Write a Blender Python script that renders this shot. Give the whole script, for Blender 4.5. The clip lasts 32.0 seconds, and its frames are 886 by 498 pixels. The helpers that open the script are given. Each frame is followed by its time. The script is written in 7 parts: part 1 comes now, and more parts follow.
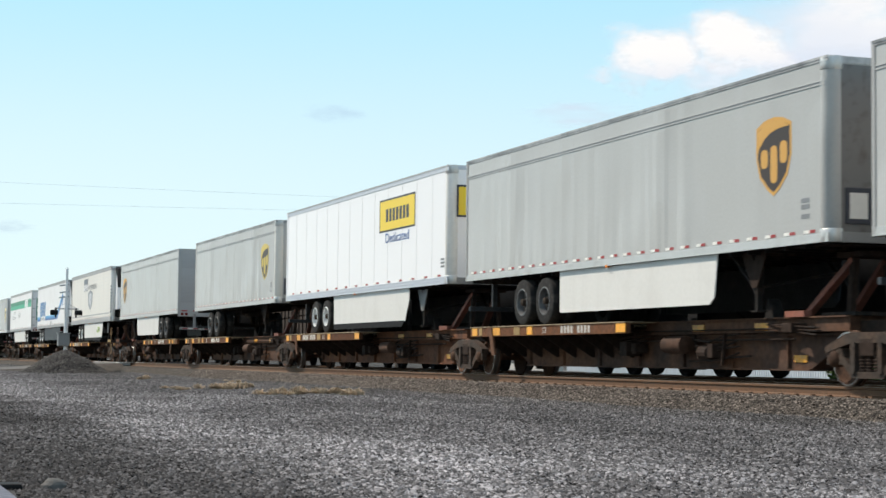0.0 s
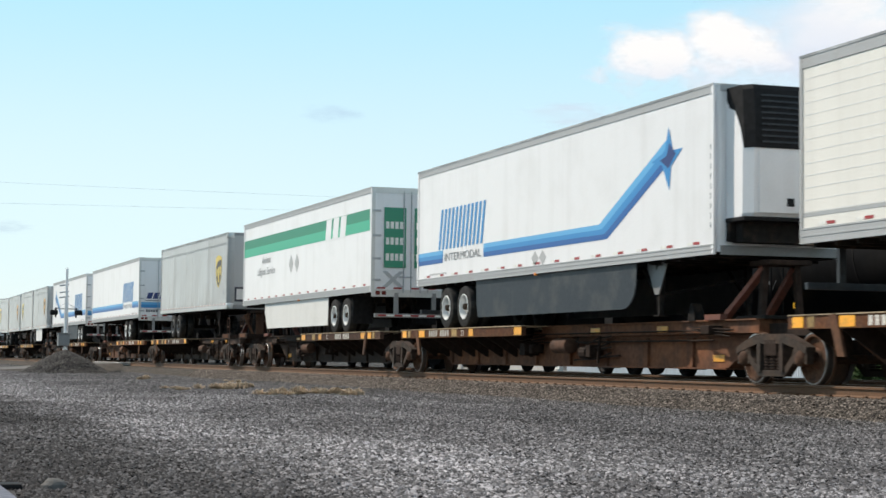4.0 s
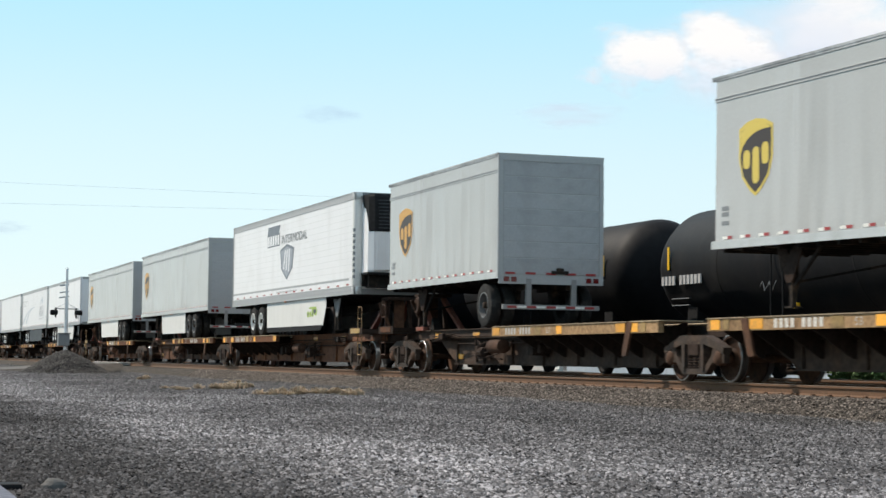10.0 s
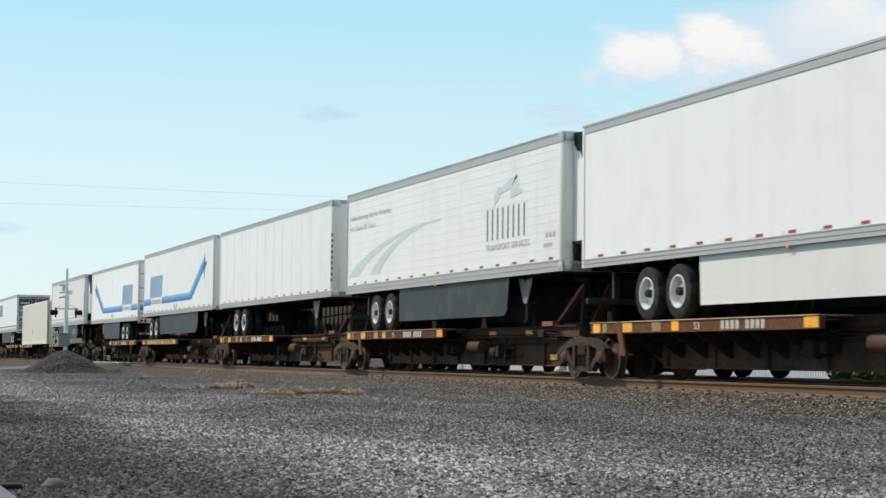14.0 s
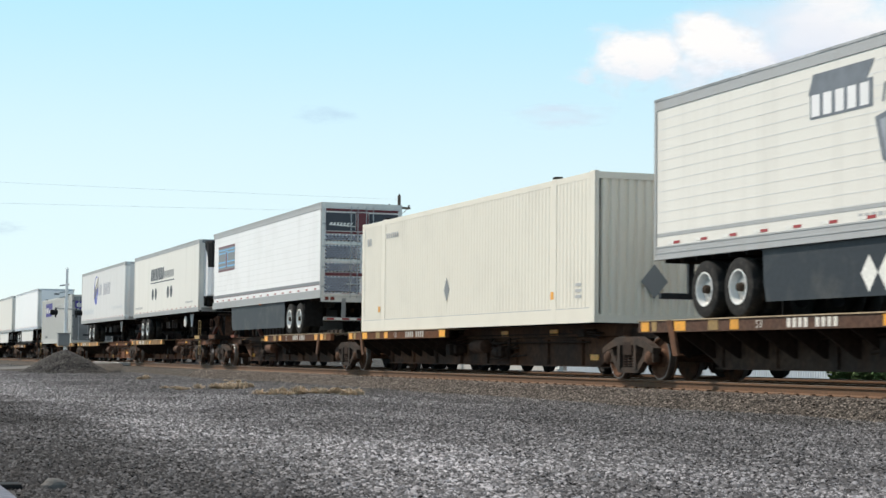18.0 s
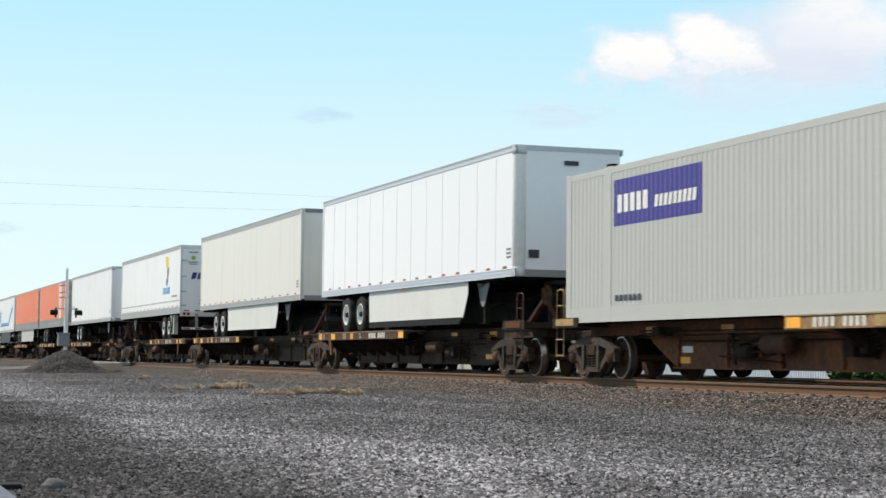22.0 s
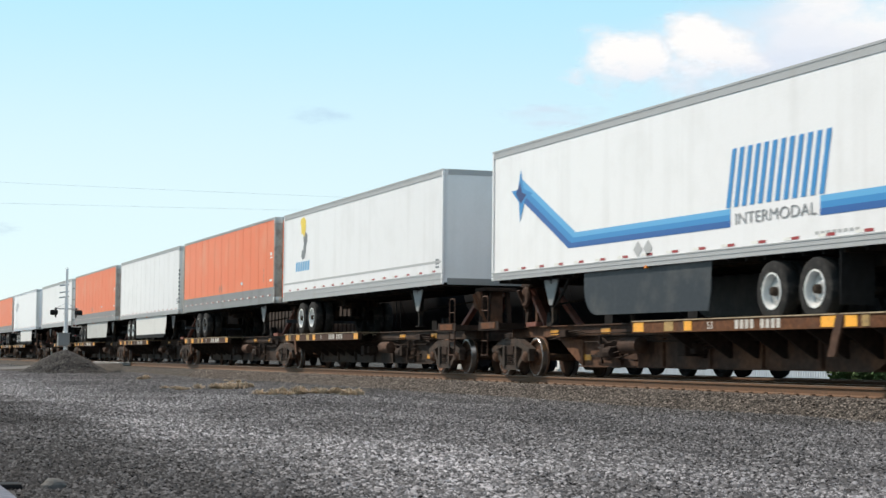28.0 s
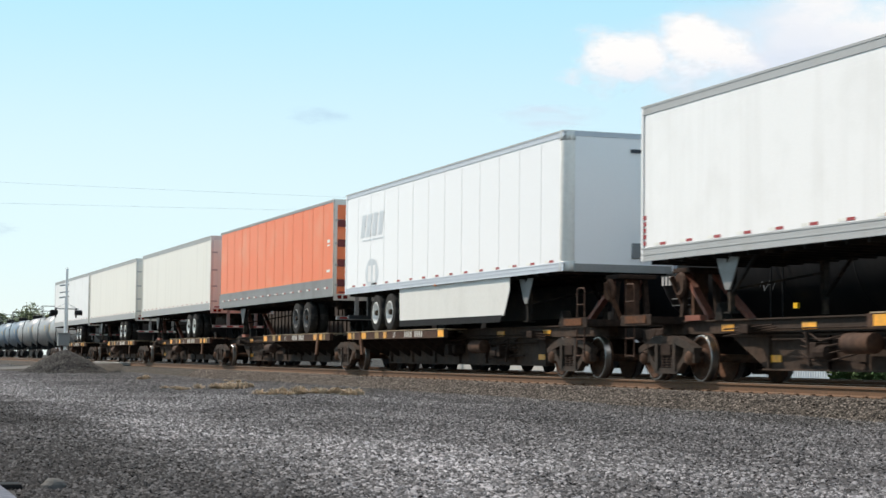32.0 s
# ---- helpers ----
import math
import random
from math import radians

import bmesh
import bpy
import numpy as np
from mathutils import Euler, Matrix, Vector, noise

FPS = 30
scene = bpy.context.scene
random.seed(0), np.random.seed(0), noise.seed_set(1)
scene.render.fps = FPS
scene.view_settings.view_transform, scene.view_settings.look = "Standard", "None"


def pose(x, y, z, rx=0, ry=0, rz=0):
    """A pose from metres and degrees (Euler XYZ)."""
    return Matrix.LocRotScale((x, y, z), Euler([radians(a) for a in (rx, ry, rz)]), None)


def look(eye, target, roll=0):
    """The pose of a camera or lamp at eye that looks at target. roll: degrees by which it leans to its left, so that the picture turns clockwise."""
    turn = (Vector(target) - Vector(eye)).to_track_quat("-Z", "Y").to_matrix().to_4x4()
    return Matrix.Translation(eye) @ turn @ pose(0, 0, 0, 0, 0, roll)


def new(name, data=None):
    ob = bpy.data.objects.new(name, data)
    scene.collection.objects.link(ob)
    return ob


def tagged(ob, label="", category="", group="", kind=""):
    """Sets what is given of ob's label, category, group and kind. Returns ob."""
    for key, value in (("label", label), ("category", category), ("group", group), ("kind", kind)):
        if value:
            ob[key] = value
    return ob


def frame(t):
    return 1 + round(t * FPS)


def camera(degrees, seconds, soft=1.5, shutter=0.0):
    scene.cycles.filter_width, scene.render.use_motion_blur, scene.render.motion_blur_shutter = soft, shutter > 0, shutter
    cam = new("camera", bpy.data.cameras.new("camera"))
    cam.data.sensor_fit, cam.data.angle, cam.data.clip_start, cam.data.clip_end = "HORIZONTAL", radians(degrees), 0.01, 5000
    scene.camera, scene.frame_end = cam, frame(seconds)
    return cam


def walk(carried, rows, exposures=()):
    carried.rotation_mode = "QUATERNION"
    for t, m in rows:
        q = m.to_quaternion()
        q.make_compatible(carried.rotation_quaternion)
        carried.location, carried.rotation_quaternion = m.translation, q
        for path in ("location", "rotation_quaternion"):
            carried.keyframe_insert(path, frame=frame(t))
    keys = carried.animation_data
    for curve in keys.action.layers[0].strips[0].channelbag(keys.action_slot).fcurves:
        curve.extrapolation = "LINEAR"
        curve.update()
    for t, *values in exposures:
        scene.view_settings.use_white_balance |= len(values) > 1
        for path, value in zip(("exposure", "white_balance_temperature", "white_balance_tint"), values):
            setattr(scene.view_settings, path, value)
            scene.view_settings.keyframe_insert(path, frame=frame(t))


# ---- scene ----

# x runs along the track (the train goes towards +x), y across it away from the camera, z up from the rail heads.
EYE = (0.0, 0.0, 0.36)
AZIMUTH, PITCH, LEAN = radians(160.797), radians(3.565), 0.6
AIM = (math.cos(AZIMUTH) * math.cos(PITCH), math.sin(AZIMUTH) * math.cos(PITCH), EYE[2] + math.sin(PITCH))
cam = camera(28.25, 32.0, soft=1.5, shutter=0.1)
# the clip's camera darkens and cools a little after the first second and again at fourteen
walk(cam, [(0.0, look(EYE, AIM, LEAN)), (32.0, look(EYE, AIM, LEAN))], exposures=[(0.0, 0.06, 6500, 10), (0.5, 0.04, 6500, 10), (1.0, -0.06, 6390, 8), (2.0, -0.08, 6320, 8), (2.5, -0.01, 6420, 8), (3.0, 0.06, 6500, 10), (13.0, 0.06, 6500, 10), (14.0, -0.05, 6440, 9), (15.5, 0.0, 6480, 9), (17.0, 0.06, 6500, 10), (32.0, 0.06, 6500, 10)])

# ---- world and sun ----
SUN_AZIMUTH, SUN_HEIGHT = radians(223.0), radians(47.0)
world = bpy.data.worlds.new("sky")
scene.world = world
world.use_nodes = True
wn = world.node_tree
sky = wn.nodes.new("ShaderNodeTexSky")
sky.sky_type, sky.sun_disc = "NISHITA", False
sky.sun_elevation, sky.sun_rotation = SUN_HEIGHT, radians(90.0) - SUN_AZIMUTH
sky.air_density, sky.dust_density, sky.ozone_density = 1.0, 0.2, 1.5
# thin bright haze over the sky, whiter towards the horizon
way = wn.nodes.new("ShaderNodeTexCoord")
parts = wn.nodes.new("ShaderNodeSeparateXYZ")
haze = wn.nodes.new("ShaderNodeValToRGB")
haze.color_ramp.interpolation = "EASE"
haze.color_ramp.elements[0].position, haze.color_ramp.elements[0].color = 0.0, (0.80, 0.93, 0.96, 1)
haze.color_ramp.elements[1].position, haze.color_ramp.elements[1].color = 1.0, (0.56, 0.64, 0.72, 1)
for spot, tone in ((0.08, (0.76, 0.955, 1.0)), (0.25, (0.445, 0.86, 1.04)), (0.5, (0.58, 0.70, 0.81))):
    e = haze.color_ramp.elements.new(spot)
    e.color = (*tone, 1)
blend = wn.nodes.new("ShaderNodeMix")
blend.data_type = "RGBA"
blend.inputs[0].default_value = 0.8
thin = wn.nodes.new("ShaderNodeMix")
thin.data_type, thin.blend_type = "RGBA", "MULTIPLY"
thin.inputs[0].default_value, thin.inputs[7].default_value = 1.0, (0.12, 0.12, 0.12, 1)
wn.links.new(way.outputs["Generated"], parts.inputs[0])
wn.links.new(parts.outputs["Z"], haze.inputs[0])
wn.links.new(sky.outputs[0], thin.inputs[6])
wn.links.new(thin.outputs[2], blend.inputs[6])
wn.links.new(haze.outputs[0], blend.inputs[7])
wn.links.new(blend.outputs[2], wn.nodes["Background"].inputs[0])
wn.nodes["Background"].inputs[1].default_value = 1.0
sun = new("sun", bpy.data.lights.new("sun", "SUN"))
sun.data.energy, sun.data.angle, sun.data.color = 4.9, radians(1.5), (1.0, 0.90, 0.77)
sun.matrix_world = look((0, 0, 0), (-math.cos(SUN_AZIMUTH) * math.cos(SUN_HEIGHT), -math.sin(SUN_AZIMUTH) * math.cos(SUN_HEIGHT), -math.sin(SUN_HEIGHT)))
sun.location = (-20, -30, 40)


# ---- materials ----
def material(name, colour, rough=0.6, metal=0.0, vary=0.0, grain=None, grime=None, bump=0.0, bump_scale=40.0, streak=None, second=None, shine=0.5, buckle=0.0):
    """grain: (scale, strength) of fine brightness noise; grime: (colour, scale, amount) of stains; streak: (colour,
    amount) of run-down dirt, in grey_paint of painted sheen; second: (colour, scale) of a broad second tone; vary:
    spread of brightness between objects."""
    m = bpy.data.materials.new(name)
    m.use_nodes = True
    nt = m.node_tree
    n, l = nt.nodes, nt.links
    b = n["Principled BSDF"]
    b.inputs["Roughness"].default_value, b.inputs["Metallic"].default_value = rough, metal
    b.inputs["Specular IOR Level"].default_value = shine
    co = n.new("ShaderNodeTexCoord").outputs["Object"]
    rgb = n.new("ShaderNodeRGB")
    rgb.outputs[0].default_value = (*colour, 1)
    out = rgb.outputs[0]

    def noise_at(scale, detail=4.0, stretch=(1, 1, 1)):
        mp = n.new("ShaderNodeMapping")
        mp.inputs["Scale"].default_value = stretch
        l.new(co, mp.inputs[0])
        t = n.new("ShaderNodeTexNoise")
        t.inputs["Scale"].default_value, t.inputs["Detail"].default_value = scale, detail
        l.new(mp.outputs[0], t.inputs["Vector"])
        return t.outputs["Fac"]

    def ramp(fac, lo, hi, top=1.0):
        r = n.new("ShaderNodeMapRange")
        r.inputs["From Min"].default_value, r.inputs["From Max"].default_value, r.inputs["To Max"].default_value = lo, hi, top
        l.new(fac, r.inputs["Value"])
        return r.outputs[0]

    def mix(fac, a, colour_b, mode="MIX"):
        x = n.new("ShaderNodeMix")
        x.data_type, x.blend_type = "RGBA", mode
        if isinstance(fac, float):
            x.inputs[0].default_value = fac
        else:
            l.new(fac, x.inputs[0])
        l.new(a, x.inputs[6])
        if isinstance(colour_b, tuple):
            x.inputs[7].default_value = (*colour_b, 1)
        else:
            l.new(colour_b, x.inputs[7])
        return x.outputs[2]

    if second:
        out = mix(ramp(noise_at(second[1], 5), 0.4, 0.62), out, second[0])
    if grime:
        out = mix(ramp(noise_at(grime[1], 6), 0.5, 0.72, grime[2]), out, grime[0])
    if streak:
        out = mix(ramp(noise_at(1.0, 5, (2.3, 2.3, 0.16)), 0.5, 0.75, streak[1]), out, streak[0])
    if grain:
        g = n.new("ShaderNodeMapRange")
        g.inputs["To Min"].default_value, g.inputs["To Max"].default_value = 1 - grain[1], 1 + grain[1]
        g.inputs["From Min"].default_value, g.inputs["From Max"].default_value = 0.3, 0.7
        l.new(noise_at(grain[0], 3), g.inputs["Value"])
        out = mix(1.0, out, g.outputs[0], "MULTIPLY")
    if vary:
        r = n.new("ShaderNodeObjectInfo")
        g = n.new("ShaderNodeMapRange")
        g.inputs["To Min"].default_value, g.inputs["To Max"].default_value = 1 - vary, 1 + vary
        l.new(r.outputs["Random"], g.inputs["Value"])
        out = mix(1.0, out, g.outputs[0], "MULTIPLY")
    l.new(out, b.inputs["Base Color"])
    if bump:
        bp = n.new("ShaderNodeBump")
        bp.inputs["Strength"].default_value, bp.inputs["Distance"].default_value = 0.6, bump
        l.new(noise_at(bump_scale, 4), bp.inputs["Height"])
        l.new(bp.outputs[0], b.inputs["Normal"])
    if buckle:
        # upright ripples in thin sheet, strong in some panels and absent in others
        x = n.new("ShaderNodeMath")
        x.operation = "MULTIPLY"
        l.new(noise_at(1.0, 0.6, (2.0, 2.0, 0.25)), x.inputs[0])
        l.new(ramp(noise_at(1.0, 2, (0.3, 0.3, 0.2)), 0.42, 0.62), x.inputs[1])
        bk = n.new("ShaderNodeBump")
        bk.inputs["Strength"].default_value, bk.inputs["Distance"].default_value = 1.0, buckle
        l.new(x.outputs[0], bk.inputs["Height"])
        if bump:
            l.new(bp.outputs[0], bk.inputs["Normal"])
        l.new(bk.outputs[0], b.inputs["Normal"])
    return m


DIRT = (0.32, 0.29, 0.25)
M = {
    "white": material("white_paint", (0.795, 0.785, 0.79), 0.32, streak=(DIRT, 0.13), grime=((0.5, 0.48, 0.45), 1.1, 0.16), grain=(30, 0.02), bump=0.004, bump_scale=1.3),
    "clean_white": material("clean_white_paint", (0.85, 0.845, 0.86), 0.25, grain=(30, 0.015), bump=0.004, bump_scale=1.3),
    "dull_white": material("dull_pale_grey_paint", (0.67, 0.66, 0.65), 0.38, streak=(DIRT, 0.15), grain=(30, 0.02), bump=0.004, bump_scale=1.3),
    "cream": material("off_white_paint", (0.75, 0.725, 0.67), 0.4, streak=(DIRT, 0.16), grain=(30, 0.02), bump=0.004, bump_scale=1.3),
    "box_cream": material("cream_box_paint", (0.74, 0.695, 0.60), 0.45, grime=(DIRT, 0.9, 0.12), grain=(30, 0.02)),
    "box_grey": material("grey_box_paint", (0.46, 0.455, 0.43), 0.45, grime=(DIRT, 0.9, 0.12), grain=(30, 0.03)),
    "door_grey": material("dark_grey_door_paint", (0.17, 0.18, 0.19), 0.45, grime=((0.33, 0.34, 0.35), 1.6, 0.5), grain=(14, 0.12)),
    "globe_blue": material("bright_blue_print", (0.035, 0.05, 0.36), 0.4),
    "blue_grey": material("blue_grey_print", (0.22, 0.24, 0.33), 0.5),
    "lower_grey": material("dull_grey_band", (0.25, 0.25, 0.25), 0.5, metal=0.2, grime=((0.14, 0.13, 0.12), 1.2, 0.5), grain=(20, 0.06)),
    "worn_corner": material("worn_rusty_corner_metal", (0.38, 0.36, 0.33), 0.45, grime=((0.13, 0.085, 0.06), 2.5, 0.75), streak=((0.16, 0.10, 0.07), 0.5), grain=(14, 0.1)),
    "pale_rail": material("pale_bluish_rail", (0.50, 0.54, 0.60), 0.42, streak=(DIRT, 0.12), grain=(25, 0.04)),
    "mast_paint": material("pale_mast_paint", (0.78, 0.78, 0.77), 0.5, grain=(12, 0.08)),
    # the paler streaks paint in part of the sheet's sky sheen
    "grey": material("grey_paint", (0.415, 0.415, 0.405), 0.27, streak=((0.47, 0.48, 0.49), 0.2), grain=(20, 0.03), bump=0.005, bump_scale=1.1, buckle=0.12, vary=0.05),
    "orange": material("orange_paint", (0.80, 0.19, 0.07), 0.45, streak=((0.62, 0.26, 0.14), 0.35), grime=((0.74, 0.34, 0.2), 0.8, 0.4), grain=(20, 0.04), bump=0.004, bump_scale=1.5),
    "faded_orange": material("faded_orange_print", (0.46, 0.20, 0.12), 0.5, grain=(20, 0.2)),
    "alu": material("aluminium", (0.60, 0.595, 0.58), 0.42, metal=0.55, streak=(DIRT, 0.3), grain=(25, 0.05)),
    "rail_grey": material("rail_grey", (0.385, 0.39, 0.395), 0.5, metal=0.1, streak=(DIRT, 0.3), grain=(25, 0.05)),
    "darkgrey": material("dark_grey", (0.029, 0.035, 0.043), 0.5, shine=0.28, grain=(12, 0.15), grime=((0.14, 0.135, 0.12), 2.0, 0.3)),
    "skirt_white": material("skirt_white", (0.68, 0.665, 0.635), 0.42, grain=(12, 0.03), grime=(DIRT, 1.1, 0.12), streak=(DIRT, 0.12), bump=0.006, bump_scale=1.2),
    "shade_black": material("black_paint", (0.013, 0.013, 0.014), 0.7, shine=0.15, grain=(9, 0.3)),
    "tyre": material("tyre_rubber", (0.02, 0.02, 0.02), 0.9, shine=0.2, grain=(40, 0.2), grime=((0.11, 0.1, 0.09), 6, 0.4)),
    "rim": material("rim_white", (0.80, 0.80, 0.78), 0.35, metal=0.2, grime=(DIRT, 5, 0.4)),
    "disc": material("wheel_disc_grey", (0.52, 0.515, 0.50), 0.45, metal=0.3, grime=((0.07, 0.06, 0.05), 5, 0.7)),
    "rim_dark": material("rim_grey", (0.15, 0.15, 0.15), 0.45, metal=0.3, grime=((0.08, 0.07, 0.06), 5, 0.6)),
    "under": material("dark_steel", (0.018, 0.016, 0.015), 0.8, shine=0.12, grain=(8, 0.3), grime=((0.11, 0.075, 0.05), 3, 0.5)),
    "rust": material("rusty_brown_steel", (0.063, 0.037, 0.027), 0.8, shine=0.15, vary=0.18, grain=(9, 0.25), grime=((0.035, 0.028, 0.025), 1.3, 0.75), second=((0.12, 0.058, 0.033), 0.7), bump=0.004, bump_scale=25),
    "rust_dark": material("grimy_brown_steel", (0.034, 0.022, 0.017), 0.85, shine=0.12, vary=0.2, grain=(9, 0.3), grime=((0.02, 0.018, 0.017), 1.6, 0.8), bump=0.004, bump_scale=25),
    "edge": material("rusty_orange_edge", (0.118, 0.05, 0.024), 0.8, shine=0.15, vary=0.3, grain=(14, 0.3), grime=((0.07, 0.045, 0.035), 2.2, 0.7), bump=0.003, bump_scale=30),
    "wood": material("worn_deck", (0.33, 0.25, 0.16), 0.8, vary=0.25, grain=(20, 0.3), grime=((0.1, 0.07, 0.05), 2, 0.6)),
    "reflector": material("yellow_reflector", (0.80, 0.36, 0.03), 0.4, vary=0.2, grain=(30, 0.1), grime=((0.3, 0.16, 0.06), 4, 0.5)),
    "reflector_pale": material("faded_reflector", (0.62, 0.52, 0.38), 0.5, grain=(30, 0.1), grime=((0.25, 0.17, 0.1), 4, 0.6)),
    "line": material("grey_panel_line", (0.60, 0.60, 0.60), 0.5),
    "pale_line": material("pale_panel_line", (0.66, 0.66, 0.655), 0.5),
    "bright_corner": material("bright_corner_metal", (0.82, 0.80, 0.765), 0.3, grain=(10, 0.05), streak=((0.34, 0.29, 0.22), 0.3)),
    "rust_red": material("rusty_red_brown_steel", (0.125, 0.058, 0.034), 0.8, shine=0.15, vary=0.2, grain=(9, 0.25), grime=((0.05, 0.034, 0.028), 1.1, 0.75), second=((0.17, 0.07, 0.034), 0.8), streak=((0.045, 0.03, 0.026), 0.6), bump=0.004, bump_scale=25),
    "rust_mid": material("dull_brown_steel", (0.045, 0.032, 0.026), 0.8, shine=0.15, vary=0.2, grain=(9, 0.25), grime=((0.03, 0.025, 0.022), 1.3, 0.7), second=((0.062, 0.04, 0.029), 0.7), streak=((0.10, 0.046, 0.022), 0.3), bump=0.004, bump_scale=25),
    "edge_tan": material("worn_tan_edge", (0.30, 0.19, 0.10), 0.8, shine=0.15, vary=0.25, grain=(14, 0.3), grime=((0.12, 0.065, 0.04), 1.8, 0.75), bump=0.003, bump_scale=30),
    "edge_brown": material("dull_brown_edge", (0.075, 0.042, 0.03), 0.8, shine=0.15, vary=0.25, grain=(14, 0.3), grime=((0.06, 0.042, 0.034), 2.2, 0.7), bump=0.003, bump_scale=30),
    "skirt_grey": material("skirt_grey", (0.46, 0.455, 0.435), 0.45, grain=(12, 0.04), grime=(DIRT, 1.5, 0.4), bump=0.006, bump_scale=1.2),
    "safety": material("safety_yellow_paint", (0.31, 0.20, 0.07), 0.6, vary=0.25, grain=(18, 0.2), grime=((0.14, 0.09, 0.05), 3, 0.7)),
    "red_primer": material("red_primer_steel", (0.20, 0.065, 0.04), 0.65, vary=0.25, grain=(12, 0.2), grime=((0.07, 0.045, 0.035), 3, 0.7)),
    "tread": material("polished_wheel_tread", (0.4, 0.39, 0.38), 0.35, metal=1.0),
    "truck_cast": material("grimy_cast_steel", (0.036, 0.028, 0.023), 0.75, shine=0.2, vary=0.3, grain=(12, 0.3), grime=((0.024, 0.02, 0.018), 2.5, 0.7), second=((0.058, 0.037, 0.026), 2.0), bump=0.004, bump_scale=25),
    "wheel": material("rusty_wheel", (0.09, 0.046, 0.028), 0.8, shine=0.15, vary=0.45, grain=(20, 0.25), grime=((0.03, 0.025, 0.022), 4, 0.7)),
    "rail": material("rusty_rail_side", (0.115, 0.055, 0.024), 0.75, grain=(14, 0.2), grime=((0.085, 0.05, 0.03), 1.2, 0.6), bump=0.002),
    "rail_head": material("worn_rail_head", (0.32, 0.26, 0.22), 0.35, metal=0.8, grain=(20, 0.1)),
    "tie": material("weathered_tie", (0.10, 0.08, 0.065), 0.9, vary=0.25, grain=(14, 0.3), bump=0.01, bump_scale=14),
    "tank": material("black_tank_paint", (0.006, 0.0065, 0.008), 0.6, shine=0.16, grain=(6, 0.2), grime=((0.025, 0.023, 0.02), 0.8, 0.4), streak=((0.03, 0.026, 0.024), 0.35)),
    "tank_grey": material("blue_grey_tank_paint", (0.16, 0.20, 0.25), 0.4, streak=((0.06, 0.06, 0.06), 0.5)),
    "tank_silver": material("dull_silver_tank_paint", (0.30, 0.30, 0.305), 0.4, metal=0.2, streak=((0.10, 0.10, 0.10), 0.5), grain=(6, 0.1)),
    "boxcar": material("brown_boxcar_paint", (0.03, 0.02, 0.015), 0.85, streak=((0.05, 0.035, 0.03), 0.6), grain=(8, 0.15)),
    "yellow": material("yellow_paint", (0.85, 0.50, 0.02), 0.45, grain=(20, 0.06)),
    "print_white": material("worn_stencil_white", (0.55, 0.52, 0.47), 0.6, vary=0.25, grain=(25, 0.25)),
    "lettering": material("white_lettering", (0.75, 0.74, 0.70), 0.6, grain=(25, 0.15)),
    "pale_grey": material("pale_grey_print", (0.42, 0.42, 0.42), 0.5),
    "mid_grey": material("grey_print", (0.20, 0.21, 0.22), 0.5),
    "deep_blue": material("deep_blue_print", (0.02, 0.10, 0.33), 0.4),
    "old_steel": material("old_rail_steel", (0.13, 0.14, 0.17), 0.9, shine=0.1, grain=(20, 0.2)),
    "worn_rail": material("worn_dark_roof_rail", (0.24, 0.245, 0.25), 0.45, grime=((0.04, 0.04, 0.04), 1.4, 0.75), second=((0.42, 0.43, 0.44), 0.7), grain=(12, 0.2)),
    "faint": material("faint_grey_print", (0.55, 0.585, 0.62), 0.45, grain=(4, 0.06)),
    "slat_grey": material("dull_grey_door_slat", (0.37, 0.375, 0.385), 0.4, vary=0.06, grime=((0.2, 0.2, 0.2), 2.0, 0.4), grain=(20, 0.05)),
    "slate": material("slate_print", (0.15, 0.165, 0.19), 0.45, grain=(4, 0.15)),
    "slate_light": material("pale_slate_print", (0.30, 0.32, 0.36), 0.45, grain=(4, 0.15)),
    "ink": material("dark_print", (0.03, 0.035, 0.05), 0.45),
    "navy": material("navy_print", (0.02, 0.04, 0.16), 0.45),
    "blue": material("blue_print", (0.035, 0.23, 0.52), 0.4),
    "sky_blue": material("light_blue_print", (0.11, 0.38, 0.66), 0.4),
    "green": material("green_print", (0.03, 0.24, 0.14), 0.45),
    "green_light": material("light_green_print", (0.06, 0.42, 0.26), 0.45),
    "lime": material("lime_print", (0.30, 0.42, 0.05), 0.45),
    "brown": material("brown_print", (0.035, 0.018, 0.01), 0.4),
    "gold": material("gold_print", (0.58, 0.31, 0.06), 0.4),
    "lemon": material("lemon_print", (0.80, 0.58, 0.03), 0.4),
    "gold_pale": material("pale_gold_print", (0.62, 0.47, 0.08), 0.4),
    "purple": material("purple_print", (0.05, 0.035, 0.24), 0.4),
    "maroon": material("maroon_print", (0.12, 0.012, 0.02), 0.4),
    "red": material("red_reflector", (0.32, 0.03, 0.03), 0.4),
    "red_lamp": material("red_lamp_lens", (0.14, 0.01, 0.01), 0.2),
    "amber": material("amber_lamp_lens", (0.75, 0.22, 0.02), 0.25),
    "steel_quilt": material("quilted_stainless_steel", (0.30, 0.31, 0.33), 0.12, metal=1.0, bump=0.004, bump_scale=20),
    "concrete": material("concrete", (0.42, 0.41, 0.39), 0.85, grain=(10, 0.1), grime=((0.25, 0.23, 0.2), 1.0, 0.5), bump=0.004),
    "asphalt": material("asphalt", (0.10, 0.098, 0.095), 0.95, shine=0.2, grain=(40, 0.2), second=((0.13, 0.125, 0.12), 0.5), bump=0.004, bump_scale=60),
    "siding": material("white_metal_siding", (0.62, 0.66, 0.70), 0.45, streak=((0.4, 0.4, 0.4), 0.4)),
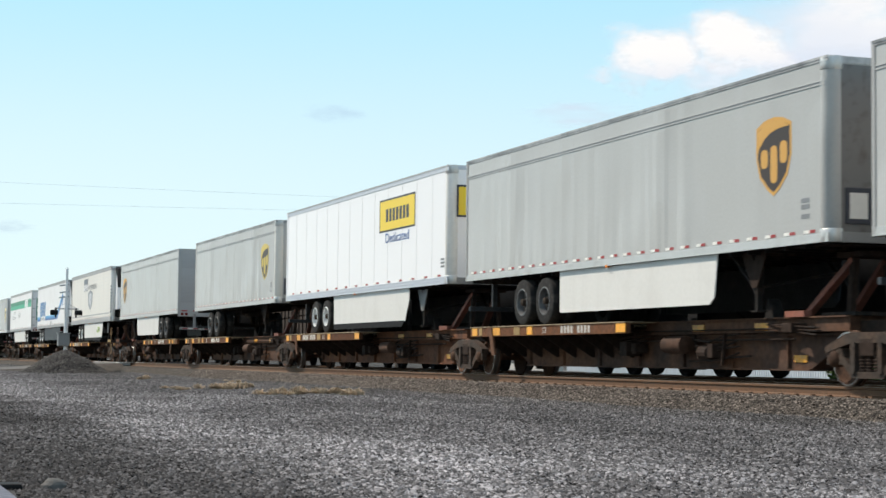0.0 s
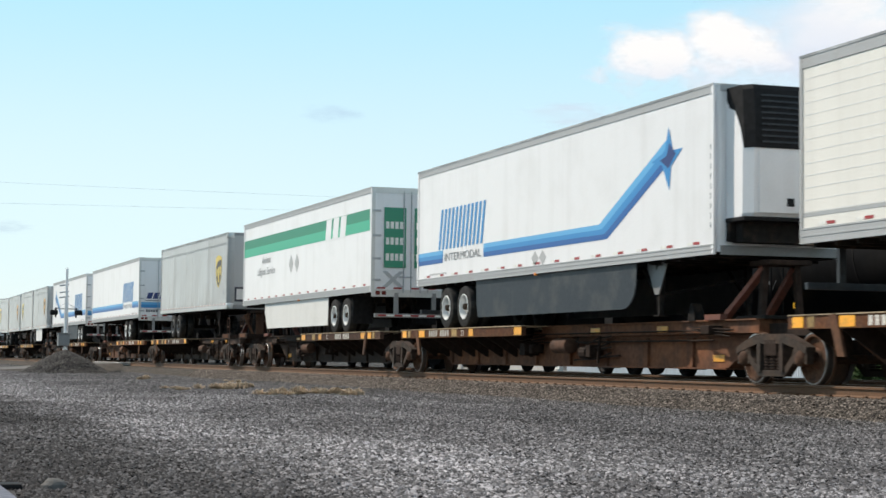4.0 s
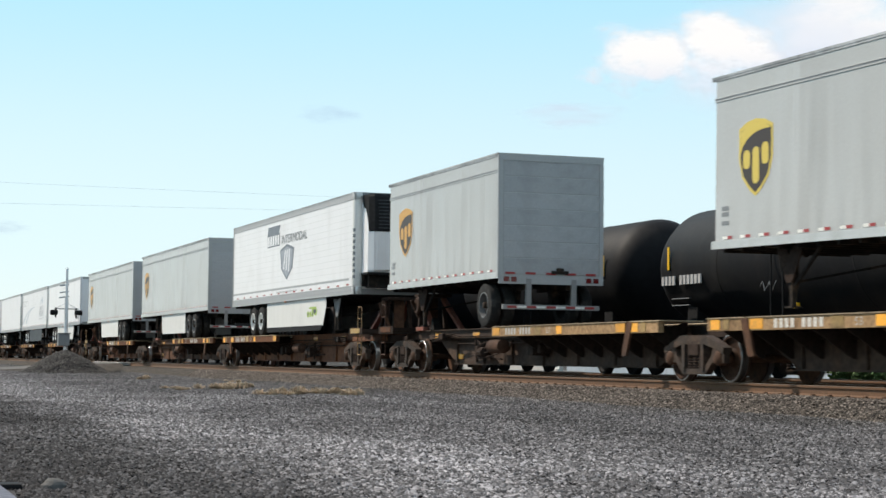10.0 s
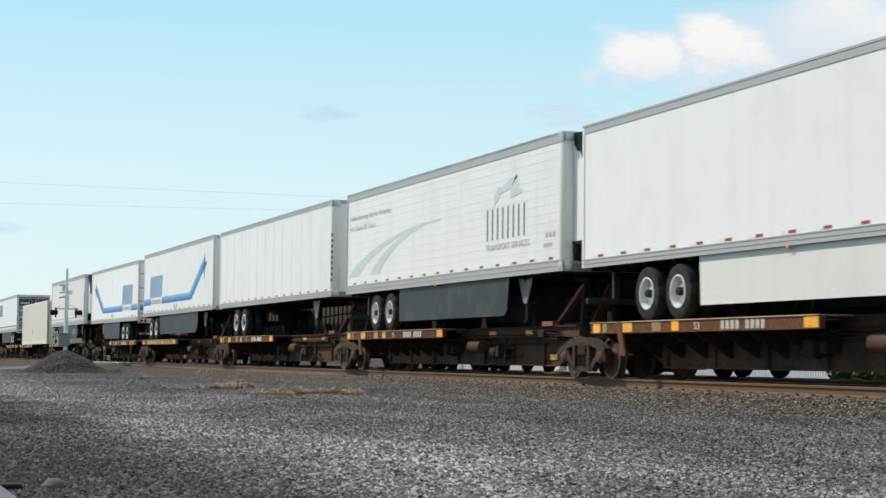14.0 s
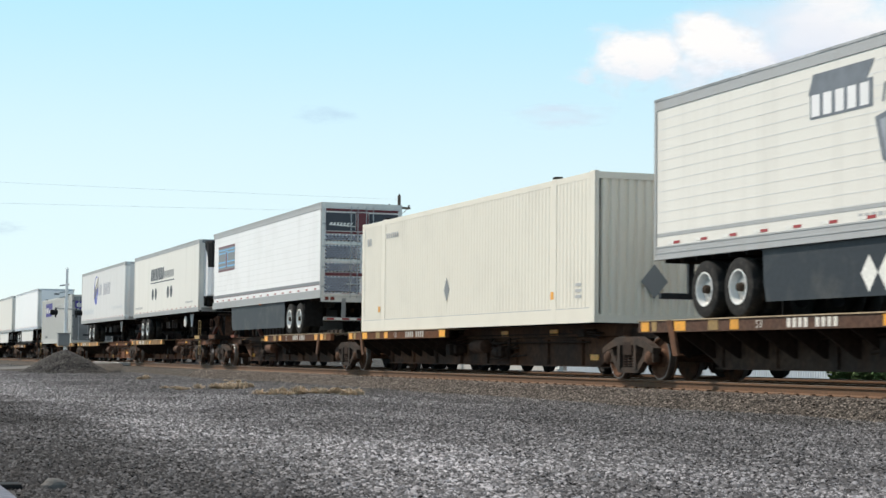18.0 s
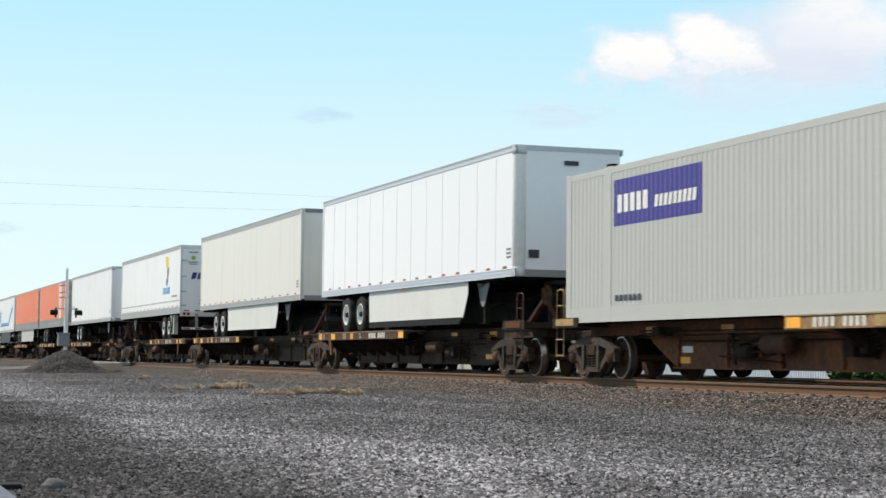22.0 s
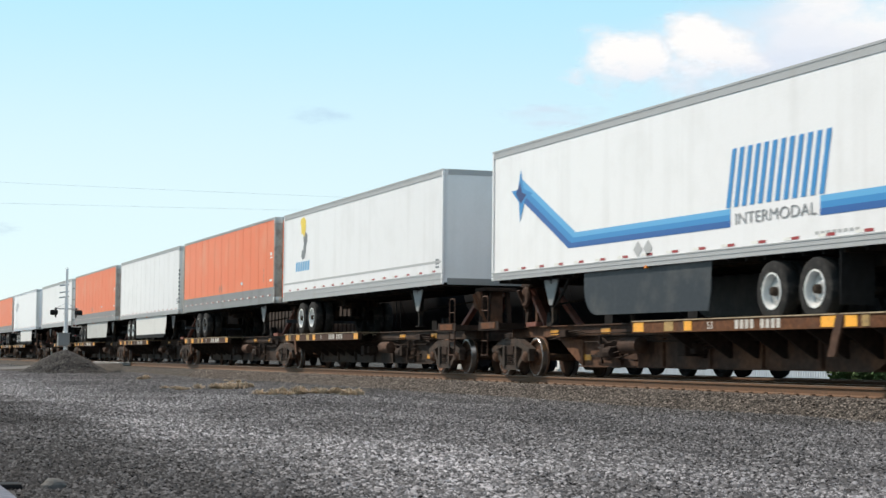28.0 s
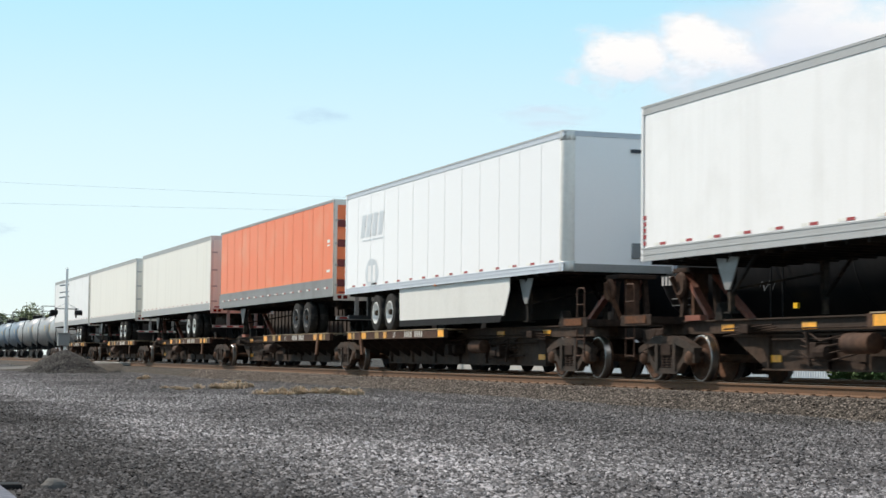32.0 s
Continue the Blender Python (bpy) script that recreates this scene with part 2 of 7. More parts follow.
    "galv": material("galvanised_steel", (0.40, 0.41, 0.42), 0.5, metal=0.4, grain=(20, 0.1)),
    "pole_wood": material("pole_wood", (0.12, 0.09, 0.07), 0.9, grain=(14, 0.3)),
    "wire": material("pale_cable", (0.55, 0.60, 0.64), 0.6),
    "leaf": material("green_leaves", (0.035, 0.075, 0.02), 0.8, shine=0.2, second=((0.06, 0.09, 0.03), 1.5), grain=(5, 0.3)),
    "leaf_far": material("pale_green_leaves", (0.20, 0.24, 0.13), 0.8, second=((0.25, 0.28, 0.16), 0.6), grain=(3, 0.3)),
    "bark": material("bark", (0.09, 0.07, 0.05), 0.9, grain=(10, 0.3)),
    "dry_grass": material("dry_grass_blades", (0.56, 0.45, 0.335), 0.9, shine=0.1, second=((0.36, 0.29, 0.21), 2.2)),
}


# ---- mesh helpers ----
def box(bm, x0, x1, y0, y1, z0, z1, bevel=0.0):
    vs = [bm.verts.new((x, y, z)) for x in (min(x0, x1), max(x0, x1)) for y in (min(y0, y1), max(y0, y1)) for z in (min(z0, z1), max(z0, z1))]
    fs = [bm.faces.new([vs[i] for i in q]) for q in ((0, 1, 3, 2), (4, 6, 7, 5), (0, 4, 5, 1), (2, 3, 7, 6), (0, 2, 6, 4), (1, 5, 7, 3))]
    if bevel:
        bmesh.ops.bevel(bm, geom=list({e for f in fs for e in f.edges}), offset=bevel, segments=2, affect="EDGES", profile=0.6)
    return bm


def prism(bm, pts, y0, y1, plane="xz"):
    """A polygon, extruded. plane xz: along y; yz: along x; xy: along z."""
    def at(p, d):
        return {"xz": (p[0], d, p[1]), "yz": (d, p[0], p[1]), "xy": (p[0], p[1], d)}[plane]
    a = [bm.verts.new(at(p, y0)) for p in pts]
    b = [bm.verts.new(at(p, y1)) for p in pts]
    k = len(pts)
    bm.faces.new(a)
    bm.faces.new(b[::-1])
    for i in range(k):
        bm.faces.new((a[i], b[i], b[(i + 1) % k], a[(i + 1) % k]))
    return bm


def lathe(bm, profile, centre, axis="y", seg=24, caps=True):
    """profile: (distance along the axis, radius)."""
    rings = []
    for d, r in profile:
        ring = []
        for i in range(seg):
            a = 2 * math.pi * i / seg
            u, v = r * math.cos(a), r * math.sin(a)
            p = {"y": (u, d, v), "x": (d, u, v), "z": (u, v, d)}[axis]
            ring.append(bm.verts.new((centre[0] + p[0], centre[1] + p[1], centre[2] + p[2])))
        rings.append(ring)
    for a, b in zip(rings, rings[1:]):
        for i in range(seg):
            bm.faces.new((a[i], a[(i + 1) % seg], b[(i + 1) % seg], b[i]))
    if caps:
        bm.faces.new(rings[0])
        bm.faces.new(rings[-1][::-1])
    return bm


def tube(bm, a, b, r, seg=8):
    a, b = Vector(a), Vector(b)
    q = (b - a).to_track_quat("Z", "Y")
    ra, rb = [], []
    for i in range(seg):
        o = q @ Vector((r * math.cos(2 * math.pi * i / seg), r * math.sin(2 * math.pi * i / seg), 0))
        ra.append(bm.verts.new(a + o))
        rb.append(bm.verts.new(b + o))
    for i in range(seg):
        bm.faces.new((ra[i], ra[(i + 1) % seg], rb[(i + 1) % seg], rb[i]))
    bm.faces.new(ra[::-1])
    bm.faces.new(rb)
    return bm


def sweep(bm, pts, r, seg=6):
    """One round cable through the points."""
    rings = []
    for i, p in enumerate(pts):
        q = (pts[min(i + 1, len(pts) - 1)] - pts[max(i - 1, 0)]).to_track_quat("Z", "Y")
        rings.append([bm.verts.new(p + q @ Vector((r * math.cos(2 * math.pi * j / seg), r * math.sin(2 * math.pi * j / seg), 0))) for j in range(seg)])
    for a, b in zip(rings, rings[1:]):
        for j in range(seg):
            bm.faces.new((a[j], a[(j + 1) % seg], b[(j + 1) % seg], b[j]))
    bm.faces.new(rings[0][::-1])
    bm.faces.new(rings[-1])


def bar(bm, a, b, w, h):
    """A square bar from a to b."""
    a, b = Vector(a), Vector(b)
    q = (b - a).to_track_quat("Z", "Y")
    ra, rb = [], []
    for u, v in ((-1, -1), (1, -1), (1, 1), (-1, 1)):
        o = q @ Vector((u * w / 2, v * h / 2, 0))
        ra.append(bm.verts.new(a + o))
        rb.append(bm.verts.new(b + o))
    for i in range(4):
        bm.faces.new((ra[i], ra[(i + 1) % 4], rb[(i + 1) % 4], rb[i]))
    bm.faces.new(ra[::-1])
    bm.faces.new(rb)
    return bm


MESHES = {}


def mesh_of(key, build, mat, smooth=False):
    """The mesh that build(bm) makes, made once for each key."""
    if key not in MESHES:
        bm = bmesh.new()
        build(bm)
        bmesh.ops.recalc_face_normals(bm, faces=bm.faces)
        me = bpy.data.meshes.new(str(key[0]) if isinstance(key, tuple) else key)
        bm.to_mesh(me)
        bm.free()
        me.materials.append(M[mat])
        if smooth:
            for p in me.polygons:
                p.use_smooth = True
            me.set_sharp_from_angle(angle=radians(35))
        MESHES[key] = me
    return MESHES[key]


def part(name, me, parent, at=(0, 0, 0), label=""):
    ob = new(name, me)
    ob.parent = parent
    ob.location = at
    return tagged(ob, label) if label else ob


def thing(name, label, category, group="", kind="", at=(0, 0, 0)):
    ob = new(name)
    ob.empty_display_size = 0.3
    ob.location = at
    return tagged(ob, label, category, group, kind)


def single(name, build, mat, label, category, group="", kind="", smooth=False, at=(0, 0, 0)):
    ob = new(name, mesh_of((name, label, at), build, mat, smooth))
    ob.location = at
    return tagged(ob, label, category, group, kind)


TEXTS = {}


def text_mesh(words, mat, height, slant=0.0, stretch=1.0):
    """Words in the built-in font, standing upright in the xz plane, read from -y, with their left foot at the origin."""
    key = (words, mat, height, slant, stretch)
    if key not in TEXTS:
        cu = bpy.data.curves.new("words", "FONT")
        cu.body, cu.size, cu.shear = words, height * 1.38, slant
        ob = bpy.data.objects.new("words", cu)
        scene.collection.objects.link(ob)
        bpy.context.view_layer.update()
        me = bpy.data.meshes.new_from_object(ob.evaluated_get(bpy.context.evaluated_depsgraph_get()))
        bpy.data.objects.remove(ob)
        me.transform(Matrix.Rotation(radians(90), 4, "X") @ Matrix.Diagonal((stretch, 1, 1, 1)))
        me.materials.clear()
        me.materials.append(M[mat])
        TEXTS[key] = me
    return TEXTS[key]


# ---- ground, road and near track ----
GROUND, TRACK_Y, SIDING_Y = -0.45, 15.625, 20.6


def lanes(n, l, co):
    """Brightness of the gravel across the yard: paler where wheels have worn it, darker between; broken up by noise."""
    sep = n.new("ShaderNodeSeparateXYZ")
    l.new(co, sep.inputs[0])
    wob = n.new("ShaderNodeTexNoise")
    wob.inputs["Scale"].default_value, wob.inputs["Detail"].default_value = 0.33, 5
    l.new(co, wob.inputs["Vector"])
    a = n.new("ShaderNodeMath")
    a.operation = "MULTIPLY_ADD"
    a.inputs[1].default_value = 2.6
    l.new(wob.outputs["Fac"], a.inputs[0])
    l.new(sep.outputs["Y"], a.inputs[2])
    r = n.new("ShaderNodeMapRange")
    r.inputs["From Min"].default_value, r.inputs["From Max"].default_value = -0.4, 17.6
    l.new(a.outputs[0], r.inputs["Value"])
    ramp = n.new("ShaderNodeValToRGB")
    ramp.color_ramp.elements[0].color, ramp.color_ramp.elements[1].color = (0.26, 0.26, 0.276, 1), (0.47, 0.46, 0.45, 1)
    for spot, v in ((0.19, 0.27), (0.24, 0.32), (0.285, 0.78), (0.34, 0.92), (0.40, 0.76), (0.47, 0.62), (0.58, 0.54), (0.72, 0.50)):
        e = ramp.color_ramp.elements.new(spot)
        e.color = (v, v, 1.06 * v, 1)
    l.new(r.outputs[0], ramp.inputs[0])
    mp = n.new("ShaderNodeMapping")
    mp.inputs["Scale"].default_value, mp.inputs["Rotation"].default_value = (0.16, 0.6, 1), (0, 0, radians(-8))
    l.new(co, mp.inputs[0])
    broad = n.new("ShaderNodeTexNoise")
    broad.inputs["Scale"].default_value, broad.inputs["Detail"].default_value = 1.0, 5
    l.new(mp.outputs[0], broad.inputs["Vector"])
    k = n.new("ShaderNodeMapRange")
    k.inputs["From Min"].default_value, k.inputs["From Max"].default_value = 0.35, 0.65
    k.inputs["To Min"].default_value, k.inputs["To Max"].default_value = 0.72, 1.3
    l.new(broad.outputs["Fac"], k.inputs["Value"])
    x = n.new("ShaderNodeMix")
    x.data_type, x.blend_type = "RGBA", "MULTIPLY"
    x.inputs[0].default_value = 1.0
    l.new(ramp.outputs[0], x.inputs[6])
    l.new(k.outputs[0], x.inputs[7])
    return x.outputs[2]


def ground_material():
    """Crushed grey gravel with paler worn lanes and darker patches."""
    m = bpy.data.materials.new("gravel_ground")
    m.use_nodes = True
    n, l = m.node_tree.nodes, m.node_tree.links
    b = n["Principled BSDF"]
    b.inputs["Roughness"].default_value = 0.95
    co = n.new("ShaderNodeTexCoord").outputs["Object"]
    v = n.new("ShaderNodeTexVoronoi")
    v.inputs["Scale"].default_value = 24.0
    l.new(co, v.inputs["Vector"])
    bw = n.new("ShaderNodeSeparateColor")
    l.new(v.outputs["Color"], bw.inputs[0])
    r = n.new("ShaderNodeValToRGB")
    r.color_ramp.elements[0].color, r.color_ramp.elements[1].color = (0.034, 0.034, 0.034, 1), (0.24, 0.235, 0.23, 1)
    e = r.color_ramp.elements.new(0.55)
    e.color = (0.088, 0.087, 0.086, 1)
    l.new(bw.outputs[0], r.inputs[0])
    y = n.new("ShaderNodeMix")
    y.data_type, y.blend_type = "RGBA", "MULTIPLY"
    y.inputs[0].default_value = 1.0
    l.new(r.outputs[0], y.inputs[6])
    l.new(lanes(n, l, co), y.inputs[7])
    l.new(y.outputs[2], b.inputs["Base Color"])
    b.inputs["Specular IOR Level"].default_value = 0.12
    bp = n.new("ShaderNodeBump")
    bp.inputs["Strength"].default_value, bp.inputs["Distance"].default_value = 0.9, 0.03
    bp.invert = True
    l.new(v.outputs["Distance"], bp.inputs["Height"])
    l.new(bp.outputs[0], b.inputs["Normal"])
    return m


M["gravel"] = ground_material()


def stone_material(name, low, high, lane=True):
    m = bpy.data.materials.new(name)
    m.use_nodes = True
    n, l = m.node_tree.nodes, m.node_tree.links
    b = n["Principled BSDF"]
    b.inputs["Roughness"].default_value, b.inputs["Specular IOR Level"].default_value = 0.9, 0.15
    g = n.new("ShaderNodeNewGeometry")
    r = n.new("ShaderNodeValToRGB")
    r.color_ramp.elements[0].color, r.color_ramp.elements[1].color = (*low, 1), (*high, 1)
    e = r.color_ramp.elements.new(0.7)
    e.color = (*[0.6 * p + 0.4 * q for p, q in zip(low, high)], 1)
    l.new(g.outputs["Random Per Island"], r.inputs[0])
    t = n.new("ShaderNodeTexNoise")
    t.inputs["Scale"].default_value = 60
    x = n.new("ShaderNodeMix")
    x.data_type, x.blend_type = "RGBA", "MULTIPLY"
    x.inputs[0].default_value = 0.5
    l.new(r.outputs[0], x.inputs[6])
    l.new(t.outputs["Fac"], x.inputs[7])
    y = n.new("ShaderNodeMix")
    y.data_type, y.blend_type = "RGBA", "MULTIPLY"
    y.inputs[0].default_value = 1.0 if lane else 0.0
    l.new(x.outputs[2], y.inputs[6])
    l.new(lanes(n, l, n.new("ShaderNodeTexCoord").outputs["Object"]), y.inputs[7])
    l.new(y.outputs[2], b.inputs["Base Color"])
    return m


M["stone"] = stone_material("grey_stones", (0.05, 0.0495, 0.0495), (0.60, 0.587, 0.578))
M["heap_stone"] = stone_material("dark_heap_stones", (0.04, 0.038, 0.037), (0.20, 0.19, 0.18), False)
M["ballast_stone"] = stone_material("brown_ballast_stones", (0.035, 0.03, 0.027), (0.34, 0.295, 0.26), False)
M["ballast"] = material("ballast_bed", (0.042, 0.037, 0.033), 0.95, shine=0.12, grain=(16, 0.5), second=((0.08, 0.07, 0.06), 6), bump=0.04, bump_scale=18)


def ground_height(x, y):
    return GROUND + 0.05 * (noise.noise((x * 0.11, y * 0.13, 3.1))) + 0.02 * noise.noise((x * 0.5, y * 0.5, 7.7))


def build_ground(bm):
    xs = [-4000, -1500, -600, -300, -200] + [-140 + 2 * i for i in range(76)] + [30, 80, 300, 1500]
    ys = [-1500, -400, -100, -30] + [-12 + i for i in range(50)] + [50, 80, 150, 400, 1500, 4000]
    grid = [[bm.verts.new((x, y, ground_height(x, y) if -140 <= x <= 12 and -12 <= y <= 37 else GROUND)) for y in ys] for x in xs]
    for i in range(len(xs) - 1):
        for j in range(len(ys) - 1):
            bm.faces.new((grid[i][j], grid[i + 1][j], grid[i + 1][j + 1], grid[i][j + 1]))


single("ground", build_ground, "gravel", "grey crushed gravel ground beside the railway track", "ground", kind="structure", smooth=True)


def scatter(name, count, place, size, mat, label, seed):
    """Loose stones, joined: place(rng, n) gives their centres, size their radius range."""
    rng = np.random.default_rng(seed)
    c = place(rng, count)
    base = np.array([(1, 0, 0), (-1, 0, 0), (0, 1, 0), (0, -1, 0), (0, 0, 1)], float)
    tri = np.array([(0, 2, 4), (2, 1, 4), (1, 3, 4), (3, 0, 4)])
    k = len(c)
    r = rng.uniform(size[0], size[1], (k, 1, 1)) * rng.uniform(0.55, 1.3, (k, 5, 1)) * np.array([1.2, 1.0, 0.72])
    ang = rng.uniform(0, 2 * math.pi, k)
    tilt = rng.uniform(-0.5, 0.5, k)
    v = base[None] * r + rng.normal(0, 0.12, (k, 5, 3)) * size[0]
    ct, st = np.cos(tilt)[:, None], np.sin(tilt)[:, None]
    v = np.stack([v[..., 0] * ct - v[..., 2] * st, v[..., 1], v[..., 0] * st + v[..., 2] * ct], -1)
    ca, sa = np.cos(ang)[:, None], np.sin(ang)[:, None]
    v = np.stack([v[..., 0] * ca - v[..., 1] * sa, v[..., 0] * sa + v[..., 1] * ca, v[..., 2]], -1) + c[:, None]
    f = (tri[None] + 5 * np.arange(k)[:, None, None]).reshape(-1)
    me = bpy.data.meshes.new(name)
    me.vertices.add(5 * k)
    me.vertices.foreach_set("co", v.reshape(-1))
    me.loops.add(len(f))
    me.loops.foreach_set("vertex_index", f.astype(np.int32))
    me.polygons.add(len(f) // 3)
    me.polygons.foreach_set("loop_start", np.arange(0, len(f), 3, dtype=np.int32))
    me.update(calc_edges=True)
    me.materials.append(M[mat])
    return tagged(new(name, me), label, "gravel", kind="stuff")


def near_gravel(rng, k):
    d = 7.5 * (84.0 / 7.5) ** (rng.uniform(0, 1, k) ** 0.8)
    a = radians(160.8) + rng.uniform(-radians(17), radians(17), k)
    x, y = d * np.cos(a), d * np.sin(a)
    keep = y < 13.55
    x, y = x[keep], y[keep]
    z = np.array([ground_height(p, q) for p, q in zip(x, y)])
    return np.stack([x, y, z + rng.uniform(-0.006, 0.01, len(x))], 1)


scatter("loose_gravel", 330000, near_gravel, (0.011, 0.025), "stone", "loose grey crushed stones lying over the ground", 3)


def shoulder(y):
    """The height of the ballast bed across the track, from its near toe to its far one."""
    d = abs(y - TRACK_Y)
    return -0.19 if d < 1.55 else max(GROUND - 0.05, -0.19 - (d - 1.55) * 0.5)


def build_ballast(bm):
    ys = [13.45, 13.75, 14.07, 14.6, TRACK_Y, 16.65, 17.18, 17.6, 17.9]
    xs = [-600, -300, -200] + [-150 + 3 * i for i in range(61)] + [60, 120]
    grid = [[bm.verts.new((x, y + (0.12 * noise.noise((x * 0.4, y, 2.0)) if j in (0, 8) else 0), shoulder(y) + 0.02 * noise.noise((x * 0.7, y * 2, 5.0)))) for j, y in enumerate(ys)] for x in xs]
    for i in range(len(xs) - 1):
        for j in range(len(ys) - 1):
            bm.faces.new((grid[i][j], grid[i + 1][j], grid[i + 1][j + 1], grid[i][j + 1]))


single("ballast_bed", build_ballast, "ballast", "brownish crushed stone ballast under the main track", "ballast", kind="structure", smooth=True)


def ballast_stones(rng, k):
    x, y = -rng.uniform(15, 70, k), rng.uniform(13.35, 14.75, k)
    return np.stack([x, y, np.array([shoulder(q) for q in y]) + rng.uniform(-0.01, 0.015, k)], 1)


scatter("ballast_stones", 110000, ballast_stones, (0.015, 0.031), "ballast_stone", "brown and grey ballast stones on the track shoulder", 5)


def siding_bed(bm):
    prism(bm, [(18.3, GROUND - 0.05), (18.9, -0.2), (22.3, -0.2), (23.0, GROUND - 0.05)], -600, 120, "yz")


single("siding_ballast_bed", siding_bed, "ballast", "dark ballast under the siding behind the train", "ballast", kind="structure")

RAIL = [(-0.07, -0.175), (0.07, -0.175), (0.07, -0.16), (0.012, -0.135), (0.012, -0.05), (0.036, -0.04), (0.036, -0.008), (0.028, -0.004), (-0.028, -0.004), (-0.036, -0.008), (-0.036, -0.04), (-0.012, -0.05), (-0.012, -0.135), (-0.07, -0.16)]


def track(name, cy, label):
    t = thing(name, label, "railway track", kind="structure")
    for side in (-1, 1):
        y = cy + side * 0.7525
        r = part("rail", mesh_of(("rail", y), lambda bm: prism(bm, [(p[0] + y, p[1]) for p in RAIL], -600, 120, "yz"), "rail"), t, label="rust-brown steel rail")
        part("rail_head", mesh_of(("rail_head", y), lambda bm: box(bm, -600, 120, y - 0.024, y + 0.024, -0.0045, 0.0), "rail_head"), r, label="bright worn rail head")
    return t


main_track = track("main_track", TRACK_Y, "rusty rails on ties bedded in ballast")
siding_track = track("siding_track", SIDING_Y, "rusty rails of the siding beside the main track")
tie_me = mesh_of("tie", lambda bm: box(bm, -0.115, 0.115, -1.3, 1.3, -0.35, -0.178, 0.012), "tie")
for i in range(150):
    part("tie", tie_me, main_track, (-4.0 - 0.5 * i, TRACK_Y, 0.008 * math.sin(i * 1.7)))
plate_me = mesh_of("tie_plate", lambda bm: (box(bm, -0.09, 0.09, -0.17, 0.17, -0.186, -0.168), box(bm, -0.03, 0.03, -0.13, -0.075, -0.17, -0.14), box(bm, -0.03, 0.03, 0.075, 0.13, -0.17, -0.14)), "rail")
for i in range(70):
    part("tie_plate", plate_me, main_track, (-18.0 - 0.5 * i, TRACK_Y - 0.7525, 0), label="rusty tie plate with spikes")

# the road crossing beyond the heap
crossing = thing("road", "grey paved road crossing the tracks", "road", kind="structure")


def build_road(bm, line, edge):
    rows = [[bm.verts.new((x, y, z + d)) for x, d in edge] for y, z in line]
    for a, b in zip(rows, rows[1:]):
        for i in range(len(edge) - 1):
            bm.faces.new((a[i], a[i + 1], b[i + 1], b[i]))


NEAR_ROAD, FAR_ROAD = [(-200, -0.42), (7, -0.42), (10, -0.32), (13.2, -0.06), (14.15, -0.02)], [(17.1, -0.02), (19.2, -0.02), (22.4, -0.02), (27, -0.25), (140, -0.42)]
for k, line in enumerate((NEAR_ROAD, FAR_ROAD)):
    part("road_surface", mesh_of(("road_surface", k), lambda bm: build_road(bm, line, ((-101.5, -0.02), (-101, 0), (-91, 0), (-90.5, -0.02))), "asphalt"), crossing)
    part("road_shoulder", mesh_of(("road_shoulder", k), lambda bm: build_road(bm, line, ((-106, -0.5), (-101.5, -0.02))), "ballast"), crossing)
    part("road_shoulder", mesh_of(("road_shoulder_east", k), lambda bm: build_road(bm, line, ((-90.5, -0.02), (-86, -0.5))), "ballast"), crossing, label="dark gravel road shoulder")
panel_me = mesh_of("crossing_panel", lambda bm: box(bm, -1.2, 1.2, -0.28, 0.28, -0.16, -0.004, 0.012), "concrete")
wide_me = mesh_of("crossing_panel_wide", lambda bm: box(bm, -1.2, 1.2, -0.62, 0.62, -0.16, -0.012, 0.012), "concrete")
for i in range(4):
    part("crossing_panel", panel_me, crossing, (-99.7 + 2.45 * i, TRACK_Y - 1.14, 0), label="pale concrete crossing panel")
    part("crossing_panel", wide_me, crossing, (-99.7 + 2.45 * i, TRACK_Y, 0))


# ---- trailers and containers ----
W, BOT, TOP = 2.59, 2.2, 5.13
HALF = W / 2


def wheel_meshes(rim):
    R = 0.505
    tyre = mesh_of("tyre", lambda bm: lathe(bm, [(-0.13, 0.30), (-0.14, 0.42), (-0.12, 0.485), (-0.09, R), (0.09, R), (0.12, 0.485), (0.14, 0.42), (0.13, 0.30), (-0.13, 0.30)], (0, 0, 0), "y", 28, False), "tyre", True)
    def ring(bm):
        lathe(bm, [(-0.13, 0.305), (-0.140, 0.30), (-0.140, 0.278), (-0.06, 0.262), (0.0, 0.25)], (0, 0, 0), "y", 28, False)
    rim_me = mesh_of(("rim", rim), ring, rim, True)
    def dish(bm):
        lathe(bm, [(0.02, 0.255), (-0.01, 0.255), (-0.02, 0.18), (-0.05, 0.15), (-0.05, 0.02), (0.02, 0.02)], (0, 0, 0), "y", 24)
    def hub(bm):
        lathe(bm, [(-0.15, 0.04), (-0.14, 0.07), (-0.05, 0.08), (0.02, 0.08)], (0, 0, 0), "y", 16)
    return tyre, rim_me, mesh_of(("disc", rim), dish, "disc" if rim == "rim" else "tyre", True), mesh_of("hub", hub, "under", True)


def flat(name, pts, mat, parent, side, layer=1, label=""):
    """A flat print on the near side of a trailer: points (u from the left end, z)."""
    y = -HALF - 0.004 - 0.001 * layer
    key = (name, mat, layer, tuple(pts), side)
    def build(bm):
        bm.faces.new([bm.verts.new((u, y, z)) for u, z in pts])
    return part(name, mesh_of(key, build, mat), parent, label=label)


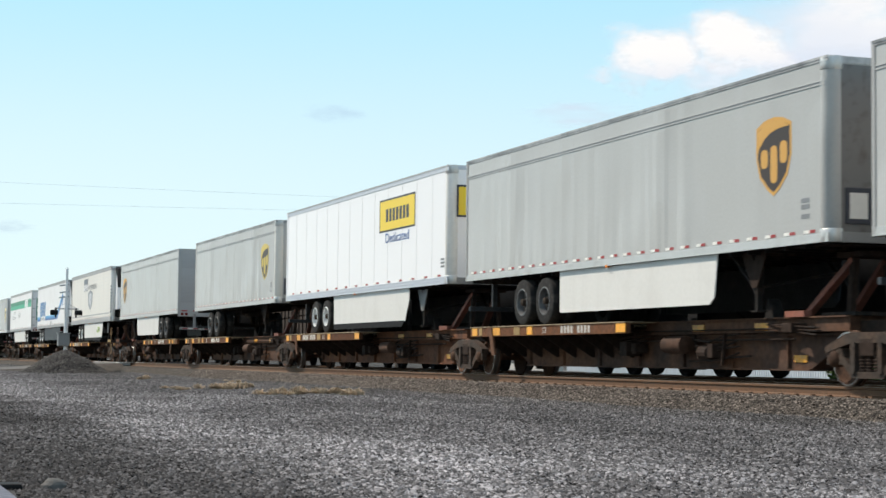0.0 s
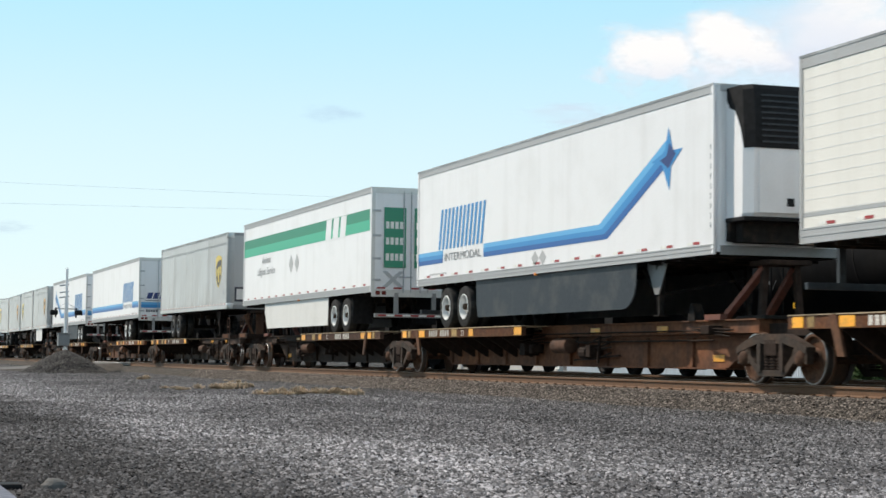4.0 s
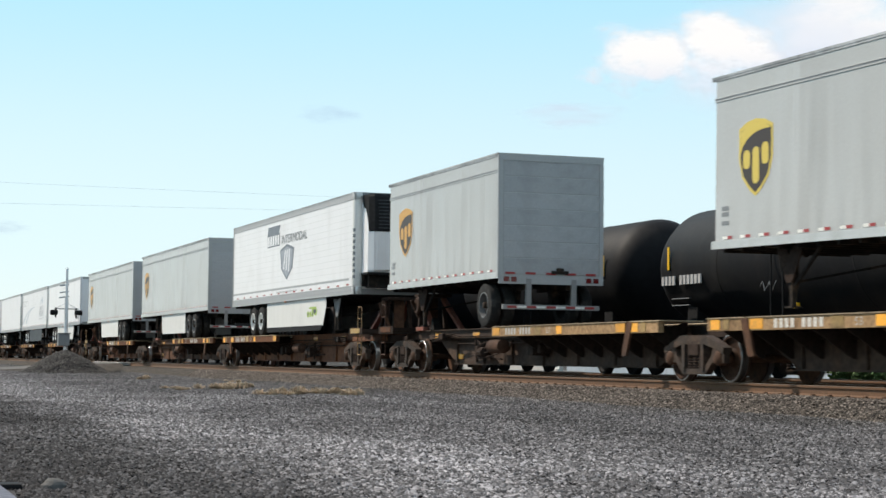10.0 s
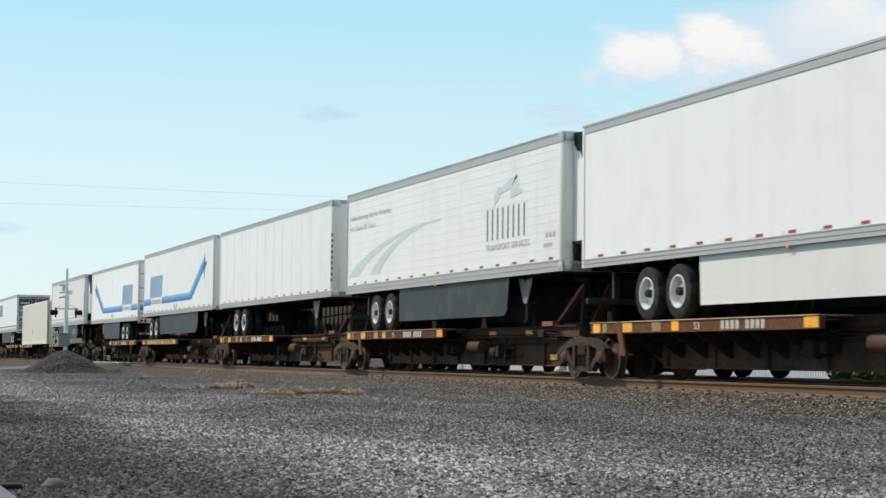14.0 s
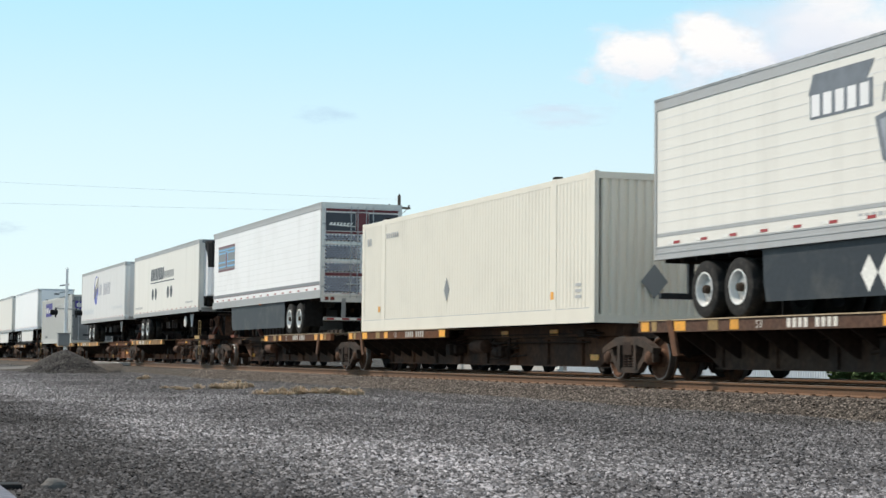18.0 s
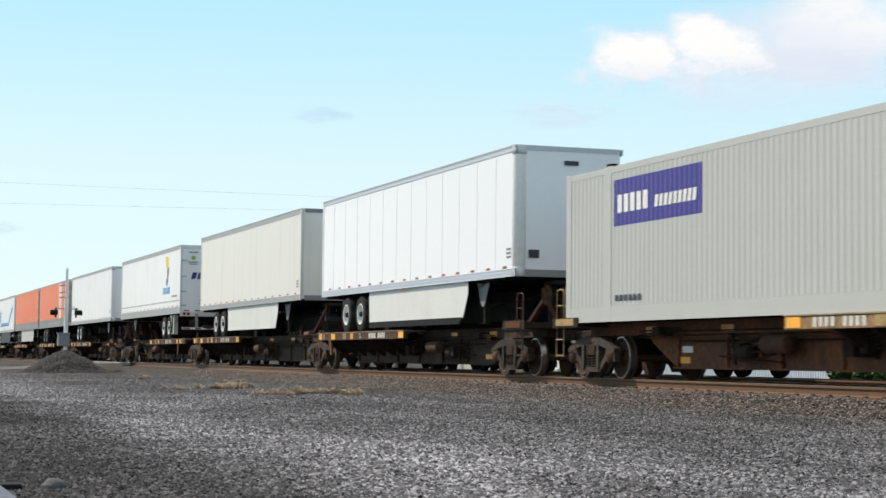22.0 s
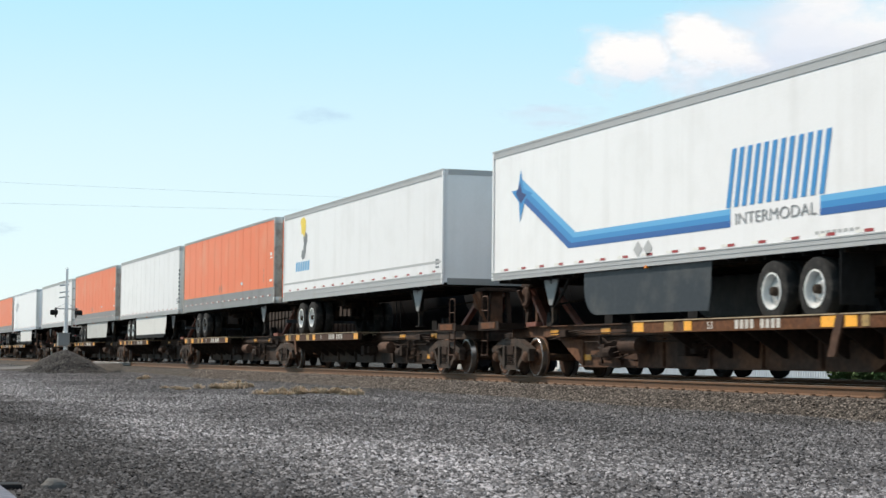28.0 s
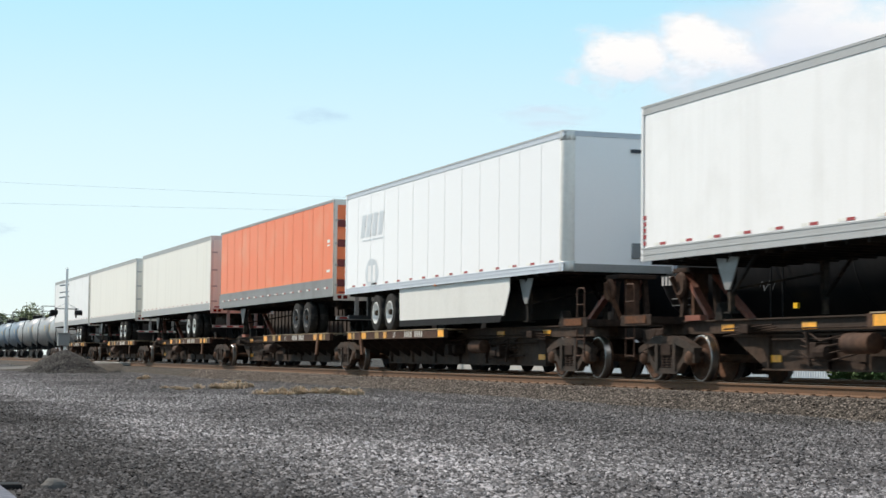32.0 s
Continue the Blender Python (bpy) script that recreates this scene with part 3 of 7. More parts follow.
def rects(name, quads, mat, parent, layer=1, label=""):
    """Several quads of one print (bars that stand for lettering), on the near side."""
    y = -HALF - 0.004 - 0.001 * layer
    if name in ("name_bars", "sign_bars", "emblem_bars") and len(quads) <= 14:
        obs = [rects("letter_bar", [q], mat, parent, layer, label) for q in quads]
        return obs[0]
    key = (name, mat, layer, tuple(tuple(q) for q in quads))
    def build(bm):
        for q in quads:
            bm.faces.new([bm.verts.new((u, y, z)) for u, z in q])
    ob = part(name, mesh_of(key, build, mat), parent, label=label)
    if len(quads) > 1:
        ob["kind"] = "stuff"
    return ob


def bars(u0, u1, z0, z1, k, slant=0.0, gap=0.3):
    """k letter-like slabs between u0 and u1."""
    w = (u1 - u0) / k
    return [((u0 + i * w, z0), (u0 + (i + 1 - gap) * w, z0), (u0 + (i + 1 - gap) * w + slant, z1), (u0 + i * w + slant, z1)) for i in range(k)]


def rect(u0, u1, z0, z1):
    return ((u0, z0), (u1, z0), (u1, z1), (u0, z1))


def words(text, u, z, height, mat, parent, width=None, slant=0.0):
    me = text_mesh(text, mat, height, slant)
    ob = part("lettering", me, parent, (u, -HALF - 0.009, z))
    if width:
        ob.scale = (width / max(v.co.x for v in me.vertices), 1, 1)
    return ob


def ellipse(u, z, a, b, k=24):
    return [(u + a * math.cos(2 * math.pi * i / k), z + b * math.sin(2 * math.pi * i / k)) for i in range(k)]


def rounded(u0, u1, z0, z1, r, k=4):
    """A rectangle with rounded corners."""
    return [(cu + r * math.cos(radians(a0 + 90 * i / k)), cz + r * math.sin(radians(a0 + 90 * i / k))) for cu, cz, a0 in ((u1 - r, z1 - r, 0), (u0 + r, z1 - r, 90), (u0 + r, z0 + r, 180), (u1 - r, z0 + r, 270)) for i in range(k + 1)]


def shield(t, u, z, pale=False):
    """A brown shield with a gold border and gold bars."""
    gold = "gold_pale" if pale else "gold"
    def outline(s):
        return [(u - 0.56 * s, z + 0.5 * s), (u - 0.3 * s, z + 0.6 * s), (u, z + 0.635 * s), (u + 0.3 * s, z + 0.6 * s), (u + 0.56 * s, z + 0.5 * s), (u + 0.56 * s, z - 0.02 * s), (u + 0.44 * s, z - 0.33 * s), (u + 0.2 * s, z - 0.54 * s), (u, z - 0.65 * s), (u - 0.2 * s, z - 0.54 * s), (u - 0.44 * s, z - 0.33 * s), (u - 0.56 * s, z - 0.02 * s)]
    flat("emblem", outline(1.0), gold, t, 0, 1, "brown and gold shield emblem")
    flat("emblem_field", outline(0.9), "brown", t, 0, 2)
    sweep_line = [(u - 0.5, z + 0.44), (u - 0.28, z + 0.54), (u, z + 0.57), (u + 0.28, z + 0.54), (u + 0.5, z + 0.44), (u + 0.34, z + 0.445), (u + 0.12, z + 0.43), (u - 0.1, z + 0.385), (u - 0.3, z + 0.30), (u - 0.44, z + 0.18), (u - 0.5, z + 0.08)]
    flat("emblem_sweep", sweep_line, gold, t, 0, 3)
    for u0, u1, z0, z1 in ((-0.41, -0.18, -0.18, 0.13), (-0.10, 0.12, -0.44, 0.17), (0.20, 0.43, -0.14, 0.22)):
        flat("letter_bar", rounded(u + u0, u + u1, z + z0, z + z1, 0.09), gold, t, 0, 3, "plain rounded gold bar")


def end_quad(name, L, quads, mat, parent, layer=1, label=""):
    """Flat prints on the end that faces the way of travel: quads of (distance from the near edge, z)."""
    x = L + 0.03 + 0.003 * layer
    if name in ("name_bars", "door_bars", "sign_bars") and len(quads) <= 14:
        return [end_quad("letter_bar", L, [q], mat, parent, layer, label) for q in quads][0]
    key = (name, mat, round(L, 2), layer, tuple(tuple(q) for q in quads))
    def build(bm):
        for q in quads:
            bm.faces.new([bm.verts.new((x, -HALF + s, z)) for s, z in q])
    ob = part(name, mesh_of(key, build, mat), parent, label=label)
    if len(quads) > 1:
        ob["kind"] = "stuff"
    return ob


def trailer(label, L, nose, paint, kind="post", skirt="", ax=2.95, gap=1.27, rim="rim", top=0, band=0.0, unit=False, roll_door=False, axles=2, group="road trailers on the train", top_rail="rail_grey", low_paint="rail_grey", marks=True, post="", flap=False, low=0.0, reach=3.2, tail=0.78):
    """A road trailer seen with its left end at u = 0; nose 'R' or 'L'. kind: post (smooth side), plate (upright seams),
    ribbed (raised upright posts), reefer (fine lengthwise ribs)."""
    t = thing("semi_trailer", label, "trailer", group)
    top = top or {"post": 5.06, "plate": TOP, "ribbed": TOP}.get(kind, 5.16)
    def X(v):
        """v: distance from the rear end."""
        return v if nose == "R" else L - v
    def nosecut():
        r = 0.16
        pts = []
        for cx, cy, a0 in ((L - r, HALF - r, 0), (r, HALF - r, 90), (r, -HALF + r, 180), (L - r, -HALF + r, 270)):
            is_nose = (cx > L / 2) == (nose == "R")
            k = 5 if is_nose else 1
            rr = r if is_nose else 0.02
            ox = (L - rr if cx > L / 2 else rr)
            oy = math.copysign(HALF - rr, cy)
            for i in range(k + 1):
                a = radians(a0 + 90 * i / k)
                pts.append((ox + rr * math.cos(a), oy + rr * math.sin(a)))
        return pts
    key = (round(L, 2), nose)
    part("body", mesh_of(("body", key, paint, top), lambda bm: prism(bm, nosecut(), BOT + 0.05, top - 0.02, "xy"), paint, True), t)
    part("roof", mesh_of(("roof", key, top), lambda bm: box(bm, 0.02, L - 0.02, -HALF + 0.02, HALF - 0.02, top - 0.02, top + 0.012), "alu"), t, label="aluminium roof sheet")
    th = {"reefer": 0.2, "smooth": 0.16, "plate": 0.13}.get(kind, 0.07)
    low = low or {"reefer": 0.25, "smooth": 0.18, "plate": 0.18}.get(kind, 0.14)
    for s in (-1, 1):
        part("top_rail", mesh_of(("top_rail", key, top, th, s, top_rail), lambda bm: box(bm, 0, L, s * HALF, s * (HALF + 0.012), top - th, top + 0.006), "rail_grey" if top_rail == "mid_grey" else top_rail), t)
        lo = low if not band else band
        part("bottom_rail", mesh_of(("bottom_rail", key, lo, s, low_paint), lambda bm: (box(bm, 0, L, s * HALF, s * (HALF + 0.012), BOT, BOT + lo), [box(bm, 0, L, s * (HALF + 0.012), s * (HALF + 0.02), BOT + q * lo, BOT + q * lo + 0.022) for q in ((0.02, 0.45, 0.88) if lo > 0.17 else (0.02,))]), low_paint), t)
        part("roof_edge", mesh_of(("roof_edge", key, top, s), lambda bm: box(bm, 0, L, s * (HALF + 0.012), s * (HALF + 0.02), top - 0.03, top + 0.012), "worn_rail" if kind in ("reefer", "post") or top_rail == "mid_grey" else "rail_grey"), t)
        for e in (0, 1):
            if (e == 1) == (nose == "R") and kind != "smooth":
                continue
            pm = post or (paint if kind == "plate" else "rail_grey" if kind != "smooth" else paint)
            part("corner_post", mesh_of(("corner_post", key, e, s, pm, top), lambda bm: box(bm, e * (L - 0.085), e * (L - 0.085) + 0.085, s * (HALF - 0.03), s * (HALF + 0.016), BOT, top), pm), t)
    if kind == "post":
        for zz in (top - 0.43, top - 0.375):
            part("rub_rail", mesh_of(("rub_rail", key, round(zz, 3), paint), lambda bm: box(bm, 0.09, L - 0.09, -HALF - 0.012, -HALF, zz, zz + 0.022), paint), t)
        # mid-grey strip paints the shade between the two rub rails
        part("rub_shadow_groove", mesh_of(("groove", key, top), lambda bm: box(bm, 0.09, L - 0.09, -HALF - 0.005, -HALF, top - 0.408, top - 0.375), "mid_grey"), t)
    if kind in ("plate", "ribbed"):
        k = round(L / 1.24)
        d, w, pm = (0.003, 0.02, "line") if kind == "plate" else (0.006, 0.03, paint)
        seam = mesh_of(("panel_seam", kind, paint, top, band, low), lambda bm: box(bm, -w / 2, w / 2, -HALF - d, -HALF, BOT + (band or low), top - th), pm)
        for i in range(1, k):
            part("panel_seam", seam, t, (i * L / k, 0, 0))
    if kind == "reefer":
        for i in range(12):
            zz = BOT + 0.5 + i * 0.19
            part("side_rib", mesh_of(("side_rib", key), lambda bm: box(bm, 0.1, L - 0.1, -HALF - 0.003, -HALF, -0.011, 0.0), "pale_line"), t, (0, 0, zz), "thin lengthwise panel joint")
    # red and white marks along the bottom rail
    if marks:
        n = int(L / 0.62) if kind == "post" else int(L / 1.05)
        wd = 0.17 if kind == "post" else 0.24
        zt = BOT + (low + 0.02 if not band else band - 0.3)
        y = -HALF - (0.022 if band else 0.006)
        def strips(bm, off):
            for i in range(n):
                u = 0.25 + (i + 0.5) * (L - 0.5) / n + off
                bm.faces.new([bm.verts.new(p) for p in ((u, y, zt), (u + wd, y, zt), (u + wd, y, zt + 0.05), (u, y, zt + 0.05))])
        part("mark_strip", mesh_of(("red_marks", key, kind, band, low), lambda bm: strips(bm, 0), "red"), t, label="row of red reflective marks")["kind"] = "stuff"
        part("pale_mark_strip", mesh_of(("white_marks", key, kind, band, low), lambda bm: strips(bm, -wd), "lettering"), t, label="row of white reflective marks")["kind"] = "stuff"
    # underframe, bogie and wheels
    part("floor_frame", mesh_of(("floor_frame", key), lambda bm: (box(bm, 0.1, L - 0.1, -HALF + 0.06, HALF - 0.06, BOT + 0.02, BOT + 0.06), [box(bm, 0.3 + i * 0.6, 0.36 + i * 0.6, -HALF + 0.06, HALF - 0.06, BOT - 0.06, BOT + 0.02) for i in range(int((L - 0.5) / 0.6))]), "under"), t, label="dark crossmembers under the floor")
    tyre, rim_me, disc_me, hub_me = wheel_meshes(rim)
    zc = 1.105 + 0.505
    spots = [ax + i * gap for i in range(axles)]
    c = sum(spots) / len(spots)
    def bogie(bm):
        for s in (-1, 1):
            box(bm, X(c - 0.9 * axles), X(c + 0.9 * axles), s * 0.42, s * 0.52, BOT - 0.24, BOT)
            for v in spots:
                prism(bm, [(X(v) - 0.16, BOT - 0.24), (X(v) + 0.16, BOT - 0.24), (X(v) + 0.08, zc - 0.05), (X(v) - 0.08, zc - 0.05)], s * 0.40, s * 0.54)
        for v in spots:
            lathe(bm, [(-0.95, 0.065), (0.95, 0.065)], (X(v), 0, zc), "y", 10)
    part("bogie", mesh_of(("bogie", key, axles, ax, gap), bogie, "under"), t, label="dark steel bogie frame and axles")
    for v in spots:
        for y in (-1.14, -0.80, 0.80, 1.14):
            ty = part("tyre", tyre, t, (X(v), y, zc))
            if y == -1.14:
                part("rim", rim_me, ty, label="pale steel wheel rim")
                part("wheel_disc", disc_me, ty, label="dished wheel disc")
                part("hub", hub_me, ty, label="dark round hub")
    if flap:
        part("mud_flap", mesh_of(("mud_flap", key, ax), lambda bm: box(bm, X(ax - 0.75), X(ax - 0.73), -1.28, -0.68, BOT - 0.85, BOT), "shade_black"), t)
        part("mud_flap", mesh_of(("mud_flap_far", key, ax), lambda bm: box(bm, X(ax - 0.75), X(ax - 0.73), 0.68, 1.28, BOT - 0.85, BOT), "shade_black"), t)
    # landing gear
    lg = L - (2.8 if L > 10 else 2.1)
    for s in (-1, 1):
        leg = part("landing_leg", mesh_of(("landing_leg", key, s), lambda bm: box(bm, X(lg) - 0.06, X(lg) + 0.06, s * 0.86, s * 0.98, 1.5, BOT), "under"), t, label="dark landing gear leg")
        part("inner_leg", mesh_of(("inner_leg", key, s), lambda bm: box(bm, X(lg) - 0.045, X(lg) + 0.045, s * 0.88, s * 0.97, 1.21, 1.52), "under"), leg)
        if s < 0:
            part("foot_plate", mesh_of(("foot_plate", key), lambda bm: box(bm, X(lg) - 0.12, X(lg) + 0.12, -1.02, -0.82, 1.19, 1.22), "under"), leg)
            def gusset(bm):
                out = [(0.40, BOT), (0.37, BOT - 0.12), (0.13, BOT - 0.52), (0.075, BOT - 0.6)]
                prism(bm, [(X(lg) + u, z) for u, z in out] + [(X(lg) - u, z) for u, z in out[::-1]] + [(X(lg) - 0.1, BOT), (X(lg), BOT - 0.16), (X(lg) + 0.1, BOT)], -1.01, -0.985)
                for u, z in ((0.27, 0.12), (0.16, 0.3), (-0.27, 0.12), (-0.16, 0.3)):
                    lathe(bm, [(-1.016, 0.045), (-1.008, 0.045)], (X(lg) + u, 0, BOT - z), "y", 8)
            part("gusset", mesh_of(("gusset", key, kind == "post", unit), gusset, "rust_dark" if kind == "post" else "lower_grey" if unit != 2 else "galv"), leg, label="splayed steel gusset")
    def brace(bm):
        bar(bm, (X(lg), -0.93, 1.5), (X(lg - 0.9), -0.93, BOT), 0.05, 0.05)
        bar(bm, (X(lg), 0.93, 1.5), (X(lg - 0.9), 0.93, BOT), 0.05, 0.05)
        bar(bm, (X(lg), -0.93, 1.6), (X(lg), 0.93, 1.95), 0.04, 0.04)
    part("landing_brace", mesh_of(("landing_brace", key), brace, "under"), t)
    if skirt:
        a, b2 = spots[-1] + tail, L - reach
        lo = 1.34
        sk = "darkgrey" if not skirt.startswith("white") else "skirt_grey" if paint == "orange" else "skirt_white"
        for s in (-1, 1):
            pts = [(X(a + 0.05), lo), (X(b2 - 0.35), lo), (X(b2), BOT - 0.3), (X(b2), BOT), (X(a), BOT)] if not skirt.endswith("square") else [(X(a), lo + 0.03), (X(a + 0.03), lo), (X(b2 - 0.3), lo), (X(b2 - 0.12), lo + 0.12), (X(b2), BOT), (X(a), BOT)]
            if sk == "darkgrey" and not skirt.endswith("square"):
                pts = [(X(a + 0.12), lo), (X(a + 0.03), lo + 0.3), (X(a), BOT), (X(b2), BOT)] + [(X(b2 - 0.62 + 0.62 * math.cos(radians(q))), lo + 0.55 - 0.55 * math.sin(radians(q))) for q in range(0, 91, 15)]
            # the far skirt is coloured dark to imitate the shade beneath the floor
            p = part("side_skirt", mesh_of(("side_skirt", key, skirt, s, ax, reach, tail), lambda bm: prism(bm, pts, s * 1.225, s * 1.245), sk if s < 0 else "darkgrey"), t, label="dark grey side skirt" if sk == "darkgrey" else "pale side skirt")
            if "black" in skirt:
                part("skirt_edge", mesh_of(("skirt_edge", key, s, ax, reach), lambda bm: prism(bm, [(X(a + 0.05), lo - 0.14), (X(b2 - 0.6), lo - 0.14), (X(b2 - 0.4), lo + 0.02), (X(a + 0.03), lo + 0.02)], s * 1.22, s * 1.25), "shade_black"), p, label="black rubber skirt edge")
        part("marker_lamp", mesh_of(("marker_lamp", key), lambda bm: box(bm, L / 2 - 0.05, L / 2 + 0.05, -HALF - 0.03, -HALF + 0.02, BOT - 0.035, BOT + 0.025, 0.01), "amber"), t, label="amber side marker lamp")
    # rear end
    ex = X(0)
    o = -1 if nose == "R" else 1
    if nose == "L":
        part("rear_frame", mesh_of(("rear_frame", key, top), lambda bm: (box(bm, L, L + 0.02, -HALF, -HALF + 0.09, BOT, top), box(bm, L, L + 0.02, HALF - 0.09, HALF, BOT, top), box(bm, L, L + 0.021, -HALF + 0.09, HALF - 0.09, top - 0.16, top), box(bm, L, L + 0.025, -HALF, HALF, BOT - 0.12, BOT + 0.08)), "rail_grey" if roll_door else "alu"), t, label="metal rear door frame")
        if roll_door:
            for i in range(7):
                z0 = BOT + 0.1 + i * 0.375
                part("door_slat", mesh_of(("door_slat", key), lambda bm: box(bm, L - 0.01, L + 0.008, -HALF + 0.11, HALF - 0.11, 0.008, 0.367, 0.006), "slat_grey"), t, (0, 0, z0), label="grey roll-up door slat")
        else:
            for s in (-1, 1):
                d = part("rear_door", mesh_of(("rear_door", key, s, paint, top), lambda bm: box(bm, L, L + 0.012, s * 0.015, s * (HALF - 0.09), BOT + 0.08, top - 0.16), paint), t)
                for q in (0.14, 0.36):
                    part("lock_rod", mesh_of(("lock_rod", key, s, q), lambda bm: tube(bm, (L + 0.04, s * q, BOT + 0.0), (L + 0.04, s * q, top - 0.1), 0.017), "galv"), d, label="upright lock rod")
                for zz in (BOT + 0.35, BOT + 0.95, BOT + 1.6, BOT + 2.3):
                    part("hinge", mesh_of(("hinge", key, s), lambda bm: box(bm, L + 0.012, L + 0.035, s * (HALF - 0.26), s * (HALF - 0.02), -0.03, 0.03), "galv"), d, (0, 0, zz))
                part("latch_handle", mesh_of(("latch_handle", key, s), lambda bm: box(bm, L + 0.04, L + 0.065, s * 0.1, s * 0.5, BOT + 0.42, BOT + 0.46), "galv"), d)
        for s in (-1, 1):
            for q in (0.12, 0.30):
                part("tail_lamp", mesh_of(("tail_lamp", key, s, q), lambda bm: box(bm, L + 0.02, L + 0.045, s * (HALF - q), s * (HALF - q - 0.13), BOT - 0.07, BOT + 0.04, 0.01), "red_lamp"), t, label="red tail lamp")
        end_quad("mark_strip", L, [rect(0.15 + i * 0.5, 0.4 + i * 0.5, BOT + 0.1, BOT + 0.15) for i in range(5)], "red", t, 1)
    def bumper(bm):
        for s in (-1, 1):
            box(bm, ex + o * 0.0 - 0.04, ex + 0.04, s * 0.5, s * 0.62, 1.55, BOT)
        box(bm, ex - 0.05, ex + 0.05, -HALF + 0.1, HALF - 0.1, 1.5, 1.61, 0.01)
    part("rear_guard", mesh_of(("rear_guard", key), bumper, "lower_grey" if nose == "L" else "darkgrey"), t, label="rear underride guard bar")
    if nose == "L":
        part("guard_mark_strip", mesh_of(("guard_marks", key), lambda bm: [bm.faces.new([bm.verts.new((L + 0.053, yy, z)) for yy, z in ((-1.1 + i * 0.48, 1.53), (-0.86 + i * 0.48, 1.53), (-0.86 + i * 0.48, 1.58), (-1.1 + i * 0.48, 1.58))]) for i in range(5)], "red"), t)["kind"] = "stuff"
        part("pale_guard_strip", mesh_of(("pale_guard", key), lambda bm: [bm.faces.new([bm.verts.new((L + 0.053, yy, z)) for yy, z in ((-0.86 + i * 0.48, 1.53), (-0.62 + i * 0.48, 1.53), (-0.62 + i * 0.48, 1.58), (-0.86 + i * 0.48, 1.58))]) for i in range(4)], "lettering"), t)["kind"] = "stuff"
    # front end
    if nose == "R":
        part("front_top_rail", mesh_of(("front_top_rail", key, top, top_rail, th), lambda bm: box(bm, L - 0.01, L + 0.012, -HALF + 0.12, HALF - 0.12, top - max(th * 0.8, 0.1), top + 0.004), top_rail), t)
        # darker than the side rails: shade under the nose put into its colour
        part("front_bottom_rail", mesh_of(("front_bottom_rail", key), lambda bm: box(bm, L - 0.01, L + 0.015, -HALF + 0.12, HALF - 0.12, BOT, BOT + 0.16), "lower_grey"), t)
        part("connector_box", mesh_of(("connector_box", key), lambda bm: box(bm, L, L + 0.03, 0.25, 0.6, BOT + 0.3, BOT + 0.62, 0.01), "mid_grey"), t)
        # unseen panel, added so orange paint throws no bounce on the nose behind
        part("rear_panel", mesh_of(("rear_panel", key, top), lambda bm: box(bm, -0.025, 0.0, -HALF + 0.02, HALF - 0.02, BOT, top), "skirt_white"), t, label="unseen pale rear panel, added against orange bounce")
        cm = post or {"plate": "bright_corner", "reefer": "bright_corner", "ribbed": "alu"}.get(kind, paint)
        if kind != "smooth":
            col = part("nose_corner", mesh_of(("nose_corner", key, top, cm), lambda bm: lathe(bm, [(BOT, 0.17), (BOT + 0.02, 0.178), (top - 0.02, 0.178), (top + 0.004, 0.16)], (L - 0.16, -HALF + 0.162, 0), "z", 28), cm, True), t, label="rounded metal nose corner")
            for z0 in (BOT, top - 0.2):
                part("corner_casting", mesh_of(("corner_casting", key, z0), lambda bm: lathe(bm, [(z0, 0.18), (z0 + 0.01, 0.186), (z0 + 0.2, 0.186), (z0 + 0.21, 0.18)], (L - 0.16, -HALF + 0.162, 0), "z", 28), "alu", True), col, label="cast aluminium corner cap")
    part("upper_coupler", mesh_of(("upper_coupler", key), lambda bm: (box(bm, X(L - 0.15), X(L - 2.0), -1.15, 1.15, BOT - 0.02, BOT + 0.05), lathe(bm, [(BOT - 0.12, 0.05), (BOT, 0.05)], (X(L - 0.92), 0, 0), "z", 12)), "under"), t)
    if unit:
        n0 = X(L)
        w = 1 if nose == "R" else -1
        lo_z, mid, hi = BOT + 0.62, top - 1.16, top - 0.08
        def loft(bm, slices, shrink):
            """Plan sections (height, depth of the front) joined upwards; the cheeks taper towards the front."""
            rings = []
            for z, d in slices:
                plan = [(0.01, 1.07 - shrink), (max(0.03, d - 0.17), 1.045 - shrink), (d, 0.92 - shrink)]
                rings.append([bm.verts.new((n0 + w * u, -y, z)) for u, y in plan] + [bm.verts.new((n0 + w * u, y, z)) for u, y in plan[::-1]])
            for p, q in zip(rings, rings[1:]):
                for i in range(6):
                    bm.faces.new((p[i], p[(i + 1) % 6], q[(i + 1) % 6], q[i]))
            bm.faces.new(rings[0])
            bm.faces.new(rings[-1][::-1])
        r = part("reefer_unit", mesh_of(("reefer_unit", key), lambda bm: loft(bm, [(lo_z, 0.66), (lo_z + 0.06, 0.71), (mid, 0.72), (mid + 0.35, 0.62), (mid + 0.65, 0.46), (hi - 0.3, 0.30), (hi - 0.2, 0.1)], 0.0), "white"), t, label="white refrigeration unit on the nose")
        part("grille", mesh_of(("reefer_grille", key), lambda bm: loft(bm, [(mid - 0.01, 0.745), (mid + 0.3, 0.745), (hi - 0.08, 0.69), (hi, 0.64)], 0.012), "shade_black"), r, label="black louvred condenser housing")
        for i in range(9):
            part("louvre", mesh_of(("louvre", key), lambda bm: box(bm, n0 + w * 0.69, n0 + w * 0.758, -0.78, 0.78, 0, 0.03), "darkgrey"), r, (-w * 0.008 * max(0, i - 3), 0, mid + 0.08 + 0.1 * i))
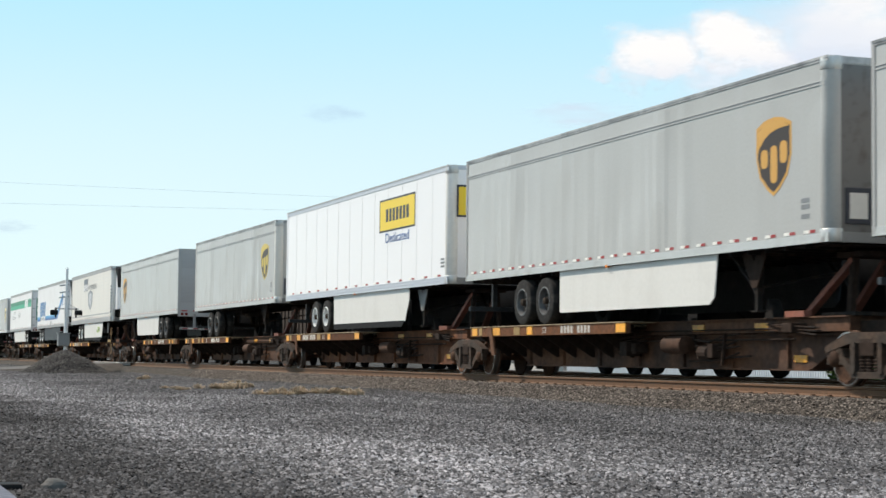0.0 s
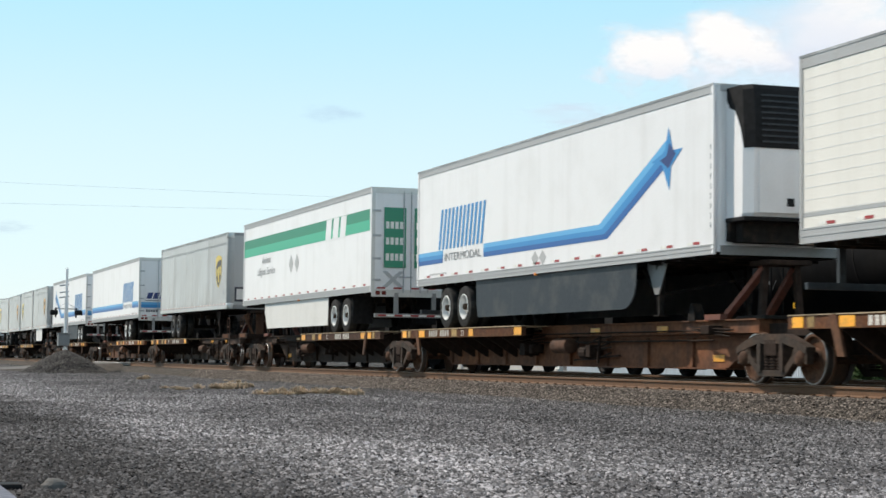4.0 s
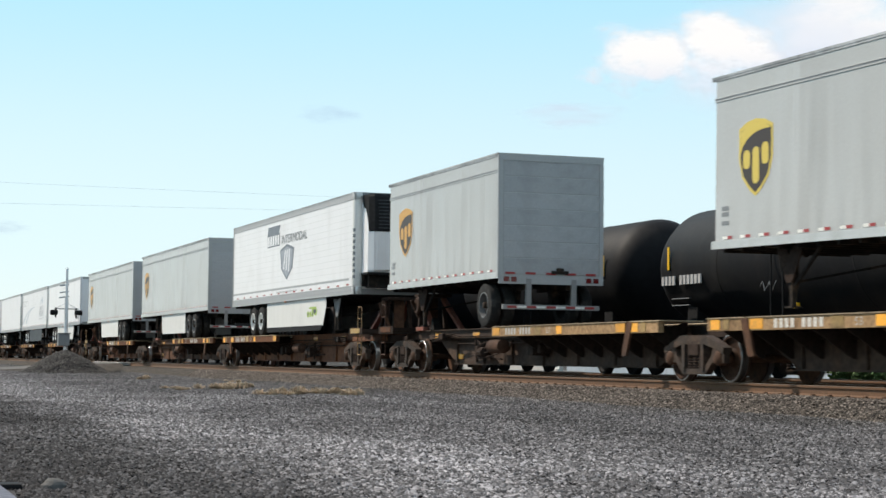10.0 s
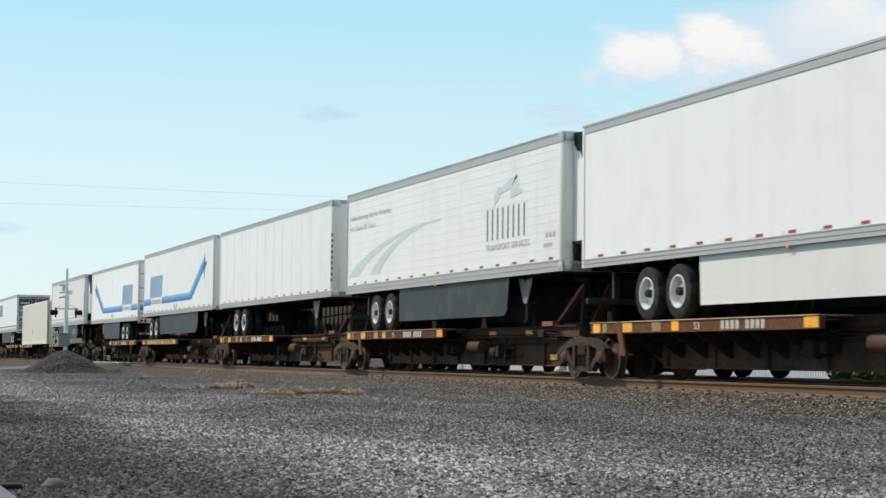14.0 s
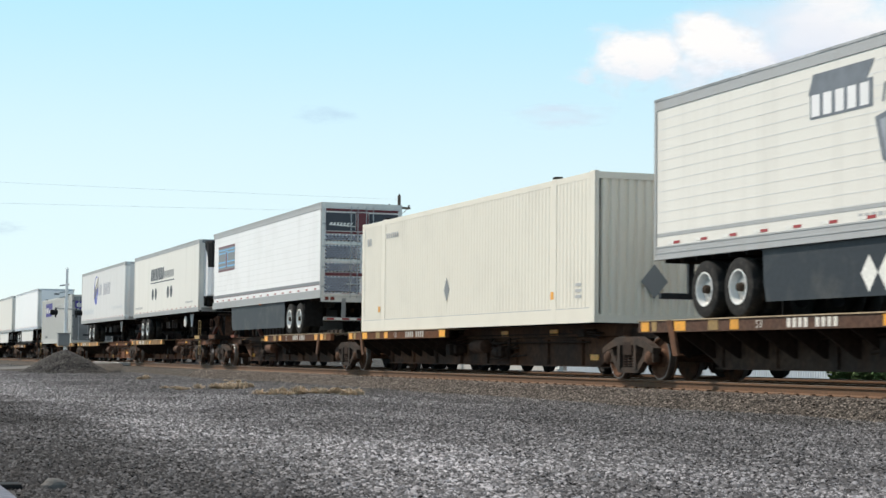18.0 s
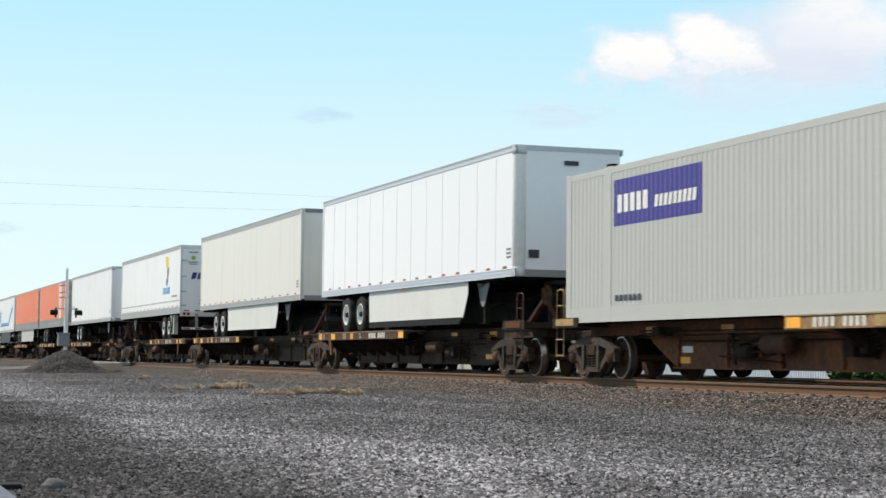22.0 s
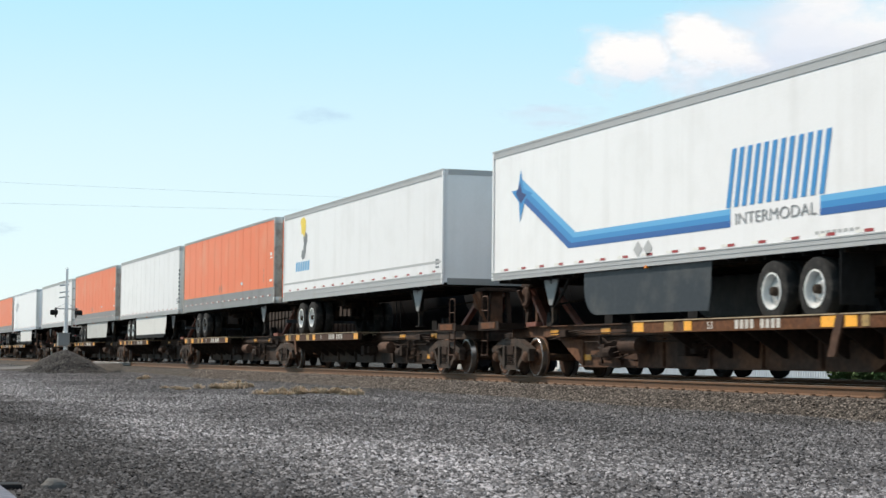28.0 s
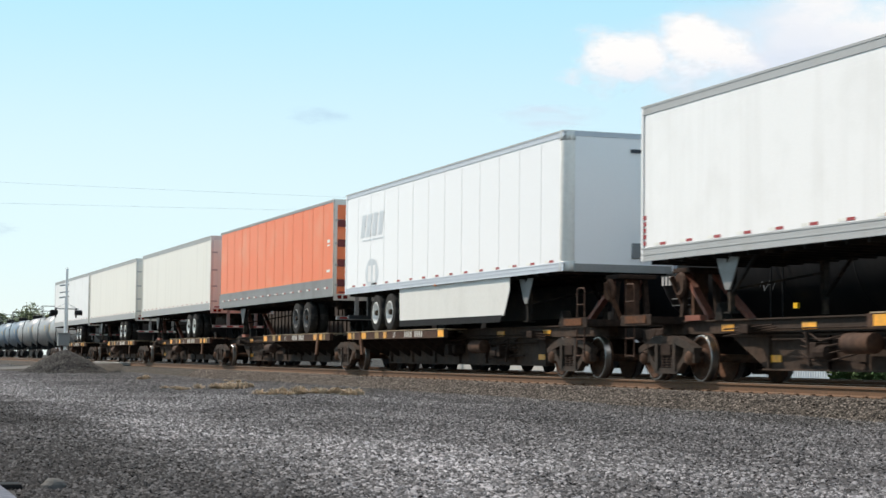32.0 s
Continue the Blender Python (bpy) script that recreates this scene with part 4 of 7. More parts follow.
        for y0, y1 in ((-0.84, 0.0), (0.03, 0.84)):
            d = part("service_door", mesh_of(("service_door", key, y0), lambda bm: box(bm, n0 + w * 0.69, n0 + w * 0.738, y0, y1, lo_z + 0.06, mid - 0.04, 0.015), "white"), r)
            part("latch_pocket", mesh_of(("door_pocket", key, y0), lambda bm: box(bm, n0 + w * 0.73, n0 + w * 0.746, y1 - 0.3, y1 - 0.16, lo_z + 0.18, lo_z + 0.32), "shade_black"), d, label="black latch pocket")
        part("latch_pocket", mesh_of(("cheek_pocket", key), lambda bm: box(bm, n0 + w * 0.24, n0 + w * 0.38, -1.05, -1.0, lo_z + 0.44, lo_z + 0.58), "shade_black"), r, label="black latch pocket")
        part("drip_tray", mesh_of(("drip_tray", key), lambda bm: box(bm, n0 + w * 0.01, n0 + w * 0.68, -1.09, 1.09, lo_z - 0.07, lo_z, 0.015), "shade_black"), r, label="black tray under the unit")
        part("unit_bracket", mesh_of(("unit_bracket", key), lambda bm: (box(bm, n0 + w * 0.02, n0 + w * 0.36, -0.95, 0.95, BOT + 0.2, lo_z - 0.07), box(bm, n0 + w * 0.02, n0 + w * 0.14, -1.08, -0.96, BOT + 0.22, lo_z - 0.05, 0.02)), "under"), t, label="dark brackets under the unit")
    if unit == 2:
        tank = part("fuel_tank", mesh_of("fuel_tank", lambda bm: lathe(bm, [(-1.12, 0.20), (-1.10, 0.25), (0.5, 0.25), (0.52, 0.2)], (12.5, 0, BOT - 0.36), "y", 24), "under", True), t, label="round fuel tank slung under the floor")
        part("tank_end", mesh_of("fuel_tank_end", lambda bm: lathe(bm, [(-1.14, 0.19), (-1.135, 0.235), (-1.10, 0.245)], (12.5, 0, BOT - 0.36), "y", 24), "skirt_white", True), tank, label="pale round tank end")
    return t, X


def corrugation(L, d=0.009):
    """Points (u, depth) of the folded side sheet of a container."""
    n = int((L - 0.5) / 0.19)
    w = (L - 0.5) / n
    pts = []
    for i in range(n):
        u = 0.25 + i * w
        pts += [(u, d), (u + 0.38 * w, d), (u + 0.5 * w, 0.0), (u + 0.88 * w, 0.0)]
    return pts + [(L - 0.25, d)]


def folded_sign(t, u0, u1, z0, z1, mat, label, L=16.15):
    """A painted field that follows the folds of a container's side."""
    def build(bm):
        pts = [(u, q) for u, q in corrugation(L) if u0 <= u <= u1]
        low = [bm.verts.new((u, -HALF + q - 0.0025, z0)) for u, q in pts]
        high = [bm.verts.new((u, -HALF + q - 0.0025, z1)) for u, q in pts]
        for i in range(len(pts) - 1):
            bm.faces.new((low[i], low[i + 1], high[i + 1], high[i]))
    part("sign_panel", mesh_of(("folded_sign", mat, u0), build, mat), t, label=label)


def container(label, paint, L=16.15, top=4.13, bot=1.11, doors=False):
    """A long corrugated container standing on the car."""
    t = thing("container", label, "container", "containers on the train")
    def side(bm, s):
        pts = corrugation(L)
        a = [bm.verts.new((u, s * (HALF - q), bot + 0.16)) for u, q in pts]
        b = [bm.verts.new((u, s * (HALF - q), top - 0.12)) for u, q in pts]
        for i in range(len(pts) - 1):
            bm.faces.new((a[i], a[i + 1], b[i + 1], b[i]))
    for s in (-1, 1):
        part("side_wall", mesh_of(("container_side", paint, s), lambda bm: side(bm, s), paint), t, label="corrugated steel side wall")
        part("top_rail", mesh_of(("c_top", paint, s), lambda bm: box(bm, 0, L, s * (HALF - 0.08), s * HALF, top - 0.12, top), paint), t)
        part("bottom_rail", mesh_of(("c_bot", paint, s), lambda bm: box(bm, 0, L, s * (HALF - 0.08), s * HALF, bot, bot + 0.16), paint), t)
        for u in (0, 1.95, L - 2.2, L - 0.25):
            part("corner_post", mesh_of(("c_post", paint, s), lambda bm: box(bm, 0, 0.25, s * (HALF - 0.1), s * (HALF + 0.004), bot, top + 0.02, 0.01), paint), t, (u, 0, 0))
    part("roof", mesh_of(("c_roof", paint), lambda bm: box(bm, 0.02, L - 0.02, -HALF + 0.08, HALF - 0.08, top - 0.06, top - 0.01), paint), t)
    part("floor", mesh_of("c_floor", lambda bm: box(bm, 0.02, L - 0.02, -HALF + 0.08, HALF - 0.08, bot + 0.02, bot + 0.14), "under"), t)
    part("end_wall", mesh_of(("c_end0", paint), lambda bm: box(bm, 0.02, 0.06, -HALF + 0.08, HALF - 0.08, bot + 0.1, top - 0.06), paint), t)
    def end(bm):
        n = 12
        w = (W - 0.3) / n
        pts = []
        for i in range(n):
            y = -HALF + 0.15 + i * w
            pts += [(L - 0.06, y), (L - 0.01, y + 0.18 * w), (L - 0.01, y + 0.6 * w), (L - 0.06, y + 0.78 * w)]
        pts.append((L - 0.06, HALF - 0.15))
        a = [bm.verts.new((x, y, bot + 0.1)) for x, y in pts]
        b = [bm.verts.new((x, y, top - 0.1)) for x, y in pts]
        for i in range(len(pts) - 1):
            bm.faces.new((a[i], a[i + 1], b[i + 1], b[i]))
    part("end_header", mesh_of(("c_head", paint), lambda bm: box(bm, L - 0.1, L, -HALF + 0.08, HALF - 0.08, top - 0.14, top - 0.005), paint), t)
    part("end_sill", mesh_of(("c_esill", paint), lambda bm: box(bm, L - 0.1, L, -HALF + 0.08, HALF - 0.08, bot, bot + 0.16), paint), t)
    # thin darker strip stands for the shadow in the groove over the rail
    part("rail_groove", mesh_of(("c_groove", paint), lambda bm: box(bm, 0.26, L - 0.26, -HALF - 0.002, -HALF + 0.01, bot + 0.29, bot + 0.305), "pale_grey"), t, label="painted shadow line above the bottom rail")
    part("lower_sheet", mesh_of(("c_low", paint), lambda bm: box(bm, 0.25, L - 0.25, -HALF - 0.001, -HALF + 0.012, bot + 0.16, bot + 0.29), paint), t)
    if doors:
        for s in (-1, 1):
            d = part("end_door", mesh_of(("c_door", s), lambda bm: (box(bm, L - 0.05, L - 0.02, s * 0.012, s * (HALF - 0.12), bot + 0.16, top - 0.14, 0.008), [box(bm, L - 0.02, L - 0.005, s * 0.1, s * (HALF - 0.2), z, z + 0.32, 0.012) for z in (bot + 0.35, bot + 0.85, bot + 1.35)]), "door_grey"), t, label="dark grey ribbed container door")
            for q in (0.3, 0.86):
                part("lock_rod", mesh_of(("c_rod", s, q), lambda bm: tube(bm, (L + 0.02, s * q, bot + 0.12), (L + 0.02, s * q, top - 0.06), 0.022), "galv"), d, label="pale upright lock rod")
                for z in (bot + 0.3, bot + 1.1, top - 0.5):
                    part("rod_keeper", mesh_of(("c_keeper", s, q), lambda bm: box(bm, L - 0.02, L + 0.04, s * q - 0.05, s * q + 0.05, -0.04, 0.04), "galv"), d, (0, 0, z))
            for z in (bot + 0.3, bot + 1.0, bot + 1.7, top - 0.4):
                part("hinge", mesh_of(("c_hinge", s), lambda bm: box(bm, L - 0.03, L + 0.01, s * (HALF - 0.2), s * (HALF - 0.04), -0.05, 0.05), "door_grey"), d, (0, 0, z))
    else:
        part("end_wall", mesh_of(("c_end1", paint), end, paint), t, label="corrugated end wall")
    for u in (1.95, L - 2.2):
        for s in (-1, 1):
            part("lifting_casting", mesh_of(("casting", paint, s), lambda bm: box(bm, 0.02, 0.23, s * (HALF - 0.15), s * HALF, top, top + 0.07, 0.01), "under"), t, (u, 0, 0))
    return t


# ---- spine cars ----
def truck_parts(car, x):
    """A four-wheel truck whose middle is at x on the car."""
    k = new("truck")
    k.parent, k.location = car, (x, 0, 0)
    k.empty_display_size = 0.2
    tagged(k, "cast steel railway truck with rusty wheels")
    def frame_rim(bm, s):
        prism(bm, [(-1.12, 0.50), (-0.80, 0.58), (-0.42, 0.66), (0.42, 0.66), (0.80, 0.58), (1.12, 0.50), (1.14, 0.60), (0.86, 0.70), (0.45, 0.82), (-0.45, 0.82), (-0.86, 0.70), (-1.14, 0.60)], s * 0.93, s * 1.10)
        prism(bm, [(-0.76, 0.40), (-0.42, 0.13), (0.42, 0.13), (0.76, 0.40), (0.80, 0.60), (0.70, 0.58), (0.66, 0.46), (0.36, 0.23), (-0.36, 0.23), (-0.66, 0.46), (-0.70, 0.58), (-0.80, 0.60)], s * 0.94, s * 1.08)
        for q in (-0.36, 0.36):
            box(bm, q - 0.055, q + 0.055, s * 0.93, s * 1.11, 0.2, 0.68)
        for q in (-0.915, 0.915):
            box(bm, q - 0.19, q + 0.19, s * 0.95, s * 1.09, 0.50, 0.62, 0.02)
            box(bm, q - 0.20, q - 0.14, s * 0.96, s * 1.08, 0.33, 0.52)
            box(bm, q + 0.14, q + 0.20, s * 0.96, s * 1.08, 0.33, 0.52)
    for s in (-1, 1):
        f = part("side_frame", mesh_of(("side_frame", s), lambda bm: frame_rim(bm, s), "truck_cast"), k, label="cast steel side frame")
        for q in (-0.19, 0.0, 0.19):
            part("spring", mesh_of(("spring", s), lambda bm: [lathe(bm, [(0.23 + i * 0.05, 0.075), (0.255 + i * 0.05, 0.085), (0.27 + i * 0.05, 0.075)], (0, s * 1.0, 0), "z", 10) for i in range(6)], "rust_dark"), f, (q, 0, 0), "coil spring")
        for q in (-0.915, 0.915):
            part("bearing_cap", mesh_of(("bearing_cap", s), lambda bm: lathe(bm, [(s * 0.95, 0.13), (s * 1.09, 0.13), (s * 1.13, 0.09), (s * 1.14, 0.04)], (0, 0, 0.42), "y", 16), "wheel", True), f, (q, 0, 0), "round axle bearing cap")
    part("bolster", mesh_of("bolster", lambda bm: (box(bm, -0.2, 0.2, -1.1, 1.1, 0.46, 0.74, 0.02), lathe(bm, [(0.70, 0.3), (0.86, 0.3)], (0, 0, 0), "z", 16)), "rust_dark"), k)
    for q in (-0.915, 0.915):
        ws = new("wheelset", mesh_of("axle", lambda bm: lathe(bm, [(-1.08, 0.07), (-0.8, 0.08), (0, 0.075), (0.8, 0.08), (1.08, 0.07)], (0, 0, 0), "y", 12), "wheel", True))
        ws.parent, ws.location = k, (q, 0, 0.42)
        WHEELSETS.append(ws)
        for s in (-1, 1):
            def disc(bm):
                lathe(bm, [(s * 0.69, 0.445), (s * 0.715, 0.447), (s * 0.725, 0.42)], (0, 0, 0), "y", 32)
                lathe(bm, [(s * 0.715, 0.40), (s * 0.845, 0.40), (s * 0.845, 0.36), (s * 0.79, 0.33), (s * 0.775, 0.18), (s * 0.83, 0.14), (s * 0.83, 0.08)], (0, 0, 0), "y", 32)
            w = part("wheel", mesh_of(("rail_wheel", s), disc, "wheel", True), ws, label="rusty railway wheel")
            part("tread", mesh_of(("tread", s), lambda bm: lathe(bm, [(s * 0.72, 0.418), (s * 0.84, 0.416), (s * 0.847, 0.41), (s * 0.848, 0.395)], (0, 0, 0), "y", 32, False), "tread", True), w, label="polished steel tread")
    return k


WHEELSETS = []


def spine_car(x0, x1, nose, left_end, right_end, deck=9.5, split=2.25, load="trailer", tint="r"):
    """One unit of a spine car, between the truck centres or couplings at x0 (local 0) and x1. nose: the end ('R' or 'L') at which the
    hitch stands; left_end, right_end: 'joint' (a shared truck), or 'coupler' (its own truck and an end platform)."""
    L = x1 - x0
    c = thing("spine_car", "rusty brown intermodal spine car with wheel platforms and a hitch", "railway car", "spine cars of the train")
    lt = 2.25 if left_end == "coupler" else 0.0
    rt = L - 2.25 if right_end == "coupler" else L
    key = (round(L, 1), nose, left_end, right_end, load)
    def X(v):
        return v if nose == "R" else L - v
    a, b = lt + 1.45, rt - 1.45
    paint = {"r": "rust", "R": "rust_red", "m": "rust_mid", "T": "rust_mid", "Y": "rust_red"}[tint]
    rim_paint = {"r": "edge", "R": "edge", "m": "edge_brown", "T": "edge_tan", "Y": "edge_tan"}[tint]
    part("centre_sill", mesh_of(("centre_sill", key, paint), lambda bm: prism(bm, [(a - 0.1, 0.84), (a + 0.1, 0.72), (a + 1.15, 0.24), (b - 1.15, 0.24), (b - 0.1, 0.72), (b + 0.1, 0.84), (b + 0.1, 0.98), (a - 0.1, 0.98)], -0.47, 0.47) and [box(bm, q - 0.02, q + 0.02, -0.53, 0.53, 0.25, 0.80) for q in [a + 1.3 + 1.9 * i for i in range(int((b - a - 2.4) / 1.9) + 1)]], paint), c, label="deep brown steel centre sill")
    part("sill_flange", mesh_of(("sill_flange", key, paint), lambda bm: (box(bm, a + 1.1, b - 1.1, -0.53, 0.53, 0.22, 0.25), box(bm, a, b, -0.53, 0.53, 0.80, 0.83)), paint), c)
    part("end_sill", mesh_of(("end_sill", key), lambda bm: box(bm, (0.75 if left_end == "coupler" else -0.28), a + 0.1, -0.42, 0.42, 0.80, 1.02, 0.01), "rust_dark"), c)
    part("end_sill", mesh_of(("end_sill_fore", key), lambda bm: box(bm, b - 0.1, (L - 0.75 if right_end == "coupler" else L + 0.28), -0.42, 0.42, 0.80, 1.02, 0.01), "rust_dark"), c)
    # raised sill towards the hitch
    h0, h1 = sorted((X(deck - 0.5), X(L - 1.2)))
    part("upper_sill", mesh_of(("upper_sill", key, paint), lambda bm: (box(bm, h0, h1, -0.62, 0.62, 0.86, 1.08), box(bm, h0, h1, -0.68, 0.68, 1.08, 1.105)), paint), c)
    for q in (0.3, 0.62):
        xx = h0 + q * (h1 - h0)
        part("side_reflector", mesh_of("sill_reflector", lambda bm: box(bm, -0.22, 0.22, -0.632, -0.62, 0.90, 1.02), "reflector"), c, (xx, 0, 0))
    for u, z, mat in ((3.05, 0.58, "lettering"), (2.95, 0.38, "reflector"), (5.6, 0.5, "reflector"), (6.2, 0.62, "safety"), (10.4, 0.34, "reflector")) if tint == "Y" else ((2.9, 0.42, "reflector"),):
        part("sill_plate", mesh_of(("sill_plate", mat), lambda bm: box(bm, -0.2, 0.2, -0.485, -0.47, -0.06, 0.06), mat), c, (X(L - u - (2.25 if (left_end if nose == "L" else right_end) == "coupler" else 0.0)), 0, z), "small reflective plate")
    # wheel platforms at the other end
    lo, hi = 0.95, deck
    for s in (-1, 1):
        for p0, p1 in ((lo, split), (split + 0.12, hi)):
            e0, e1 = sorted((X(p0), X(p1)))
            def edge(bm):
                box(bm, e0, e1, s * 1.20, s * 1.31, 0.88, 1.085)
            pl = part("platform_edge", mesh_of(("platform_edge", key, s, p0, p1, rim_paint), edge, rim_paint), c, label="rusty orange platform edge beam")
            part("deck_plate", mesh_of(("deck_plate", key, s, p0, p1), lambda bm: box(bm, e0, e1, s * 0.42, s * 1.33, 1.085, 1.105), "wood"), c, label="worn pale platform deck")
            if s < 0:
                ln = e1 - e0
                late = tint in "rm"
                marks = ((0.1, 0.35), (0.45, 0.6)) if ln < 3 else ((0.01, 0.07), (0.19, 0.24), (0.30, 0.34), (0.94, 1.0)) if late else ((0.01, 0.07), (0.36, 0.41), (0.53, 0.57), (0.94, 1.0))
                for i, (m0, m1) in enumerate(marks):
                    part("reflector", mesh_of(("edge_reflector", key, p0, i, late), lambda bm: box(bm, e0 + m0 * ln, e0 + m1 * ln, -1.318, -1.31, 0.90, 1.07), "reflector" if i != 1 else "safety"), pl, label="yellow reflector patch")
                if ln > 3:
                    def dashes(bm):
                        for j in range(9):
                            if j == 4:
                                continue
                            u = e0 + ((0.56 if late else 0.12) + 0.024 * j) * ln
                            bm.faces.new([bm.verts.new((u + q, -1.314, z)) for q, z in ((0, 0.91), (0.11, 0.91), (0.11, 1.06), (0, 1.06))])
                    part("stencil", mesh_of(("stencil", key, late), dashes, "print_white"), pl, label="row of white stencilled bars")["kind"] = "stuff"
                    part("lettering", text_mesh("53", "print_white", 0.13, 0.0, 1.3), pl, (e0 + (0.42 if late else 0.45) * ln, -1.315, 0.92))
        # brackets under the deck
        k = int((hi - lo - 0.6) / 0.95)
        br = mesh_of(("bracket", s), lambda bm: prism(bm, [(s * 0.47, 0.42), (s * 0.52, 0.42), (s * 1.24, 0.86), (s * 1.24, 0.92), (s * 0.47, 1.08)], -0.02, 0.02, "yz"), "rust_dark")
        for i in range(k):
            part("deck_bracket", br, c, (X(lo + 0.5 + i * 0.95), 0, 0), "triangular steel bracket")
    part("strap", mesh_of(("strap", key), lambda bm: prism(bm, [(X(split) - 0.1, 1.09), (X(split) + 0.12, 1.09), (X(split + 0.25) + 0.1, 0.45), (X(split + 0.25) - 0.1, 0.45)], -1.33, -1.28), "rust"), c, label="bent steel step strap")
    # hitch
    if load == "trailer":
        hx = X(L - 1.55)
        w = 1 if nose == "R" else -1
        hitch = part("hitch", mesh_of(("hitch", key), lambda bm: (box(bm, hx - 0.35, hx + 0.35, -0.42, 0.42, 2.03, 2.12, 0.02), bar(bm, (hx, -0.3, 2.05), (hx, -0.38, 1.1), 0.12, 0.1), bar(bm, (hx, 0.3, 2.05), (hx, 0.38, 1.1), 0.12, 0.1)), "rust_dark"), c, label="steel trailer hitch stand")
        for s in (-1, 1):
            part("hitch_strut", mesh_of(("hitch_strut", key, s), lambda bm: bar(bm, (hx, s * 0.3, 2.0), (hx - w * 1.25, s * 0.42, 1.12), 0.14, 0.09), "red_primer"), hitch, label="red-brown diagonal strut")
        part("hitch_base", mesh_of(("hitch_base", key), lambda bm: box(bm, hx - 0.5, hx + 0.5, -0.6, 0.6, 1.1, 1.16), "under"), c)
        part("stop_block", mesh_of(("stop_block", key), lambda bm: prism(bm, [(hx - w * 2.0 - 0.14, 1.1), (hx - w * 2.0 + 0.14, 1.1), (hx - w * 2.0 + 0.09, 1.3), (hx - w * 2.0, 1.42), (hx - w * 2.0 - 0.09, 1.3)], -0.7, -0.5), "under"), c)
        part("red_tail_plate", mesh_of(("red_plate", key), lambda bm: box(bm, hx - w * 1.1 - 0.3, hx - w * 1.1 + 0.3, -0.75, -0.6, 1.1, 1.2), "red_primer"), c)
    # air reservoir, brake gear and pipes
    rx = X(deck + 1.1)
    part("air_reservoir", mesh_of(("air_reservoir", key), lambda bm: lathe(bm, [(-0.42, 0.06), (-0.38, 0.16), (0.38, 0.16), (0.42, 0.06)], (rx, -0.78, 0.66), "x", 16), "rust", True), c, label="round brown air reservoir")
    def pipes(bm):
        px = X(deck - 1.1)
        for i in range(5):
            z = 0.5 + 0.07 * i
            x = X(deck - 1.3) + 0.12 * i
            tube(bm, (x - 0.5, -0.62 - 0.05 * i, z), (x + 0.55, -0.6, z + 0.12), 0.022, 6)
        box(bm, px - 0.15, px + 0.15, -0.85, -0.5, 0.45, 0.72, 0.02)
        box(bm, px + 0.22, px + 0.42, -0.78, -0.5, 0.5, 0.7, 0.03)
        tube(bm, (a + 1.5, -0.56, 0.74), (b - 1.5, -0.56, 0.74), 0.02, 6)
        tube(bm, (a + 0.6, -0.66, 0.92), (b - 0.6, -0.66, 0.92), 0.016, 6)
        # valve cluster, levers and hoses where the platform ends
        vx, d = X(deck + 2.2), 1 if nose == "R" else -1
        lathe(bm, [(-0.22, 0.05), (-0.2, 0.13), (0.12, 0.13), (0.16, 0.05)], (vx, -0.72, 0.52), "x", 12)
        box(bm, vx + d * 0.25 - 0.1, vx + d * 0.25 + 0.1, -0.82, -0.55, 0.42, 0.68, 0.02)
        for i in range(4):
            z = 0.40 + 0.11 * i
            sweep(bm, [Vector((vx + d * u, -0.6 - w2, z + dz)) for u, w2, dz in ((-0.7, 0.0, 0.1), (-0.35, 0.12 + 0.03 * i, 0.02), (0.1, 0.16, -0.03), (0.5, 0.08, 0.08 * (i % 2)), (0.95, 0.0, 0.12))], 0.017, 5)
        bar(bm, (vx - d * 0.9, -0.6, 0.36), (vx + d * 1.3, -0.58, 0.46), 0.05, 0.03)
        bar(bm, (vx + d * 0.5, -0.7, 0.3), (vx + d * 0.62, -0.7, 0.85), 0.05, 0.04)
        # release rods beside the end
        ex = X(L - 2.6 - (2.25 if (left_end if nose == "L" else right_end) == "coupler" else 0.0))
        for i in range(3):
            tube(bm, (ex - d * 0.8, -0.7 - 0.06 * i, 0.92 + 0.03 * i), (ex + d * 0.8, -0.86, 0.80 + 0.06 * i), 0.015, 5)
        box(bm, ex - 0.18, ex + 0.14, -0.92, -0.62, 0.84, 1.0, 0.02)
    part("brake_gear", mesh_of(("brake_gear", key), pipes, "rust_dark"), c, label="brake valve and pipes")
    # ends
    if right_end in ("joint", "first"):
        truck_parts(c, L)
    if left_end == "coupler":
        truck_parts(c, lt)
    if left_end == "tail":
        truck_parts(c, 0)
    if right_end == "coupler":
        truck_parts(c, rt)
    for end, is_c in ((0, left_end == "coupler"), (1, right_end == "coupler")):
        if not is_c:
            continue
        s = 1 if end == 0 else -1
        o = 0 if end == 0 else L
        part("end_platform", mesh_of(("end_platform", key, end), lambda bm: (box(bm, o + s * 0.8, o + s * 2.1, -1.3, 1.3, 1.05, 1.18), box(bm, o + s * 0.8, o + s * 2.1, -1.32, -1.3, 1.02, 1.22)), "rust_dark"), c)
        part("platform_band", mesh_of(("platform_band", key, end, tint in "RY"), lambda bm: box(bm, o + s * 1.0, o + s * 1.9, -1.335, -1.32, 1.06, 1.2), "safety" if tint in "RY" else "edge"), c, label="faded yellow end sill band")
        rung_paint = "safety" if tint == "Y" else "edge_tan" if tint == "R" else "edge_brown"
